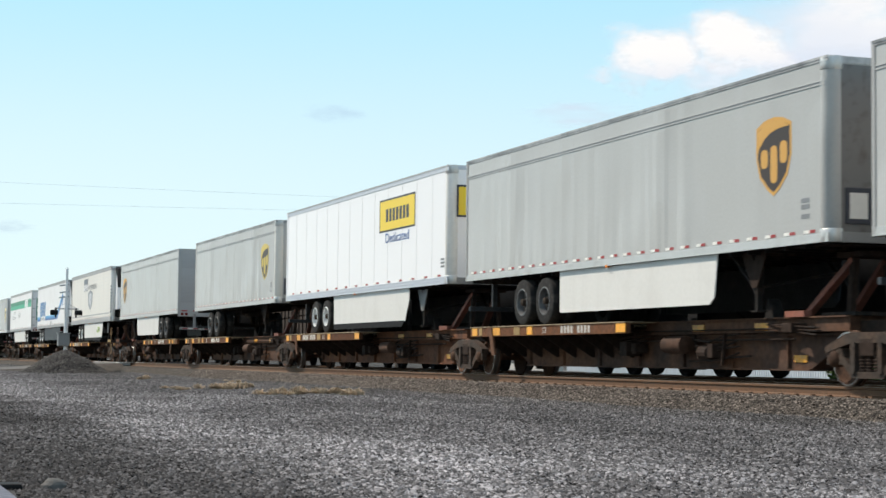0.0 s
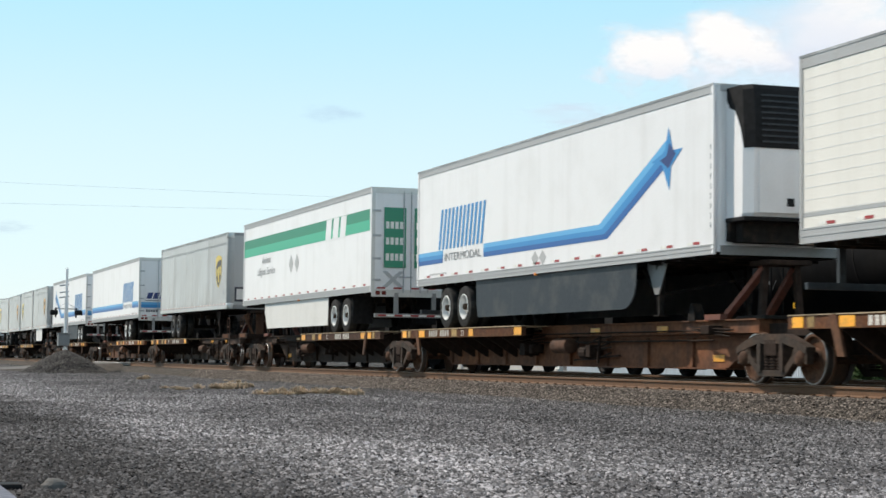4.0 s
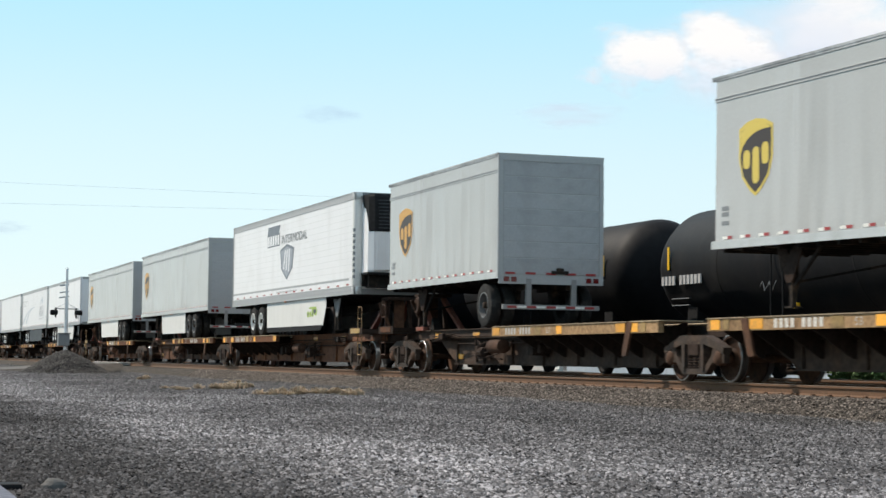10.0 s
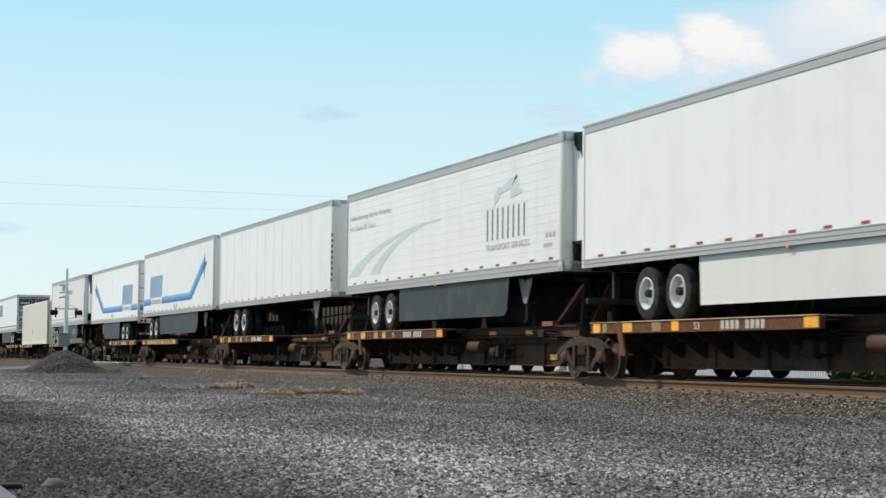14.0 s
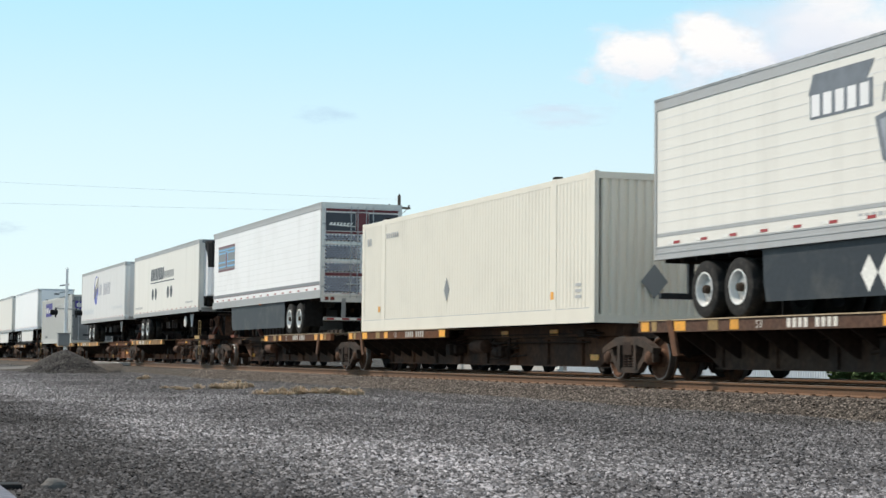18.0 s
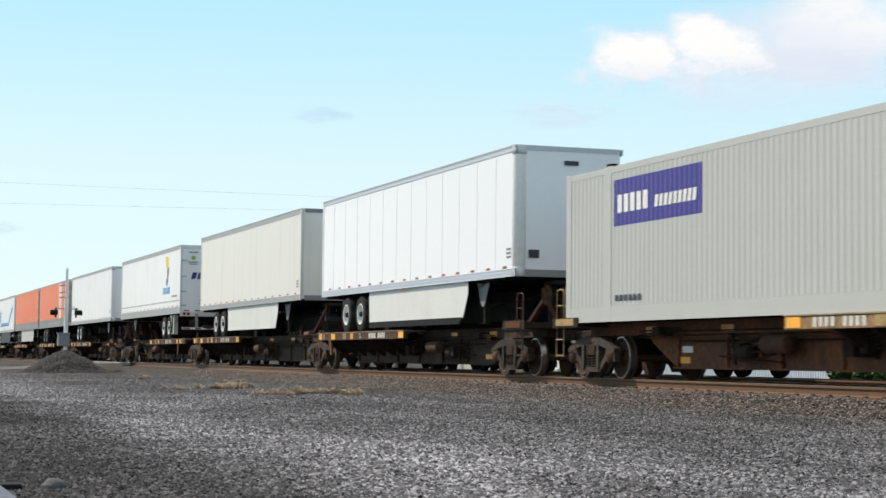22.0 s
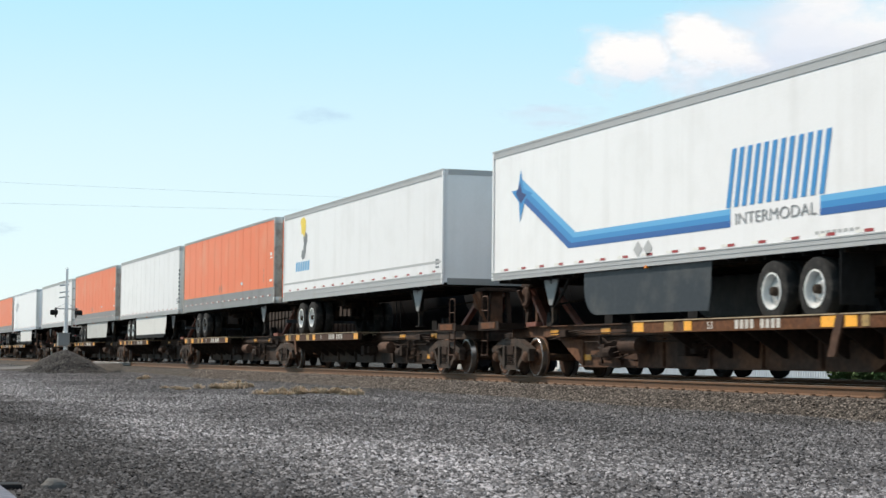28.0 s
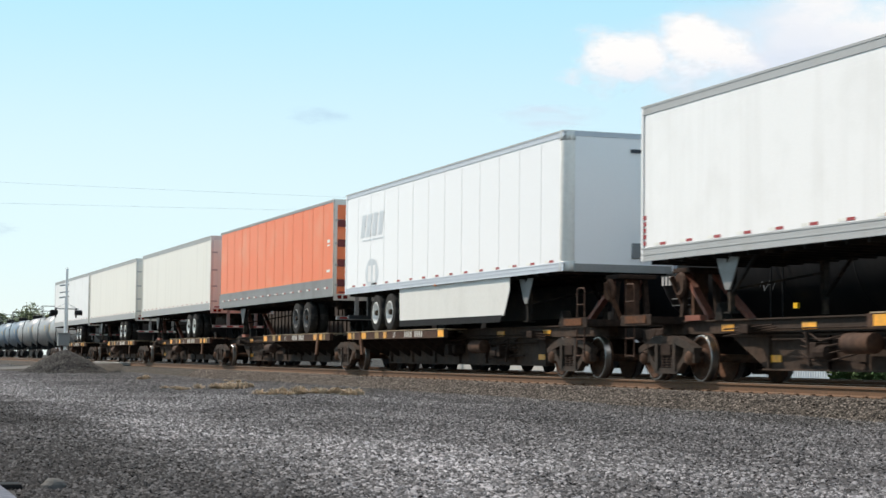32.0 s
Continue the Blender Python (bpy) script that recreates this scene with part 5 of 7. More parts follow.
        lad = part("ladder", mesh_of(("ladder", key, end, rung_paint), lambda bm: sweep(bm, [Vector((o + s * u, -1.285, z)) for u, z in ((0.95, 0.42), (0.95, 1.74), (0.97, 1.79), (1.02, 1.81), (1.25, 1.81), (1.30, 1.79), (1.32, 1.74), (1.32, 0.42))], 0.018), rung_paint), c, label="bent steel ladder and handrail")
        for z in (0.45, 0.78, 1.48):
            part("rung", mesh_of(("rung", key, end, rung_paint), lambda bm: tube(bm, (o + s * 0.95, -1.285, 0), (o + s * 1.32, -1.285, 0), 0.016, 6), rung_paint), lad, (0, 0, z))
        def stand(bm):
            bar(bm, (o + s * 1.5, 0.0, 1.1), (o + s * 1.5, 0.0, 2.1), 0.1, 0.3)
            lathe(bm, [(-0.5, 0.2), (-0.46, 0.24), (-0.44, 0.24), (-0.4, 0.2)], (o + s * 1.6, 0, 1.8), "y", 16)
            bar(bm, (o + s * 1.5, -0.2, 1.1), (o + s * 1.5, -0.6, 1.95), 0.08, 0.08)
        part("hand_brake", mesh_of(("hand_brake", key, end), stand, "rust"), c, label="hand brake stand with wheel")
        part("coupler", mesh_of(("coupler", key, end), lambda bm: (box(bm, o + s * 0.02, o + s * 0.8, -0.12, 0.12, 0.72, 0.98, 0.02), box(bm, o + s * 0.0, o + s * 0.28, -0.2, 0.2, 0.68, 1.0, 0.04)), "rust_dark"), c, label="knuckle coupler")
    return c


# ---- prints on the trailers ----
def stripe_print(t, L, nose, caption, bird=True):
    """Blue slanted bars, a two-tone stripe along the side with a word in its gap, and a swooping star at the nose end."""
    def U(u):
        return u if nose == "L" else L - u
    def quad(u0, u1, z0, z1):
        return rect(min(U(u0), U(u1)), max(U(u0), U(u1)), z0, z1)
    m0, m1 = sorted((U(11.15), U(14.5)))
    rects("name_bars", bars(m0, m1 - 0.1, 3.06, 4.05, 12, 0.22, 0.46), "blue", t, 3, "slanted blue bar")
    start = 5.4 if bird else 0.12
    for z0, z1, mat in ((2.73, 2.84, "deep_blue"), (2.84, 2.94, "blue"), (2.94, 3.04, "sky_blue")):
        rects("side_stripe", [quad(start, 11.3, z0, z1), quad(14.15, L - 0.1, z0, z1)], mat, t, 1, "blue stripe along the side")
    words(caption, min(U(11.45), U(14.05)), 2.76, 0.2, "mid_grey", t, 2.6)
    if bird:
        ua, za, slope = 1.75, 4.18, 0.455
        steps = [(za + (i - 1.5) * 0.16, 2.73 + i * 0.1033) for i in range(4)]
        bends = [ua + (v - z) / slope for v, z in steps]
        for i, mat in enumerate(("deep_blue", "blue", "sky_blue")):
            (v0, z0), (v1, z1) = steps[i], steps[i + 1]
            flat("swoop", [(U(u), z) for u, z in ((ua, v0), (bends[i], z0), (5.4, z0), (5.4, z1), (bends[i + 1], z1), (ua, v1))], mat, t, 0, 1)
        star = [(1.0, 4.2), (1.5, 4.2), (1.75, 4.75), (1.95, 4.2), (2.7, 4.02), (2.1, 3.9), (1.7, 3.3), (1.6, 3.85)]
        star = [(1.72 + 0.74 * (u - 1.72), 4.05 + 0.8 * (z - 4.05)) for u, z in star]
        flat("star", [(U(u), z) for u, z in star], "blue", t, 0, 4, "blue star shape")
        flat("star_core", [(U(u), z) for u, z in ((1.45, 4.1), (1.71, 4.32), (1.82, 4.09), (2.08, 4.03), (1.74, 3.85))], "navy", t, 0, 5)
    for k in (7.7, 8.13) if bird else ():
        flat("diamond_placard", [(U(k), 2.70), (U(k + 0.2), 2.54), (U(k), 2.38), (U(k - 0.2), 2.54)], "pale_grey", t, 0, 2, "empty grey diamond placard")
    rects("small_print", bars(U(14.0) if nose == "L" else 1.0, (U(14.0) if nose == "L" else 1.0) + 1.3, 2.44, 2.49, 8), "pale_grey", t, 1)
    if nose == "L":
        end_quad("door_bars", L, bars(0.35, 2.25, 3.15, 3.45, 6, 0.1, 0.2), "navy", t, 3, "blue slanted bars on the doors")
        end_quad("door_stripe", L, [rect(0.1, 2.49, 2.86, 2.98)], "sky_blue", t, 2)
        end_quad("door_stripe", L, [rect(0.1, 2.49, 2.7, 2.86)], "blue", t, 2)
        end_quad("small_print", L, [rect(0.3, 2.2, 3.04, 3.08)], "mid_grey", t, 2)
        end_quad("number_bars", L, bars(0.35, 0.95, 2.5, 2.62, 5), "ink", t, 2)


def crest_print(t, L, dark_skirt=False):
    rects("name_block", [rect(5.45, 7.2, 4.12, 4.55)], "slate", t, 1, "grey block with pale upright bars")
    rects("name_block_top", [((5.4, 4.5), (7.0, 4.5), (7.25, 4.82), (5.55, 4.82))], "slate", t, 2)
    rects("name_bars", bars(5.5, 7.2, 4.16, 4.5, 5), "white", t, 3)
    words("INTERMODAL", 7.4, 4.15, 0.3, "mid_grey", t, 3.4, 0.15)
    out = [(7.25, 3.95), (8.2, 4.12), (9.15, 3.95), (8.95, 3.3), (8.2, 2.92), (7.45, 3.3)]
    flat("crest", out, "slate", t, 0, 1, "dark crest emblem")
    flat("crest_field", [(8.2 + (u - 8.2) * 0.86, 3.52 + (z - 3.52) * 0.86) for u, z in out], "slate_light", t, 0, 2)
    for k in (0, 1, 2):
        flat("letter_bar", [(7.72 + 0.34 * k, 3.30 - 0.05 * k), (7.84 + 0.34 * k, 3.27 - 0.05 * k), (7.95 + 0.3 * k, 3.6), (8.06 + 0.26 * k, 3.93), (7.93 + 0.26 * k, 3.92), (7.82 + 0.3 * k, 3.6)], "white", t, 0, 3, "pale curved bar")
    rects("small_print", bars(6.8, 9.6, 2.5, 2.56, 16), "pale_grey", t, 1)
    rects("line", [rect(0.1, L - 0.5, 2.62, 2.68)], "rail_grey", t, 1, "grey line along the side")
    y = -1.248
    u = L - 5.3
    def eco(bm, layer):
        for pts in ([[(u + 0.52, 1.76), (u + 0.98, 1.66), (u + 1.1, 1.78), (u + 0.98, 1.94), (u + 0.5, 1.95), (u + 0.1, 1.93), (u + 0.14, 1.89), (u + 0.45, 1.88)], ellipse(u, 1.72, 0.13, 0.10), ellipse(u + 0.27, 1.72, 0.11, 0.10), ellipse(u + 0.54, 1.72, 0.13, 0.10)], [ellipse(u + 0.8, 1.8, 0.17, 0.07), ellipse(u, 1.72, 0.06, 0.04), ellipse(u + 0.54, 1.72, 0.06, 0.04)])[layer]:
            bm.faces.new([bm.verts.new((p[0], y - 0.002 * layer, p[1])) for p in pts])
    part("skirt_print", mesh_of(("eco", round(L, 2)), lambda bm: eco(bm, 0), "lime"), t, label="green leaf-like print on the skirt")
    part("skirt_print_field", mesh_of(("eco_field", round(L, 2)), lambda bm: eco(bm, 1), "ink"), t)
    if dark_skirt:
        part("skirt_diamonds", mesh_of(("eco_d", round(L, 2)), lambda bm: [bm.faces.new([bm.verts.new((7.0 + k + p, y, z)) for p, z in ((0, 1.4), (0.22, 1.68), (0, 1.96), (-0.22, 1.68))]) for k in (0, 0.46)], "lettering"), t)


def plain_number(t, L, nose):
    u = L - 0.55
    rects("number_bars", [rect(u, u + 0.28, 2.62 + 0.09 * i, 2.67 + 0.09 * i) for i in range(3)], "mid_grey", t, 1)


def upright_number(t, L):
    """A column of bars bent round the nose corner."""
    def build(bm):
        for i in range(9):
            z = 4.02 - 0.17 * i
            arc = [(L - 0.16 + 0.182 * math.sin(radians(q)), -HALF + 0.162 - 0.182 * math.cos(radians(q))) for q in (14, 24, 34, 44)]
            for (x0, y0), (x1, y1) in zip(arc, arc[1:]):
                bm.faces.new([bm.verts.new(v) for v in ((x0, y0, z), (x1, y1, z), (x1, y1, z + 0.1), (x0, y0, z + 0.1))])
    part("corner_number", mesh_of(("corner_number", round(L, 2)), build, "mid_grey"), t, label="upright row of dark bars on the corner")["kind"] = "stuff"


# ---- the train, from its head to its tail: place of the left end, then the trailer ----
TRAIN = []


def put(s, ob, drop=0.0, tilt=0.0):
    """drop, tilt: how far its left end sits low on the car, in metres, and how far it leans down to the right, in degrees."""
    TRAIN.append((ob, s, drop, tilt))


GREY = "grey parcel trailer with brown shield emblem, "


def parcel(s, L, nose, note, skirt="", axles=2, ax=2.95, pale=False, roll=False, post="", emblem=True, top=0, reach=3.2, drop=0.0, tilt=0.0):
    t, X = trailer(GREY + note, L, nose, "grey", "post", skirt, ax, rim="rim_dark", axles=axles, roll_door=roll, top_rail="worn_rail", low_paint="alu", post=post, top=top, reach=reach)
    if emblem:
        shield(t, L - 1.65 if nose == "R" else 1.5, 3.68, pale)
    rects("small_print", [rect(0.35 if nose == "L" else L - 0.8, 0.6 if nose == "L" else L - 0.55, z, z + 0.07) for z in (2.6, 2.75, 2.85)], "mid_grey", t, 1)
    if roll:
        if s > -100:
            end_quad("warning_label", L, [rect(1.85, 2.2, 2.78, 3.08)], "lemon", t, 1, "yellow warning label on the door")
            end_quad("label_bars", L, [rect(1.9, 2.15, z, z + 0.03) for z in (2.85, 2.92, 2.99)], "ink", t, 2)
        part("latch_handle", mesh_of(("roll_latch", round(L, 2)), lambda bm: (box(bm, L + 0.01, L + 0.05, 0.0, 0.42, BOT + 0.12, BOT + 0.2, 0.01), box(bm, L + 0.01, L + 0.07, 0.12, 0.3, BOT + 0.16, BOT + 0.26, 0.02)), "under"), t, label="dark door latch")
    if nose == "R" and L > 8:
        part("vent_frame", mesh_of(("vent_frame", L), lambda bm: (box(bm, L, L + 0.03, -HALF + 0.28, -HALF + 0.74, 2.48, 3.04, 0.01)), "ink"), t, label="dark framed document box on the nose")
        part("vent_pane", mesh_of(("vent_pane", L), lambda bm: (box(bm, L + 0.03, L + 0.034, -HALF + 0.35, -HALF + 0.67, 2.56, 2.96)), "skirt_white"), t)
    put(s, t, drop, tilt)
    return t


parcel(-22.1, 16.15, "R", "rolling at the head", emblem=True)
lead = parcel(-39.45, 16.15, "R", "with a light side skirt", "white square", ax=3.55, reach=3.65)
# dark sheet puts the shade of the close trailer ahead on this nose
part("nose_panel", mesh_of("nose_panel", lambda bm: box(bm, 16.15, 16.158, -HALF + 0.17, HALF - 0.17, BOT + 0.16, 4.94), "rim_dark"), lead, label="dark sheet that paints shade on the nose")

t, X = trailer("white plate-sided van with a yellow sign and a side skirt", 16.15, "R", "clean_white", "plate", "white black", 3.6, top_rail="pale_rail", low_paint="pale_rail")
flat("sign_board", rect(10.4, 13.55, 3.80, 4.70), "ink", t, 0, 1)
flat("sign_panel", rect(10.46, 13.49, 3.85, 4.65), "lemon", t, 0, 2, "yellow sign with dark bars")
rects("sign_bars", bars(11.0, 13.1, 4.07, 4.42, 7), "ink", t, 3)
words("Dedicated", 10.95, 3.5, 0.27, "deep_blue", t, 2.1)
end_quad("sign_panel", 16.15, [rect(0.25, 1.2, 3.9, 4.6)], "lemon", t, 2)
end_quad("sign_panel", 16.15, [rect(0.2, 1.25, 3.85, 4.65)], "ink", t, 1)
plain_number(t, 16.15, "R")
put(-56.9, t)

parcel(-72.3, 13.9, "R", "cream corner post", pale=True, post="cream", top=5.02)
parcel(-92.25, 16.15, "L", "roll-up door, side skirt", "white square", roll=True, top=5.02, reach=5.2)

t, X = trailer("cream refrigerated trailer with a dark crest emblem", 16.15, "R", "cream", "reefer", "white black", 3.7, 1.2, unit=True, top_rail="mid_grey")
crest_print(t, 16.15)
put(-111.6, t)
upright_number(t, 16.15)
t, X = trailer("white refrigerated trailer with a blue swooping stripe", 16.15, "R", "white", "smooth", "dark", 2.2, unit=True)
stripe_print(t, 16.15, "R", "INTERMODAL")
upright_number(t, 16.15)
put(-130.6, t)

t, X = trailer("white van with two green bands and a side skirt", 16.1, "L", "white", "smooth", "white", 2.6, top_rail="rail_grey", flap=True)
flat("band", rect(0.05, 15.9, 4.25, 4.56), "green", t, 0, 1, "dark green band")
flat("band", rect(0.05, 15.9, 3.95, 4.25), "green_light", t, 0, 1, "light green band")
rects("name_bars", bars(11.2, 13.6, 3.9, 4.55, 3, 0.15, 0.25), "white", t, 2)
words("Available", 2.9, 3.62, 0.24, "mid_grey", t, 1.25, 0.2)
words("Liftgate Service", 2.2, 3.22, 0.26, "mid_grey", t, 2.6, 0.2)
for k in (7.0, 7.75):
    flat("diamond_placard", [(k, 3.1), (k + 0.28, 3.42), (k, 3.74), (k - 0.28, 3.42)], "pale_grey", t, 0, 1, "grey diamond placard")
end_quad("door_sign", 16.1, [rect(0.35, 1.0, 2.9, 4.6), rect(1.25, 2.3, 2.9, 4.6)], "green", t, 3, "green sign with pale bars")
end_quad("door_sign_bars", 16.1, [q for z in (3.1, 3.55, 4.0) for q in bars(0.4, 0.95, z, z + 0.2, 4)] + [q for z in (3.1, 3.55, 4.0) for q in bars(1.3, 2.2, z, z + 0.2, 5)], "lettering", t, 4)
end_quad("door_lattice", 16.1, [((0.3, 2.35), (0.45, 2.35), (0.95, 2.8), (0.8, 2.8)), ((0.95, 2.35), (0.8, 2.35), (0.3, 2.8), (0.45, 2.8))], "pale_grey", t, 3)
put(-150.8, t)

parcel(-167.8, 14.2, "R", "framed box on nose", pale=True, ax=3.0, top=5.11, drop=-0.06, tilt=0.33)
t, X = trailer("white van with a straight blue stripe and plain doors", 16.15, "L", "white", "smooth", "", 2.7)
stripe_print(t, 16.15, "L", "DEDICATED", bird=False)
put(-190.0, t)
t, X = trailer("white refrigerated trailer with blue swooping stripe, closed doors", 16.15, "L", "white", "smooth", "dark", 1.8, 1.2, flap=True, reach=5.0)
stripe_print(t, 16.15, "L", "INTERMODAL")
put(-208.8, t)

pup = parcel(-221.0, 8.85, "R", "short, boxed nose", "white square", 1, 1.15, top=5.1)
end_quad("number_bars", 8.85, bars(1.0, 1.75, 4.62, 4.78, 6, 0.0, 0.3), "mid_grey", pup, 1, "row of dark bars high on the nose")
end_quad("small_print", 8.85, bars(1.2, 1.55, 3.0, 3.06, 5), "mid_grey", pup, 1)
parcel(-229.85, 8.5, "L", "short, with one axle", "", 1, 0.95, pale=True, top=5.12)
parcel(-239.5, 8.7, "R", "short, with cream corner post", "", 1, 1.25, post="cream", top=5.1)
parcel(-248.65, 8.5, "L", "short, with one axle", "", 1, 0.95, pale=True, top=5.16, drop=-0.08, tilt=1.0)
parcel(-267.2, 8.35, "L", "short, with roll-up door", "", 1, 1.0, roll=True)

t, X = trailer("white refrigerated trailer with a dark crest emblem", 16.15, "R", "white", "reefer", "white black", 3.3, 1.2, unit=True, top_rail="mid_grey")
crest_print(t, 16.15)
upright_number(t, 16.15)
put(-286.65, t)
parcel(-307.2, 16.0, "L", "roll-up door, side skirt", "white square", roll=True, top=5.11, reach=5.4)
parcel(-325.85, 16.15, "L", "roll-up door, stained side", "white square", roll=True, reach=5.2)

t, X = trailer("plain white smooth-sided van with a side skirt", 16.15, "R", "white", "smooth", "white", 2.9, top=5.08)
end_quad("name_bars", 16.15, bars(1.2, 2.1, 4.35, 4.55, 4, 0.06, 0.2), "ink", t, 2)
end_quad("emblem", 16.15, [[(1.62 + p[0] * 0.09, 4.72 + p[1] * 0.09) for p in ellipse(0, 0, 1, 1, 10)]], "red", t, 2)
upright_number(t, 16.15)
rects("number_bars", [rect(14.2, 15.1, 2.55, 2.72)] + bars(15.3, 15.8, 2.5, 2.75, 2), "mid_grey", t, 1)
put(-345.4, t)

t, X = trailer("white ribbed refrigerated trailer with grey lettering bars and road swooshes", 16.15, "R", "white", "reefer", "dark square", 2.85, 1.3, unit=True, top=5.11)
rects("name_bars", bars(11.65, 14.25, 3.08, 3.8, 8, 0.0, 0.72), "mid_grey", t, 2, "dark upright bar")
words("TRANSPORT SERVICES", 11.6, 2.84, 0.15, "pale_grey", t, 2.7)
for pts in ([(12.1, 3.85), (12.35, 3.95), (12.6, 4.25), (12.4, 4.3), (12.15, 4.1)], [(12.5, 4.1), (13.2, 4.2), (13.6, 4.45), (13.1, 4.4), (12.6, 4.25)], [(13.1, 3.95), (13.9, 4.05), (13.7, 4.15), (13.5, 4.5), (13.2, 4.2)]):
    flat("emblem", pts, "faint", t, 0, 2, "grey running-animal-like shape")
words("Safely Serving North America", 0.35, 4.32, 0.16, "pale_grey", t, 3.9)
words("For Over 50 Years", 0.35, 4.02, 0.16, "pale_grey", t, 2.5)
for o, w in ((0.0, 1.0), (2.2, 0.8)):
    n = 12
    top_edge = [(0.2 + o + (8.2 - o) * i / n, 2.7 + 1.15 * math.sin(math.pi / 2 * (i / n) ** 0.75)) for i in range(n + 1)]
    low_edge = [(0.2 + o + w + (8.2 - o - w) * i / n, 2.7 + 1.12 * math.sin(math.pi / 2 * (i / n) ** 0.75) - 0.02) for i in range(n + 1)]
    rects("swoosh", [(top_edge[i], low_edge[i], low_edge[i + 1], top_edge[i + 1]) for i in range(n)], "faint", t, 1, "pale grey road-like swoosh")
rects("number_bars", bars(15.2, 15.8, 2.95, 3.05, 3) + bars(15.1, 15.6, 2.75, 2.83, 4), "pale_grey", t, 2)
put(-362.55, t)

t, X = trailer("plain white plate-sided van with a bright corner post", 16.15, "R", "white", "plate", "", 2.9)
upright_number(t, 16.15)
put(-380.3, t)
t, X = trailer("white refrigerated trailer with a blue swooping stripe and dark skirt", 16.15, "R", "white", "smooth", "dark", 2.1)
stripe_print(t, 16.15, "R", "INTERMODAL")
put(-397.75, t)
t, X = trailer("white refrigerated trailer with a blue stripe and closed rear doors", 16.15, "L", "white", "smooth", "dark", 3.3, 1.25, reach=4.6, tail=1.4)
stripe_print(t, 16.15, "L", "INTERMODAL")
put(-415.6, t, 0.06, 0.22)

t, X = trailer("weathered white refrigerated trailer with dark crest and skirt", 16.15, "R", "cream", "reefer", "dark", 1.9, 1.2, unit=True, top_rail="mid_grey")
crest_print(t, 16.15, True)
put(-434.9, t)
upright_number(t, 16.15)

t = container("cream corrugated steel container", "box_cream")
flat("diamond_placard", [(7.3, 1.75), (7.5, 2.05), (7.3, 2.35), (7.1, 2.05)], "mid_grey", t, 0, 1, "dark diamond placard")
rects("number_bars", bars(2.3, 3.4, 3.62, 3.75, 6) + bars(0.5, 1.0, 3.5, 3.7, 2), "pale_grey", t, 1)
for u in (1.6, 13.9):
    rects("yellow_label", [rect(u, u + 0.18, 1.62, 1.78)], "reflector", t, 1)
rects("number_bars", [rect(15.2, 15.5, 1.62 + 0.12 * k, 1.68 + 0.12 * k) for k in range(3)], "pale_grey", t, 1)
end_quad("diamond_placard", 16.15, [[(1.3, 1.6), (1.6, 1.95), (1.3, 2.3), (1.0, 1.95)]], "mid_grey", t, 1)
put(-453.75, t)

t, X = trailer("white ribbed refrigerated trailer with quilted steel rear doors", 16.15, "L", "white", "reefer", "dark square", 2.7, 1.25, top_rail="rail_grey", flap=True, rim="rim")
flat("side_sign", rect(0.95, 3.85, 3.62, 4.6), "maroon", t, 0, 1)
flat("side_sign_panel", rect(0.95, 3.85, 3.7, 4.52), "mid_grey", t, 0, 2, "blue-grey sign with pale bars")
rects("side_sign_bars", [rect(0.95, 3.85, z, z + 0.05) for z in (3.78, 3.95, 4.3, 4.42)] + [rect(2.2, 2.6, 3.8, 4.4)], "sky_blue", t, 3)
rects("side_sign_mark", [rect(2.25, 2.5, 3.75, 4.35)], "maroon", t, 4)
rects("stripe", [rect(0.05, 16.0, 2.62, 2.72)], "mid_grey", t, 1, "dark stripe along the side")
rects("stripe_edge", [rect(0.05, 16.0, 2.60, 2.62)], "maroon", t, 1)


def quilt(bm, y0, y1, z0, z1, pitch=0.115):
    """A sheet of raised diamonds on the end that faces the way of travel."""
    x = 16.15 + 0.032
    ny, nz = round((y1 - y0) / pitch), round((z1 - z0) / pitch)
    dy, dz = (y1 - y0) / ny, (z1 - z0) / nz
    for i in range(2 * ny - 1):
        for j in range(2 * nz - 1):
            if (i + j) % 2:
                continue
            cy, cz = y0 + (i + 1) * dy / 2, z0 + (j + 1) * dz / 2
            ring = [bm.verts.new((x, cy + u, cz + v)) for u, v in ((-dy / 2, 0), (0, -dz / 2), (dy / 2, 0), (0, dz / 2))]
            peak = bm.verts.new((x + 0.016, cy, cz))
            for k in range(4):
                bm.faces.new((ring[k], ring[(k + 1) % 4], peak))


for z0, z1 in ((3.95, 4.19), (3.40, 3.86), (3.0, 3.3), (2.36, 2.88)):
    for y0, y1 in ((-1.2, -0.03), (0.03, 1.2)):
        part("quilted_panel", mesh_of(("quilted_panel", z0, y0), lambda bm: quilt(bm, y0, y1, z0, z1), "steel_quilt"), t, label="quilted stainless door panel")
for y0, y1 in ((0.12, 1.08), (1.52, 2.47)):
    end_quad("door_banner", 16.15, [rect(y0, y1, 4.29, 4.85)], "ink", t, 2, "black banner with pale script bars")
end_quad("door_banner_edge", 16.15, [rect(0.12, 2.47, 4.20, 4.27), rect(0.12, 2.47, 4.90, 4.98), rect(1.10, 1.50, 4.29, 4.88), rect(0.12, 2.47, 2.89, 2.99)], "maroon", t, 3)
end_quad("banner_line", 16.15, [rect(0.12, 2.47, 4.265, 4.285), rect(0.12, 2.47, 4.86, 4.885)], "lettering", t, 3)
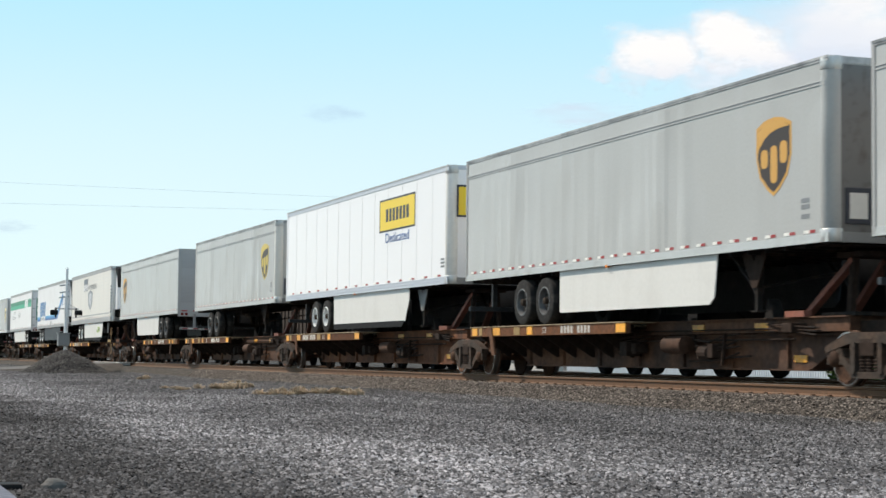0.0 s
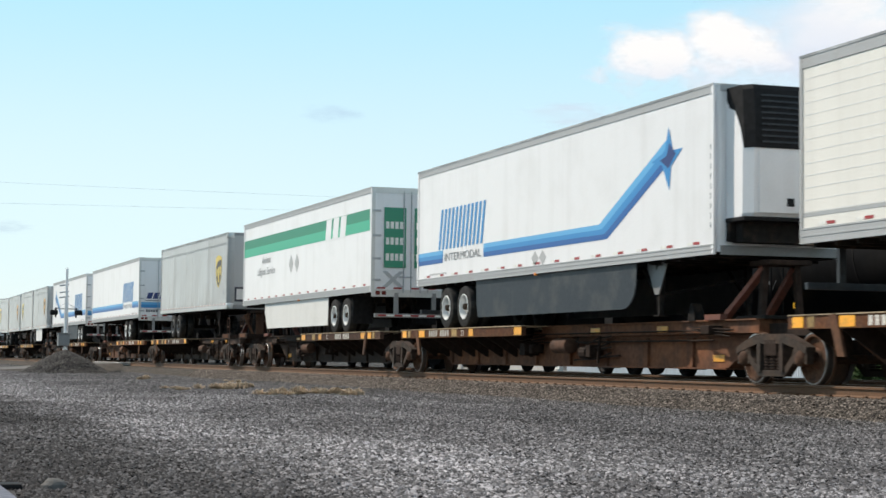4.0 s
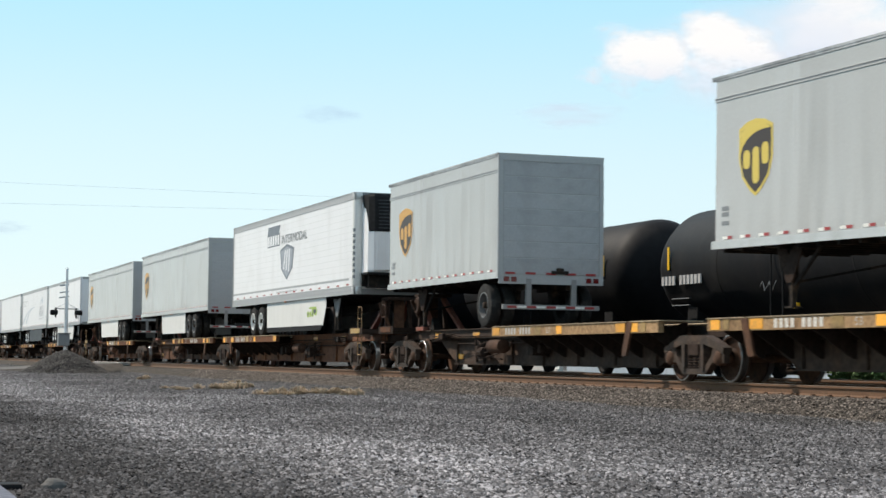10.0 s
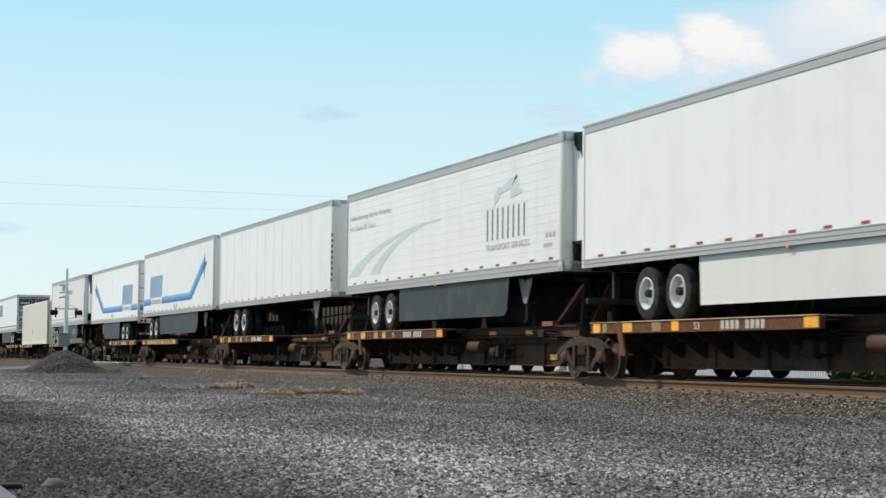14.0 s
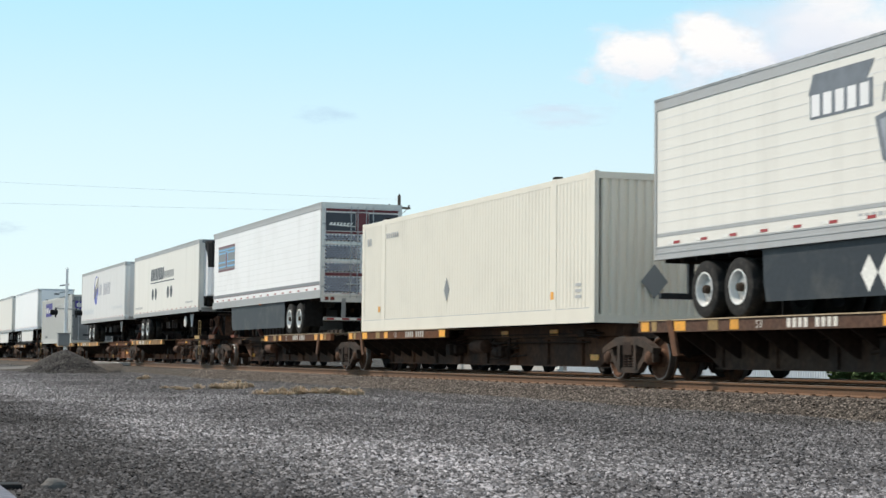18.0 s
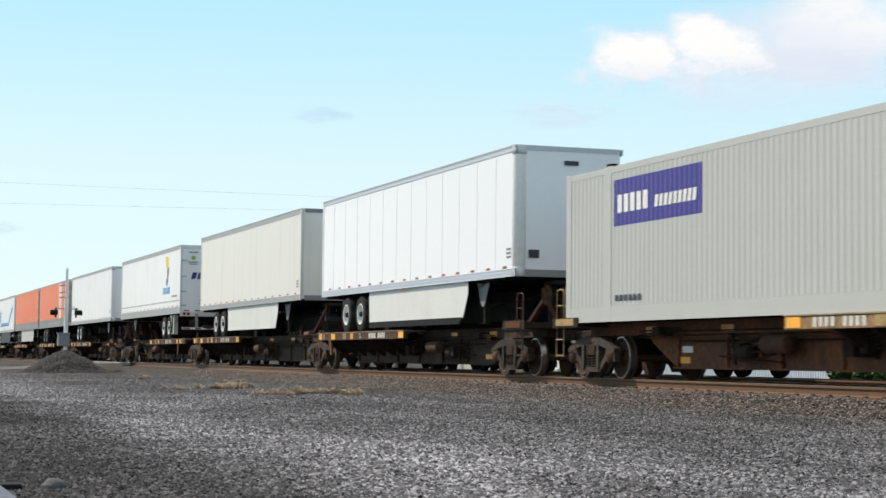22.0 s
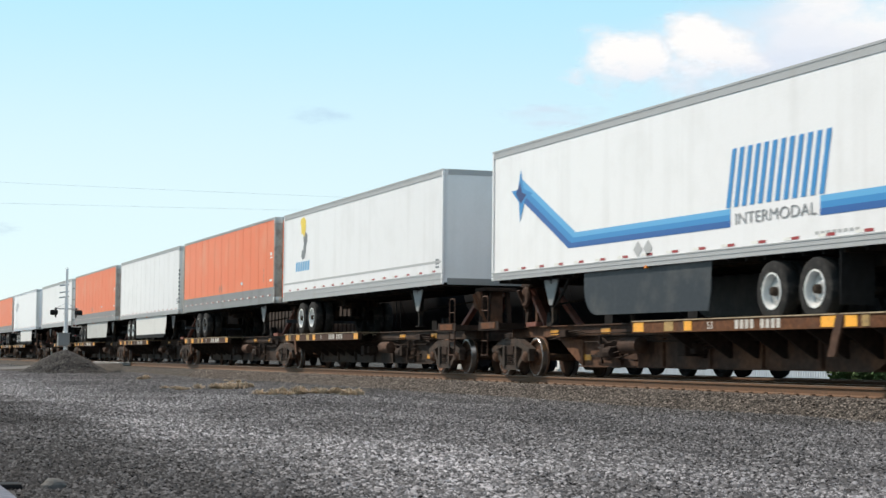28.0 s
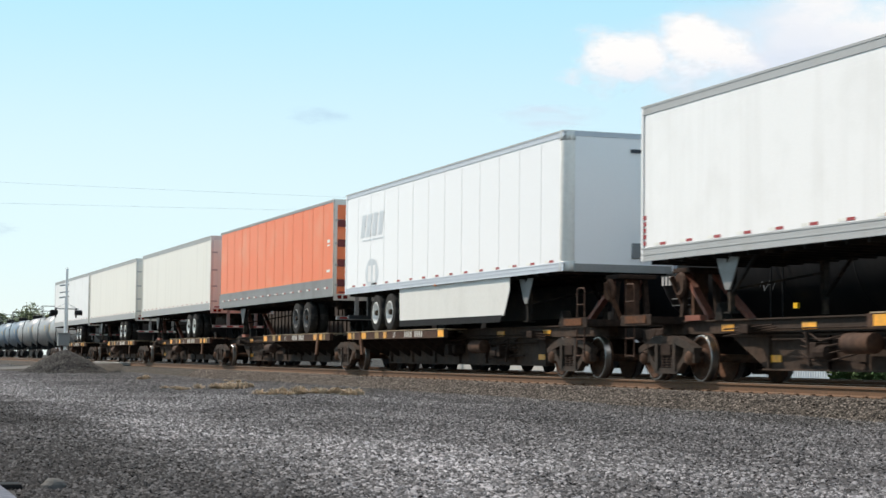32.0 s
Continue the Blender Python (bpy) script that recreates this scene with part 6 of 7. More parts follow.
end_quad("banner_script", 16.15, [((0.22, 4.46), (1.06, 4.42), (1.06, 4.45), (0.22, 4.49))] + bars(0.24, 1.0, 4.47, 4.55, 7, 0.03, 0.35) + [((1.58, 4.42), (2.4, 4.38), (2.4, 4.41), (1.58, 4.45))] + bars(1.6, 2.38, 4.44, 4.52, 9, 0.03, 0.35), "lettering", t, 4)
for z0, z1 in ((3.86, 3.95), (3.30, 3.40), (2.26, 2.34)):
    part("door_strap", mesh_of(("door_strap", z0), lambda bm: box(bm, 16.18, 16.2, -HALF + 0.1, HALF - 0.1, z0, z1, 0.006), "alu"), t, label="bright door cross strap")
put(-474.35, t)

t, X = trailer("cream refrigerated trailer with dark slanted bars and ovals", 16.15, "R", "cream", "smooth", "", 2.6, 1.3, unit=2, top_rail="mid_grey")
rects("name_bars", bars(4.7, 8.1, 3.85, 4.4, 8, 0.12, 0.25), "ink", t, 2, "dark slanted bars")
rects("name_bars", bars(8.1, 10.6, 3.88, 4.2, 10, 0.0, 0.4), "mid_grey", t, 2)
rects("underline", [rect(4.7, 10.7, 3.72, 3.77)], "ink", t, 2)
for u in (5.3, 6.1, 9.2, 10.0):
    flat("oval", ellipse(u, 3.22, 0.27, 0.27), "ink", t, 0, 2, "dark round mark")
rects("small_print", bars(0.5, 2.6, 2.6, 2.7, 12) + bars(13.4, 15.0, 2.6, 2.68, 6), "pale_grey", t, 1)
put(-493.4, t)

t, X = trailer("pale grey plate-sided van with a blue globe emblem", 16.3, "R", "dull_white", "plate", "", 3.7, 1.4, top=5.17)
flat("globe", ellipse(5.95, 4.02, 0.82, 0.82), "globe_blue", t, 0, 1, "blue globe emblem with pale land and a dark road")
for pts in ([(5.45, 4.2), (5.5, 4.5), (5.75, 4.7), (6.2, 4.78), (6.45, 4.6), (6.55, 4.3), (6.3, 4.15), (6.2, 3.95), (6.0, 4.1), (5.85, 4.25), (5.6, 4.05)], [(6.2, 3.75), (6.45, 3.8), (6.55, 3.55), (6.4, 3.3), (6.3, 3.35), (6.32, 3.55)]):
    flat("globe_land", pts, "lettering", t, 0, 2, "pale land shape")
def road_band(z, w, k=10):
    """A band that climbs in a curve across the globe."""
    return [(5.14 + 1.62 * i / k, z + 0.72 * (i / k) ** 1.25) for i in range(k + 1)] + [(5.14 + 1.62 * i / k, z + w + 0.72 * (i / k) ** 1.25) for i in range(k, -1, -1)]
for z in (3.52, 3.86):
    flat("road_band", road_band(z, 0.2), "ink", t, 0, 3, "black road band")
    flat("road_line", road_band(z + 0.085, 0.03), "lemon", t, 0, 4, "yellow road line")
for k, u in enumerate((7.05, 7.6, 8.75, 9.25, 9.75, 10.25, 10.75)):
    flat("letter_bar", rect(u, u + 0.07, 3.72, 4.32), "blue_grey", t, 0, 1, "grey upright bar")
    flat("letter_bar", rect(u + 0.27, u + 0.36, 3.72, 4.32), "blue_grey", t, 0, 1, "grey upright bar")
    flat("letter_foot", rect(u - 0.06, u + 0.14, 3.70, 3.73), "blue_grey", t, 0, 1)
rects("small_print", bars(0.8, 5.2, 2.72, 2.98, 17, 0.0, 0.45), "faint", t, 1)
words("Trucking   Warehousing", 11.8, 2.84, 0.18, "faint", t, 3.8)
end_quad("globe", 16.3, [[(1.9 + 0.3 * p[0], 4.3 + 0.45 * p[1]) for p in ellipse(0, 0, 1, 1, 16)]], "navy", t, 2)
end_quad("name_bars", 16.3, bars(1.6, 2.4, 3.65, 3.8, 5), "mid_grey", t, 2)
put(-512.6, t)

t = container("grey corrugated container with a purple sign", "box_grey", doors=True)
folded_sign(t, 2.3, 6.0, 2.95, 3.85, "purple", "purple sign with white bars")
rects("sign_bars", bars(2.5, 3.9, 3.2, 3.55, 5) + bars(4.1, 5.8, 3.2, 3.42, 9, 0.05), "lettering", t, 2)
rects("number_bars", bars(2.4, 3.6, 1.5, 1.62, 6) + bars(12.6, 13.6, 1.5, 1.6, 5), "ink", t, 1)
rects("round_mark", [ellipse(12.2, 3.3, 0.18, 0.2, 14), ellipse(12.7, 3.3, 0.18, 0.2, 14)], "pale_grey", t, 1)
for y0, y1 in ((0.2, 1.26), (1.33, 2.39)):
    end_quad("sign_panel", 16.15, [rect(y0, y1, 3.2, 3.75)], "purple", t, -8, "purple sign across the doors")
end_quad("sign_bars", 16.15, bars(0.3, 1.0, 3.36, 3.58, 5, 0.0, 0.25), "lettering", t, -7)
put(-533.3, t)

t, X = trailer("clean white plate-sided van with a deep side skirt", 16.15, "R", "clean_white", "plate", "white black", 2.6, 1.45, top_rail="pale_rail", low_paint="pale_rail")
plain_number(t, 16.15, "R")
end_quad("lamp_strip", 16.15, [rect(1.15, 1.5, 4.72, 4.82)], "ink", t, 2)
end_quad("small_sign", 16.15, [rect(0.3, 0.55, 2.62, 2.8)], "ink", t, 2)
put(-552.3, t)
t, X = trailer("dull cream van with a side skirt and dark roof edge", 16.15, "R", "cream", "smooth", "white", 3.0, top_rail="mid_grey", post="cream")
plain_number(t, 16.15, "R")
put(-571.1, t)


def figure_print(t, u, L):
    flat("figure_top", [(u - 0.38, 4.70), (u - 0.28, 4.82), (u + 0.02, 4.86), (u + 0.30, 4.76), (u + 0.34, 4.50), (u + 0.24, 4.32), (u + 0.12, 4.20), (u - 0.02, 4.30), (u - 0.26, 4.34), (u - 0.28, 4.60)], "lemon", t, 0, 2, "yellow and grey abstract figure")
    flat("figure_base", [(u + 0.02, 4.26), (u + 0.14, 4.20), (u + 0.32, 4.36), (u + 0.52, 4.26), (u + 0.52, 4.04), (u + 0.38, 3.92), (u + 0.34, 3.72), (u + 0.2, 3.52), (u - 0.06, 3.48), (u - 0.2, 3.60), (u - 0.16, 3.78), (u + 0.04, 3.82), (u + 0.08, 4.00)], "mid_grey", t, 0, 2)
    rects("name_bars", bars(u - 0.9, u + 0.85, 3.13, 3.43, 6, 0.06, 0.3), "sky_blue", t, 2, "blue slanted bars")
    rects("line", [rect(0.1, L - 0.1, 2.74, 2.80)], "pale_grey", t, 1)


t, X = trailer("white van with a small yellow and grey figure, bolted doors", 16.15, "L", "white", "smooth", "", 2.65, 1.3, flap=True, low=0.3)
figure_print(t, 12.88, 16.15)
part("tool_box", mesh_of("tool_box", lambda bm: box(bm, 13.6, 14.5, -1.24, -1.05, 1.32, 2.16, 0.02), "skirt_grey"), t, label="pale grey box behind the wheels")
rects("small_print", bars(14.2, 15.5, 2.95, 3.03, 10), "mid_grey", t, 1)
end_quad("name_bars", 16.15, bars(0.45, 2.0, 3.7, 3.98, 6, 0.08, 0.28), "navy", t, 3, "blue slanted bars on the doors")
end_quad("round_badge", 16.15, [[(0.55 + 0.10 * p[0], 4.62 + 0.09 * p[1]) for p in ellipse(0, 0, 1, 1, 18)]], "lime", t, 2)
end_quad("badge_print", 16.15, [rect(0.35, 0.75, 4.83, 4.88)] + bars(0.33, 0.78, 4.40, 4.46, 6) + bars(0.38, 0.72, 4.32, 4.36, 6), "mid_grey", t, 2)
words_me = text_mesh("Transportation", "mid_grey", 0.14)
end_quad("placard", 16.15, [rect(2.05, 2.45, 2.78, 3.08)], "ink", t, 3)
end_quad("placard_patch", 16.15, [rect(2.12, 2.4, 2.82, 2.95)], "amber", t, 4)
end_quad("number_bars", 16.15, bars(0.85, 1.2, 2.75, 2.84, 5), "ink", t, 2)
w = part("lettering", words_me, t, (16.15 + 0.045, -HALF + 1.25, 3.42))
w.rotation_euler = (0, 0, radians(90))
put(-591.7, t)

t, X = trailer("pale grey plate-sided van with seamed panels", 16.3, "R", "white", "plate", "", 3.0, post="white")
plain_number(t, 16.3, "R")
put(-611.4, t)


def orange(s, nose, note, skirt="", ax=3.2, stripe=False, L=16.3):
    t, X = trailer("orange panelled van with a grey lower band" + note, L, nose, "orange", "ribbed", skirt, ax, 1.35, band=0.55, rim="rim_dark", top_rail="rail_grey", low_paint="lower_grey", post="worn_corner")
    if not stripe and nose == "R":
        for u in (7.3, 7.68):
            flat("ghost_mark", [(u, 2.80), (u + 0.14, 2.97), (u, 3.14), (u - 0.14, 2.97)], "faded_orange", t, 0, 2, "ghost of a removed diamond placard")
        flat("small_label", rect(11.0, 11.36, 2.98, 3.09), "faint", t, 0, 2, "small pale label")
        for z in (3.0, 3.16, 3.34):
            flat("scuff", [(L - 1.75, z), (L - 1.68, z - 0.04), (L - 1.6, z + 0.05), (L - 1.66, z + 0.12)], "faded_orange", t, 0, 2)
    if stripe:
        flat("pale_panel", rect(11.2, 12.5, BOT + 0.55, TOP - 0.1), "skirt_white", t, 0, 6, "white replacement panel")
    rects("small_print", [rect(L - 0.75, L - 0.45, 3.75, 3.8), rect(L - 0.75, L - 0.45, 3.85, 3.95), rect(L - 0.8, L - 0.4, 2.95, 3.03)], "lettering", t, 2)
    if nose == "L":
        end_quad("dark_bands", L, [rect(0.1, 2.49, z, z + 0.22) for z in (2.5, 3.1, 3.7, 4.3)], "maroon", t, 2)
    put(s, t)
    return t


orange(-629.2, "R", ", one white panel", stripe=True)
orange(-646.3, "R", ", side skirt", "white", 2.3)
t, X = trailer("white refrigerated trailer with a blue stripe and dark skirt", 16.15, "R", "white", "smooth", "dark", 2.9)
stripe_print(t, 16.15, "R", "INTERMODAL")
put(-663.75, t)
t, X = trailer("white refrigerated trailer with a blue stripe and silver doors", 16.15, "L", "white", "smooth", "dark", 2.2, 1.32, flap=True, reach=5.1, tail=2.1)
stripe_print(t, 16.15, "L", "INTERMODAL")
put(-681.8, t, 0.06, 0.22)
t, X = trailer("white van with a small yellow and grey figure", 16.15, "R", "white", "smooth", "", 2.3, 1.3, post="white", top=5.07, low=0.3)
figure_print(t, 2.5, 16.15)
end_quad("name_bars", 16.15, bars(1.8, 2.35, 4.45, 4.58, 5), "navy", t, 2)
plain_number(t, 16.15, "R")
put(-701.4, t)
orange(-718.9, "R", "", ax=3.1)
t, X = trailer("white plate-sided van with a grey edge and a side skirt", 16.15, "R", "white", "plate", "white black", 2.7)
upright_number(t, 16.15)
plain_number(t, 16.15, "R")
put(-736.15, t)
orange(-754.1, "R", ", pale side skirt", "white", 3.1)
t, X = trailer("white smooth-sided van with closed rear doors", 16.15, "L", "white", "smooth", "", 2.95, 1.2, top=5.11, low=0.26)
rects("small_print", bars(12.2, 13.4, 2.95, 3.05, 8), "pale_grey", t, 1)
rects("maker_mark", [((0.25, 4.95), (0.8, 4.95), (0.95, 5.05), (0.4, 5.05))], "ink", t, 3)
rects("small_print", [rect(0.06, 0.2, 2.5 + 0.12 * k, 2.58 + 0.12 * k) for k in range(5)], "red", t, 2)
put(-771.9, t)
t, X = trailer("white plate-sided van with grey slanted bars, round badge", 16.3, "R", "clean_white", "plate", "white black", 3.0, top_rail="pale_rail", low_paint="pale_rail")
rects("name_bars", bars(1.5, 3.7, 3.78, 4.42, 4, 0.2, 0.28), "faint", t, 2, "grey slanted bars")
rects("underline", [rect(1.7, 3.8, 3.66, 3.7)], "faint", t, 2)
flat("badge", ellipse(2.65, 2.72, 0.62, 0.42), "faint", t, 0, 2, "round grey badge")
rects("emblem_bars", [rect(2.3, 2.6, 2.5, 2.95), rect(2.75, 3.0, 2.5, 2.95)], "white", t, 3)
end_quad("lamp_strip", 16.3, [rect(1.5, 1.75, 4.72, 4.8), rect(1.9, 2.15, 4.72, 4.8)], "ink", t, 2)
end_quad("label", 16.3, [rect(1.75, 2.15, 2.52, 2.85), rect(2.15, 2.35, 2.52, 2.6)], "maroon", t, 2)
put(-791.9, t)
orange(-809.5, "L", ", dark door bands", ax=3.2, L=16.3)
for s, note in ((-827.5, "near the tail of the train"), (-845.55, "with a faint upright scuff"), (-862.4, "last on the train")):
    t, X = trailer("plain off-white smooth-sided van, " + note, 16.2, "L", "white" if s < -860 else "cream", "smooth", "", 3.3, 1.25, top_rail="rail_grey", low=0.28)
    put(s, t)

# ---- spine cars: the joints and couplings from the head to the tail ----
JOINTS = [(-4.6, "first"), (-22.6, "joint"), (-40.0, "joint"), (-57.8, "joint"), (-75.2, "joint"), (-94.05, "coupler"), (-112.9, "joint"), (-132.8, "joint"), (-152.15, "coupler"), (-171.0, "joint"), (-191.3, "joint"), (-210.45, "coupler"), (-230.2, "joint"), (-249.7, "joint"), (-268.75, "coupler"), (-289.2, "joint"), (-308.5, "joint"), (-327.5, "coupler"), (-345.9, "joint"), (-363.4, "joint"), (-381.0, "joint"), (-398.8, "joint"), (-417.1, "coupler"), (-436.5, "joint"), (-456.0, "joint"), (-475.8, "coupler"), (-494.8, "joint"), (-515.0, "joint"), (-534.75, "coupler"), (-553.6, "joint"), (-573.3, "joint"), (-593.25, "coupler"), (-612.2, "joint"), (-629.5, "joint"), (-647.0, "joint"), (-664.8, "joint"), (-683.4, "coupler"), (-702.0, "joint"), (-719.4, "joint"), (-737.0, "joint"), (-754.8, "joint"), (-773.55, "coupler"), (-792.55, "joint"), (-810.3, "joint"), (-828.5, "joint"), (-846.0, "joint"), (-864.6, "tail")]
CAR_NOSE = "RRRRL" + "RRL" + "RLL" + "RRL" + "RLL" + "RRRRL" + "RRL" + "RRL" + "RRL" + "RRRRL" + "RRRRL" + "RLLLL"
CAR_TINT = "rrRrrRRmmrrTTTRrRrrrYmmrrYYYmmmmrrrr" + "m" * 12
for i, ((xa, ea), (xb, eb)) in enumerate(zip(JOINTS, JOINTS[1:])):
    boxed = i in (21 + 2, 27)
    car = spine_car(xb, xa, CAR_NOSE[i], "coupler" if eb == "coupler" else ("tail" if eb == "tail" else "open"), "coupler" if ea == "coupler" else ("first" if ea == "first" else "joint"), load="box" if boxed else "trailer", tint=CAR_TINT[i])
    TRAIN.append((car, xb, 0.0, 0.0))


# ---- the siding: parked tank cars and a boxcar ----
def tank_car(x0, x1, paint, lettered=False):
    L = x1 - x0
    t = thing("tank_car", {"tank": "black", "tank_grey": "blue-grey", "tank_silver": "dull silver-grey"}[paint] + " railway tank car parked on the siding", "railway car", "parked tank cars", at=(x0, SIDING_Y, 0))
    R, zc = 1.46, 2.62
    key = (round(L, 1), paint)
    part("tank_shell", mesh_of(("tank_shell", key), lambda bm: lathe(bm, [(0.75, 0.25), (0.8, 0.7), (0.95, 1.1), (1.2, 1.36), (1.5, R), (L - 1.5, R), (L - 1.2, 1.36), (L - 0.95, 1.1), (L - 0.8, 0.7), (L - 0.75, 0.25)], (0, 0, zc), "x", 40), paint, True), t, label="round tank shell with domed ends")
    for q in (0.3, 0.5, 0.7):
        part("weld_seam", mesh_of(("weld_seam", key), lambda bm: lathe(bm, [(-0.03, R), (-0.02, R + 0.008), (0.02, R + 0.008), (0.03, R)], (0, 0, zc), "x", 40), paint, True), t, (q * L, 0, 0))
    part("frame", mesh_of(("tank_frame", key), lambda bm: (box(bm, 0.3, 3.6, -0.45, 0.45, 0.85, 1.25), box(bm, L - 3.6, L - 0.3, -0.45, 0.45, 0.85, 1.25), box(bm, 0.5, 0.7, -1.4, 1.4, 0.95, 1.15), box(bm, L - 0.7, L - 0.5, -1.4, 1.4, 0.95, 1.15)), "shade_black"), t)
    for q in (2.4, L - 2.4):
        part("saddle", mesh_of("saddle", lambda bm: box(bm, -0.25, 0.25, -1.1, 1.1, 1.1, 1.75), "shade_black"), t, (q, 0, 0))
    part("dome_platform", mesh_of(("dome_platform", key), lambda bm: (lathe(bm, [(zc + R - 0.05, 0.5), (zc + R + 0.3, 0.5), (zc + R + 0.36, 0.4)], (L / 2, 0, 0), "z", 20), box(bm, L / 2 - 1.1, L / 2 + 1.1, -1.15, -0.55, zc + R - 0.14, zc + R - 0.1)), "shade_black"), t)
    def rails(bm):
        for u in (-1.1, -0.4, 0.4, 1.1):
            tube(bm, (L / 2 + u, -1.15, zc + R - 0.3), (L / 2 + u, -1.15, zc + R + 0.95), 0.02, 6)
        for z in (0.45, 0.95):
            tube(bm, (L / 2 - 1.1, -1.15, zc + R + z), (L / 2 + 1.1, -1.15, zc + R + z), 0.02, 6)
            for u in (-1.1, 1.1):
                tube(bm, (L / 2 + u, -1.15, zc + R + z), (L / 2 + u, 0.3, zc + R + z), 0.02, 6)
        for u in (-0.25, 0.25):
            tube(bm, (L / 2 + u, -1.52, 1.0), (L / 2 + u, -1.52, 3.0), 0.02, 6)
            tube(bm, (L / 2 + u, -1.52, 3.0), (L / 2 + u, -1.15, zc + R), 0.02, 6)
    part("handrail", mesh_of(("tank_rail", key), rails, "shade_black"), t, label="black platform handrail and ladder")
    for u in (1.9, L - 1.9):
        part("grab_mark", mesh_of(("grab_mark", key), lambda bm: box(bm, -0.04, 0.04, -1.50, -1.475, 2.55, 3.1), "yellow"), t, (u, 0, 0), "upright yellow reflective strip")
    if lettered:
        for i in range(11):
            if i != 4:
                part("letter_bar", mesh_of("tank_bar", lambda bm: box(bm, 0, 0.12, -1.475, -1.44, 2.38, 2.6), "pale_grey"), t, (1.5 + 0.19 * i, 0, -0.2), "white stencilled bar")
        for i in range(2):
            part("print_line", mesh_of("tank_line", lambda bm: box(bm, 0, 0.9, -1.45, -1.40, 2.12, 2.14), "mid_grey"), t, (2.0, 0, -0.28 - 0.16 * i))
        part("chalk_scrawl", mesh_of(("tank_chalk", key), lambda bm: [tube(bm, (6.3 + 0.1 * i, -1.475 + 0.02 * (i % 2), 2.0 + 0.1 * math.sin(i * 2.1)), (6.4 + 0.1 * i, -1.475, 2.0 + 0.12 * math.sin(i * 2.1 + 2)), 0.008, 5) for i in range(7)], "mid_grey"), t)
        part("placard", mesh_of(("tank_placard", key), lambda bm: box(bm, 7.4, 7.6, -1.30, -1.26, 1.5, 1.62), "yellow"), t, label="yellow placard")
    siding_trucks(t, (2.4, L - 2.4))
    return t


def siding_trucks(t, places):
    for x in places:
        k = new("truck")
        k.parent, k.location = t, (x, 0, 0)
        k.empty_display_size = 0.2
        for s in (-1, 1):
            part("side_frame", mesh_of(("parked_frame", s), lambda bm: prism(bm, [(-1.12, 0.34), (-0.72, 0.34), (-0.42, 0.16), (0.42, 0.16), (0.72, 0.34), (1.12, 0.34), (1.12, 0.56), (0.35, 0.80), (-0.35, 0.80), (-1.12, 0.56)], s * 0.95, s * 1.08), "shade_black"), k)
        for q in (-0.9, 0.9):
            for s in (-1, 1):
                part("wheel", mesh_of(("parked_wheel", s), lambda bm: lathe(bm, [(s * 0.69, 0.46), (s * 0.72, 0.46), (s * 0.725, 0.43), (s * 0.845, 0.42), (s * 0.845, 0.36), (s * 0.79, 0.33), (s * 0.78, 0.08)], (0, 0, 0.42), "y", 28), "shade_black", True), k, (q, 0, 0))


def boxcar(x0, x1):
    L = x1 - x0
    t = thing("boxcar", "weathered brown ribbed boxcar parked on the siding", "railway car", at=(x0, SIDING_Y, 0))
    part("body", mesh_of("boxcar_body", lambda bm: box(bm, 0.8, L - 0.8, -1.45, 1.45, 1.05, 4.15), "boxcar"), t)
    part("roof", mesh_of("boxcar_roof", lambda bm: prism(bm, [(-1.5, 4.15), (0, 4.35), (1.5, 4.15)], 0.75, L - 0.75, "yz"), "boxcar"), t)
    for i in range(24):
        part("side_rib", mesh_of("boxcar_rib", lambda bm: box(bm, -0.05, 0.05, -1.5, -1.45, 1.1, 4.1), "boxcar"), t, (1.1 + i * (L - 2.2) / 23, 0, 0))
    for i in range(9):
        part("end_rib", mesh_of("boxcar_end_rib", lambda bm: box(bm, L - 0.8, L - 0.74, -1.4, 1.4, 0, 0.09, 0.02), "boxcar"), t, (0, 0, 1.3 + i * 0.3))
    part("frame", mesh_of("boxcar_frame", lambda bm: box(bm, 0.3, L - 0.3, -0.4, 0.4, 0.8, 1.05), "shade_black"), t)
    siding_trucks(t, (2.4, L - 2.4))


tank_car(-40.2, -26.0, "tank", True)
tank_car(-54.4, -40.2, "tank")
tank_car(-64.6, -54.4, "tank")
boxcar(-81.0, -64.6)
for i in range(13):
    tank_car(-95.2 - 14.2 * i, -81.0 - 14.2 * i, "tank_grey" if i >= 8 else "tank_silver" if i >= 4 else "tank")

# ---- the crossing signal and the heap of gravel in front of it ----
sig = thing("crossing_signal", "grey railway crossing signal mast with two black flasher lamps", "crossing signal", at=(-89.3, 11.2, -0.3))
part("mast", mesh_of("mast", lambda bm: (lathe(bm, [(0, 0.11), (3.4, 0.10), (3.5, 0.07), (4.95, 0.065)], (0, 0, 0), "z", 14), lathe(bm, [(4.95, 0.08), (5.02, 0.03)], (0, 0, 0), "z", 14)), "mast_paint", True), sig)
part("base", mesh_of("signal_base", lambda bm: box(bm, -0.28, 0.28, -0.28, 0.28, 0, 0.25, 0.03), "concrete"), sig)
part("equipment_box", mesh_of("equipment_box", lambda bm: (box(bm, -0.3, 0.2, -0.38, 0.18, 1.1, 1.72, 0.03), box(bm, -0.35, 0.25, -0.43, 0.23, 1.7, 1.75, 0.02)), "lower_grey"), sig, label="grey steel control box")
part("cross_arm", mesh_of("cross_arm", lambda bm: (tube(bm, (0.0, -0.6, 2.95), (0.0, 0.6, 2.95), 0.03), tube(bm, (0, 0, 3.25), (0.0, -0.55, 2.95), 0.012), tube(bm, (0, 0, 3.25), (0.0, 0.55, 2.95), 0.012)), "galv"), sig)
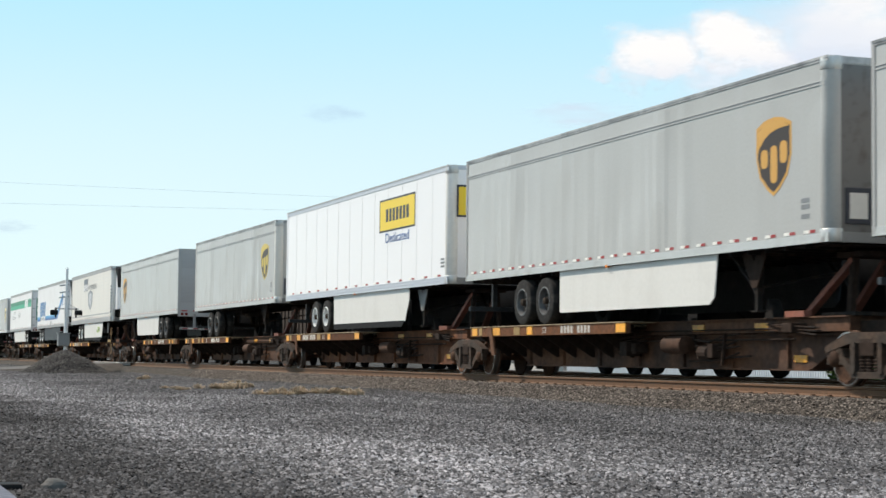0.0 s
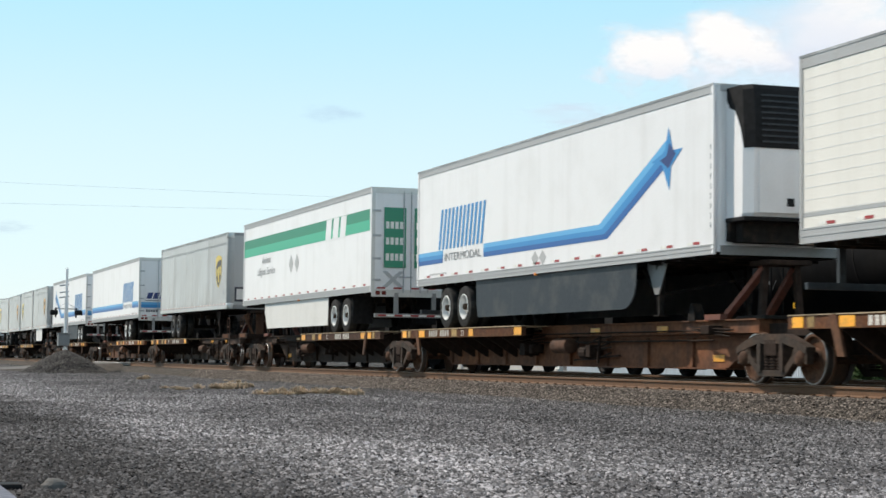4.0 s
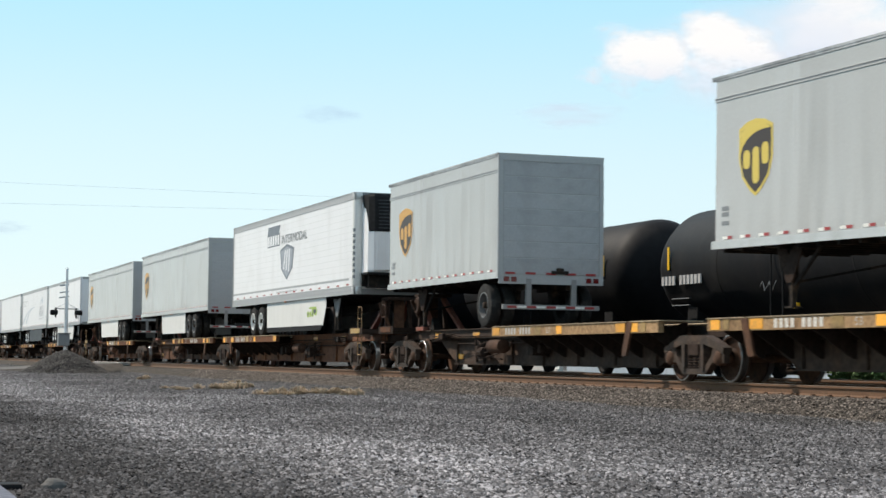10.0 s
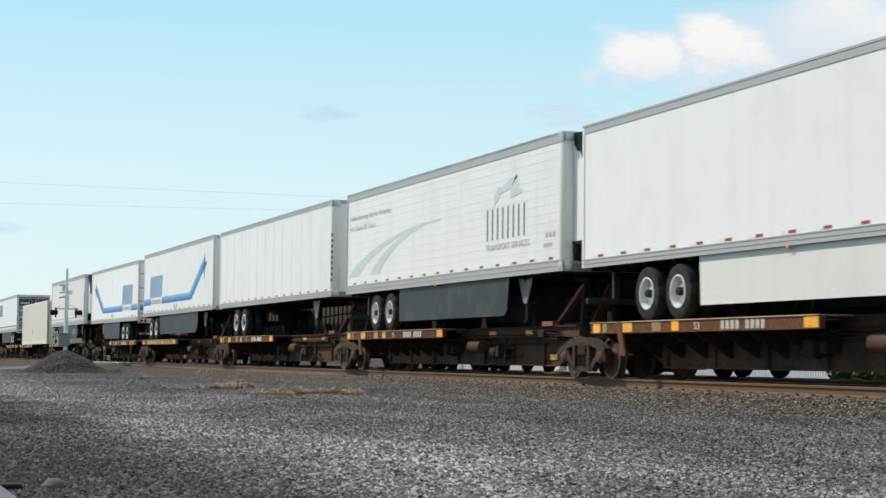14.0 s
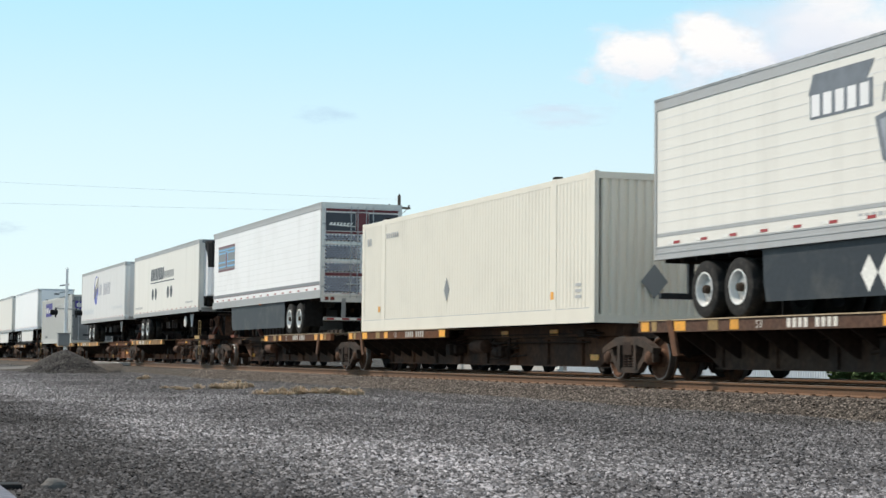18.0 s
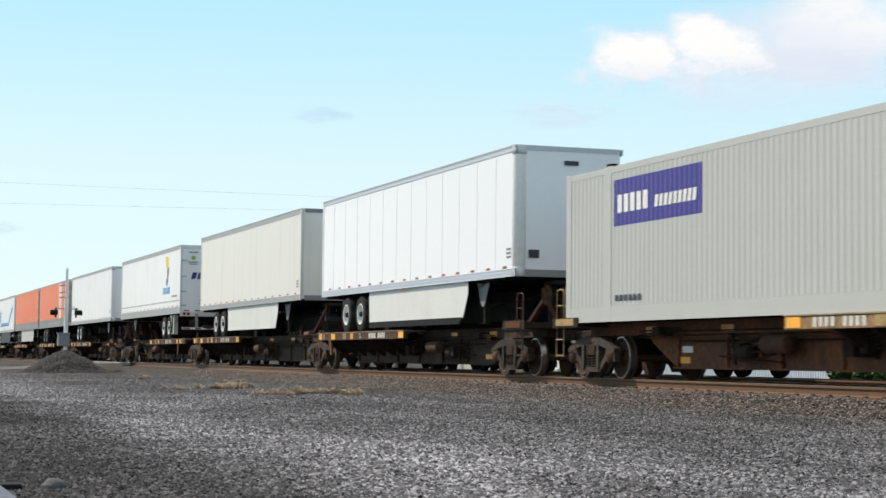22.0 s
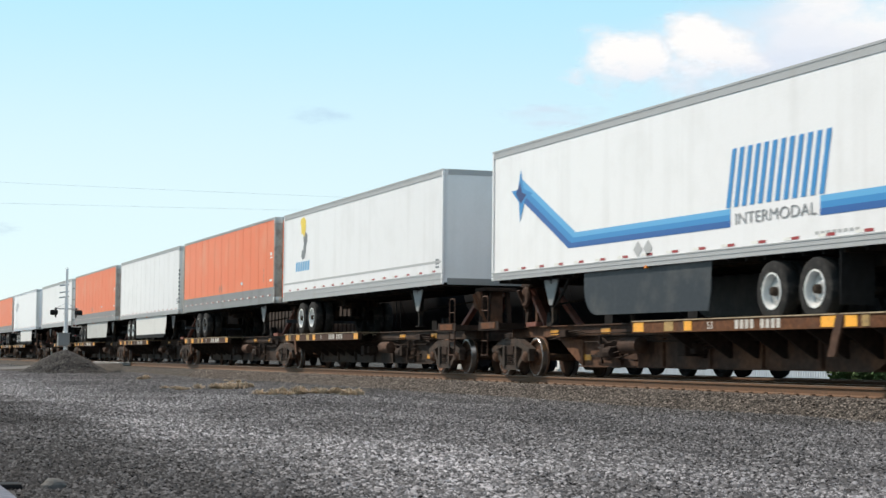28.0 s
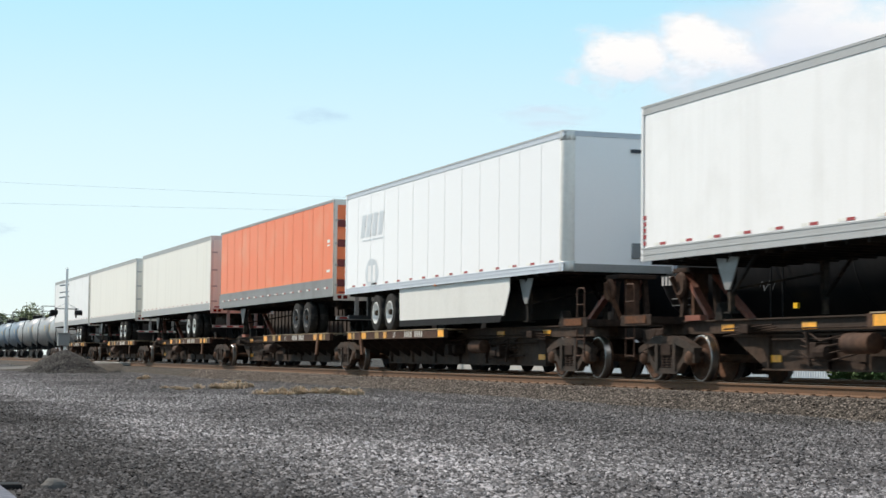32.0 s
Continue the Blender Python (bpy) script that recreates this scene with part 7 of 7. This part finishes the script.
for s in (-1, 1):
    lamp = part("flasher_lamp", mesh_of(("flasher", s), lambda bm: (lathe(bm, [(-0.04, 0.25), (0.0, 0.25), (0.02, 0.1)], (0.0, 0.5 * s, 2.76), "y", 20), lathe(bm, [(-0.1 * s, 0.1), (-0.04 * s, 0.13), (0.24 * s, 0.13), (0.26 * s, 0.11)], (0.0, 0.52 * s, 2.76), "y", 16)), "shade_black", True), sig, label="round black flasher lamp with hood")
    part("lens", mesh_of(("flasher_lens", s), lambda bm: lathe(bm, [(0.03, 0.1), (0.05, 0.09)], (0.0, 0.74 * s, 2.76), "y", 16), "red_lamp"), lamp, label="dark red lens")
for z in (3.5, 3.75, 4.1):
    part("sign_blade_edge", mesh_of(("sign_blade", z), lambda bm: bar(bm, (-0.02, -0.35, z), (0.02, 0.12, z + 0.07), 0.02, 0.07), "galv"), sig, label="edge-on sign blade")


def build_heap(bm):
    n, k = 18, 28
    rings = []
    for i in range(n + 1):
        r = 2.2 * i / n
        ring = []
        for j in range(k):
            a = 2 * math.pi * j / k
            x, y = 1.15 * r * math.cos(a), r * math.sin(a)
            q = r / 2.2
            z = 1.17 * (math.sqrt((1 - q) ** 2 + 0.004) - 0.063) * (1 + 0.12 * math.sin(math.pi * q)) + 0.10 * noise.noise((x * 1.5, y * 1.5, 1.0)) * min(1.0, q * 3) + 0.03 * noise.noise((x * 6, y * 6, 4.0))
            ring.append(bm.verts.new((x, y, z)))
        rings.append(ring)
    for a, b in zip(rings, rings[1:]):
        for j in range(k):
            bm.faces.new((a[j], b[j], b[(j + 1) % k], a[(j + 1) % k]))


single("mound", build_heap, "gravel", "heap of dumped grey gravel beside the crossing", "gravel heap", smooth=True, at=(-79.4, 9.95, GROUND - 0.06))



def heap_stones(rng, k):
    q, a = np.sqrt(rng.uniform(0, 1, k)), rng.uniform(0, 2 * math.pi, k)
    x, y = 1.15 * 2.2 * q * np.cos(a), 2.2 * q * np.sin(a)
    bumps = np.array([0.10 * noise.noise((u * 1.5, v * 1.5, 1.0)) * min(1.0, w * 3) + 0.03 * noise.noise((u * 6, v * 6, 4.0)) for u, v, w in zip(x, y, q)])
    z = 1.17 * (np.sqrt((1 - q) ** 2 + 0.004) - 0.063) * (1 + 0.12 * np.sin(math.pi * q)) + bumps
    return np.stack([x - 79.4, y + 9.95, z + GROUND - 0.06], 1)


scatter("heap_stones", 16000, heap_stones, (0.014, 0.034), "heap_stone", "grey stones on the dumped heap", 11)

# ---- the rail of a disused track at the edge of the yard ----
old = thing("old_rail", "bluish steel rail of a disused track in the gravel", "rail", kind="structure")
part("rail", mesh_of("old_rail", lambda bm: prism(bm, [(0.80 + p[0], -0.285 + p[1]) for p in RAIL], -60, 6, "yz"), "old_steel"), old)
part("tie_end", mesh_of("old_tie", lambda bm: box(bm, -11.05, -10.85, 0.5, 1.13, -0.55, -0.415, 0.02), "shade_black"), old, label="dark end of a buried tie")
def broken_stone(bm):
    bmesh.ops.create_icosphere(bm, subdivisions=2, radius=0.07)
    for v in bm.verts:
        v.co *= 1 + 0.5 * noise.noise(v.co * 14)
        v.co = Vector((-10.95 + v.co.x * 0.9, 1.32 + v.co.y * 1.1, -0.43 + v.co.z * 0.6))


single("loose_stone", broken_stone, "asphalt", "pale broken stone lying on the gravel", "stone")


# ---- dry grass, bush, trees ----
def tuft_row(name, places, seed, label):
    """Rounded clumps of thin drooping blades; places: centre, half length along the track, half width, clumps, height."""
    rng = random.Random(seed)
    def build(bm):
        for px, py, along, across, k, h in places:
            for _ in range(k):
                cx, cy = px + rng.uniform(-along, along), py + rng.uniform(-across, across)
                r, high = rng.uniform(0.10, 0.24), h * rng.uniform(0.6, 1.35)
                for _ in range(75):
                    a, q = rng.uniform(0, 6.28), r * math.sqrt(rng.random())
                    dx, dy = math.cos(a), math.sin(a)
                    x, y = cx + dx * q * 0.6, cy + dy * q * 0.6
                    z = max(shoulder(y), ground_height(x, y)) - 0.01
                    hh = high * (1.05 - 0.6 * (q / r) ** 2) * rng.uniform(0.7, 1.1)
                    out, w = rng.uniform(0.3, 1.0) * q + 0.02, 0.011
                    u, v = -dy * w, dx * w
                    foot = [(x + u, y + v, z), (x - u, y - v, z)]
                    bend = [(x + dx * out * 0.5 - u * 0.8, y + dy * out * 0.5 - v * 0.8, z + hh * 0.8), (x + dx * out * 0.5 + u * 0.8, y + dy * out * 0.5 + v * 0.8, z + hh * 0.8)]
                    tip = (x + dx * out * 1.3, y + dy * out * 1.3, z + hh * rng.uniform(0.7, 1.0))
                    p = [bm.verts.new(c) for c in foot + bend]
                    bm.faces.new(p)
                    bm.faces.new((p[3], p[2], bm.verts.new(tip)))
    return single(name, build, "dry_grass", label, "dry grass", kind="stuff")


tuft_row("dry_grass", [(-62.6, 10.5, 1.0, 0.35, 5, 0.16), (-43.6, 8.2, 0.9, 0.25, 4, 0.10), (-43.9, 9.5, 1.2, 0.3, 9, 0.17), (-45.4, 10.3, 0.8, 0.3, 7, 0.17), (-43.4, 9.0, 0.5, 0.25, 3, 0.13), (-36.2, 8.8, 0.6, 0.2, 4, 0.13), (-37.0, 9.5, 0.9, 0.3, 9, 0.16), (-37.4, 10.2, 0.9, 0.3, 9, 0.16), (-36.0, 10.3, 0.8, 0.25, 7, 0.14), (-54.0, 11.9, 1.5, 0.3, 3, 0.08)], 8, "low rounded tufts of dry beige grass along the ballast")


def leaf_cloud(bm, centres, k, size, rng):
    for cx, cy, cz, r in centres:
        for _ in range(k):
            v = Vector((rng.gauss(0, 1), rng.gauss(0, 1), rng.gauss(0, 0.8)))
            v = v.normalized() * r * rng.uniform(0.45, 1.0)
            o = Vector((cx, cy, cz)) + v
            a = Vector((rng.uniform(-1, 1), rng.uniform(-1, 1), rng.uniform(-1, 1))).normalized() * size * rng.uniform(0.6, 1.3)
            b = a.orthogonal().normalized() * size * rng.uniform(0.4, 0.8)
            bm.faces.new([bm.verts.new(o + q) for q in (a, b, -a, -b)])


def bush(x, y, r, seed):
    rng = random.Random(seed)
    t = thing("bush", "low green leafy bush behind the siding", "bush", at=(x, y, GROUND))
    part("stems", mesh_of(("stems", seed), lambda bm: [tube(bm, (0.1 * i - 0.2, 0, 0), (rng.uniform(-r, r) * 0.7, rng.uniform(-0.6, 0.6), r * 0.6), 0.02, 5) for i in range(6)], "bark"), t)
    part("leaves", mesh_of(("bush_leaves", seed), lambda bm: leaf_cloud(bm, [(rng.uniform(-r, r), rng.uniform(-0.7, 0.7), rng.uniform(0.3, r * 0.6), r * 0.5) for _ in range(9)], 520, 0.09, rng), "leaf"), t)


bush(-56.6, 36.4, 1.15, 4)
bush(-54.4, 36.6, 1.4, 6)


def tree(x, y, h, seed):
    rng = random.Random(seed)
    t = thing("tree", "leafy green tree far beyond the crossing", "tree", "far trees", at=(x, y, GROUND))
    def trunk(bm):
        lathe(bm, [(0, 0.32), (0.25 * h, 0.24), (0.6 * h, 0.14), (0.9 * h, 0.04)], (0, 0, 0), "z", 10)
        for i in range(9):
            z = h * (0.28 + 0.06 * i)
            a = i * 2.4
            tube(bm, (0, 0, z), (math.cos(a) * h * 0.28, math.sin(a) * h * 0.28, z + h * 0.18), 0.05, 6)
    part("trunk", mesh_of(("trunk", seed), trunk, "bark"), t)
    def crown(bm):
        cs = []
        for i in range(22):
            a, q = rng.uniform(0, 6.28), rng.uniform(0.0, 0.36)
            cs.append((math.cos(a) * h * q, math.sin(a) * h * q, h * rng.uniform(0.38, 0.95 - q * 0.6), h * rng.uniform(0.09, 0.16)))
        leaf_cloud(bm, cs, 170, 0.22, rng)
    part("crown", mesh_of(("crown", seed), crown, "leaf_far"), t)


for i, (x, y, h) in enumerate(((-330, 35, 10.4), (-345, 31, 8.6), (-352, 38, 9.8), (-325, 61, 7.5), (-340, 27, 7.0), (-360, 42, 8.5))):
    tree(x, y, h, 30 + i)

# ---- behind the siding: low wall, ribbed fence and a small sign ----
fence = thing("fence", "pale ribbed metal fence behind the siding", "fence", kind="structure")
sheet_me = mesh_of("fence_sheet", lambda bm: [prism(bm, [(0.2 * i, 0), (0.2 * i + 0.03, -0.04), (0.2 * i + 0.09, -0.04), (0.2 * i + 0.12, 0), (0.2 * i + 0.2, 0), (0.2 * i + 0.2, 0.01), (0.2 * i, 0.01)], GROUND - 0.02, 1.5, "xy") for i in range(10)], "siding")
for i in range(16):
    part("fence_sheet", sheet_me, fence, (-93.0 + 2.0 * i, 40, 0))
single("low_wall", lambda bm: box(bm, -112, -94.5, 40, 40.4, GROUND - 0.05, 0.1, 0.03), "concrete", "long low pale concrete wall beyond the siding", "wall", kind="structure")
sg = thing("small_sign", "small white sign with dark bars on a post", "sign", at=(-91.6, 38.5, GROUND))
part("post", mesh_of("sign_post", lambda bm: box(bm, -0.05, 0.05, -0.05, 0.05, 0, 0.95), "under"), sg)
part("sign_plate", mesh_of("sign_plate", lambda bm: box(bm, -0.05, 1.15, -0.09, -0.06, 0.3, 0.85), "lettering"), sg)
part("sign_bars", mesh_of("sign_plate_bars", lambda bm: [box(bm, 0.1 + 0.3 * i, 0.3 + 0.3 * i, -0.1, -0.09, 0.4, 0.75) for i in range(3)], "ink"), sg)

# ---- utility pole and its wires ----
PX, PY = -114.3, 36.6
pole = thing("utility_pole", "weathered utility pole with a crossarm", "utility pole", at=(PX, PY, GROUND))
part("shaft", mesh_of("shaft", lambda bm: lathe(bm, [(0, 0.17), (11.9, 0.11)], (0, 0, 0), "z", 12), "pole_wood", True), pole)
part("crossarm", mesh_of("crossarm", lambda bm: (box(bm, -0.06, 0.06, -0.8, 0.8, 11.0, 11.14), bar(bm, (0, -0.6, 11.0), (0, 0, 10.5), 0.03, 0.03), bar(bm, (0, 0.6, 11.0), (0, 0, 10.5), 0.03, 0.03)), "pole_wood"), pole)
for q in (-0.7, 0.0, 0.7):
    part("insulator", mesh_of("insulator", lambda bm: lathe(bm, [(0, 0.03), (0.05, 0.06), (0.12, 0.06), (0.18, 0.02)], (0, 0, 0), "z", 10), "under"), pole, (0.0, q, 11.14 if q else 11.85))
part("transformer", mesh_of("transformer", lambda bm: lathe(bm, [(10.0, 0.18), (10.05, 0.2), (10.6, 0.2), (10.65, 0.12)], (0.25, -0.1, 0), "z", 14), "under", True), pole, label="dark pole transformer")
for k, (dz, ez) in enumerate(((11.65, 12.35), (10.78, 10.45))):
    def wire(bm):
        a, b = Vector((PX, PY, GROUND + dz)), Vector((-118, -20, GROUND + ez))
        n = 24
        pts = [a.lerp(b, i / n) - Vector((0, 0, 0.12 * 4 * (i / n) * (1 - i / n))) for i in range(n + 1)]
        sweep(bm, pts, 0.006)
    single("power_line", wire, "wire", ("upper", "lower")[k] + " thin power line sagging from the pole", "power line", "power lines")


# ---- clouds ----
def cloud_material(name, seed, colour, strength, low, high, scale):
    """A soft white bank: noise in the sheet's own space decides where it is dense."""
    m = bpy.data.materials.new(name)
    m.use_nodes = True
    n, l = m.node_tree.nodes, m.node_tree.links
    n.remove(n["Principled BSDF"])
    co = n.new("ShaderNodeTexCoord").outputs["Object"]
    mp = n.new("ShaderNodeMapping")
    mp.inputs["Location"].default_value = (seed, seed * 0.7, 0)
    l.new(co, mp.inputs[0])
    t = n.new("ShaderNodeTexNoise")
    t.inputs["Scale"].default_value, t.inputs["Detail"].default_value, t.inputs["Roughness"].default_value = scale, 6, 0.52
    l.new(mp.outputs[0], t.inputs["Vector"])
    ln = n.new("ShaderNodeVectorMath")
    ln.operation = "LENGTH"
    l.new(co, ln.inputs[0])
    fall = n.new("ShaderNodeMapRange")
    fall.inputs["From Min"].default_value, fall.inputs["From Max"].default_value = 0.25, 1.0
    fall.inputs["To Min"].default_value, fall.inputs["To Max"].default_value = 0.24, -0.46
    l.new(ln.outputs["Value"], fall.inputs["Value"])
    add = n.new("ShaderNodeMath")
    add.operation = "ADD"
    l.new(t.outputs["Fac"], add.inputs[0])
    l.new(fall.outputs[0], add.inputs[1])
    dens = n.new("ShaderNodeMapRange")
    dens.interpolation_type = "SMOOTHSTEP"
    dens.inputs["From Min"].default_value, dens.inputs["From Max"].default_value = low, high
    l.new(add.outputs[0], dens.inputs["Value"])
    em = n.new("ShaderNodeEmission")
    em.inputs["Strength"].default_value = strength
    ramp = n.new("ShaderNodeValToRGB")
    ramp.color_ramp.elements[0].color, ramp.color_ramp.elements[1].color = (*colour, 1), ((1.0, 0.985, 0.97, 1) if strength > 0.94 else (*colour, 1))
    l.new(dens.outputs[0], ramp.inputs[0])
    up = n.new("ShaderNodeSeparateXYZ")
    l.new(co, up.inputs[0])
    # shade of the underside is mixed into the glow, blue-grey towards the bottom
    deep = n.new("ShaderNodeMapRange")
    deep.interpolation_type = "SMOOTHSTEP"
    deep.inputs["From Min"].default_value, deep.inputs["From Max"].default_value = 0.12, -0.5
    deep.inputs["To Max"].default_value = 0.75 if strength > 0.94 else 0.0
    l.new(up.outputs["Y"], deep.inputs["Value"])
    base = n.new("ShaderNodeMix")
    base.data_type = "RGBA"
    base.inputs[7].default_value = (0.74, 0.80, 0.91, 1)
    l.new(deep.outputs[0], base.inputs[0])
    l.new(ramp.outputs[0], base.inputs[6])
    l.new(base.outputs[2], em.inputs["Color"])
    tr = n.new("ShaderNodeBsdfTransparent")
    mx = n.new("ShaderNodeMixShader")
    l.new(dens.outputs[0], mx.inputs[0])
    l.new(tr.outputs[0], mx.inputs[1])
    l.new(em.outputs[0], mx.inputs[2])
    l.new(mx.outputs[0], n["Material Output"].inputs["Surface"])
    return m


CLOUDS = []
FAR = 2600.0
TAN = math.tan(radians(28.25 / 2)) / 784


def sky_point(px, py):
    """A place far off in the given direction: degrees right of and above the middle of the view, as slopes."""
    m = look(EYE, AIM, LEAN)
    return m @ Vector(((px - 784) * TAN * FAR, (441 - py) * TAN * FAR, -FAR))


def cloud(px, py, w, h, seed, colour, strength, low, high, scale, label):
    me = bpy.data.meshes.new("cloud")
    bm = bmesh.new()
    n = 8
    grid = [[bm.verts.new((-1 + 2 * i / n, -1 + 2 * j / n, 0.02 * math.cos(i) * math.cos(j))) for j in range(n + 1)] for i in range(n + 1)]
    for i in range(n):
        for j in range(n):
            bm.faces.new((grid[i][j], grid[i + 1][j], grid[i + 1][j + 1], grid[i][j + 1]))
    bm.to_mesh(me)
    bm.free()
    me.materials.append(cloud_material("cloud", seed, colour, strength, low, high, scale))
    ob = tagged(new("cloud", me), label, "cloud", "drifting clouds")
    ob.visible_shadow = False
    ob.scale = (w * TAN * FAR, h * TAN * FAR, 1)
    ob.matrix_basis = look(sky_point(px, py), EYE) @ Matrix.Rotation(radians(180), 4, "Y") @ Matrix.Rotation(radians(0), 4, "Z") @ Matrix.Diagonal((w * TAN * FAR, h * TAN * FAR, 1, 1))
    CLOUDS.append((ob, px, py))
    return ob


PINK = (0.93, 0.90, 0.93)
BLUE_GREY = (0.60, 0.76, 0.90)
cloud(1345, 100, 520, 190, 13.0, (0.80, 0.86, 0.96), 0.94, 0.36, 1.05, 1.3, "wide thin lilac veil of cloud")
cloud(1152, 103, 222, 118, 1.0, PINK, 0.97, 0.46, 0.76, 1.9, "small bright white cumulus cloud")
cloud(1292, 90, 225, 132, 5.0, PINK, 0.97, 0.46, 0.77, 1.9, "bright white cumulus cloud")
# this sheet paints the shaded base of the large cloud
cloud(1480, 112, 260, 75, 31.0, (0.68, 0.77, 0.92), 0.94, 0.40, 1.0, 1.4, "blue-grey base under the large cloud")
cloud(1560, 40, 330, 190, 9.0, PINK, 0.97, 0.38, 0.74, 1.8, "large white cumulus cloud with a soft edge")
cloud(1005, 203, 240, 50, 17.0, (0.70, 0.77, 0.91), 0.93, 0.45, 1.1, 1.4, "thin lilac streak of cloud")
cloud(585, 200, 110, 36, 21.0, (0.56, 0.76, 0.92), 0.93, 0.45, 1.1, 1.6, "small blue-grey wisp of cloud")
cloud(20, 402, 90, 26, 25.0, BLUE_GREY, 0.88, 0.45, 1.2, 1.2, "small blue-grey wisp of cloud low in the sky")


# ---- what moves ----
def travel(t):
    """How far the train has gone after t seconds, in metres: it gathers speed slowly."""
    return 21.676 * t + 0.04819 * t * t - 0.0000279 * t ** 3


def motions():
    times = [2.0 * i for i in range(17)]
    for ob, s, drop, tilt in TRAIN:
        walk(ob, [(t, pose(s + travel(t), TRACK_Y, -drop, 0, tilt, 0)) for t in times])
    ticks = [i / 30 for i in range(961)]
    for k, q in enumerate((-0.915, 0.915)):
        first = WHEELSETS[k]
        walk(first, [(t, pose(q, 0, 0.42, 0, math.degrees(travel(t) / 0.42) % 360, 0)) for t in ticks])
        for ws in WHEELSETS[k + 2::2]:
            ws.rotation_mode = "QUATERNION"
            keys = ws.animation_data_create()
            keys.action = first.animation_data.action
            keys.action_slot = first.animation_data.action_slot
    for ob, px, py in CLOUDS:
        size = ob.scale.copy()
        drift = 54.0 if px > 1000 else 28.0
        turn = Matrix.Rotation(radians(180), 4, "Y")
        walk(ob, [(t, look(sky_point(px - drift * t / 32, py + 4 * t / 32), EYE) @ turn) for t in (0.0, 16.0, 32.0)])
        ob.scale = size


motions()
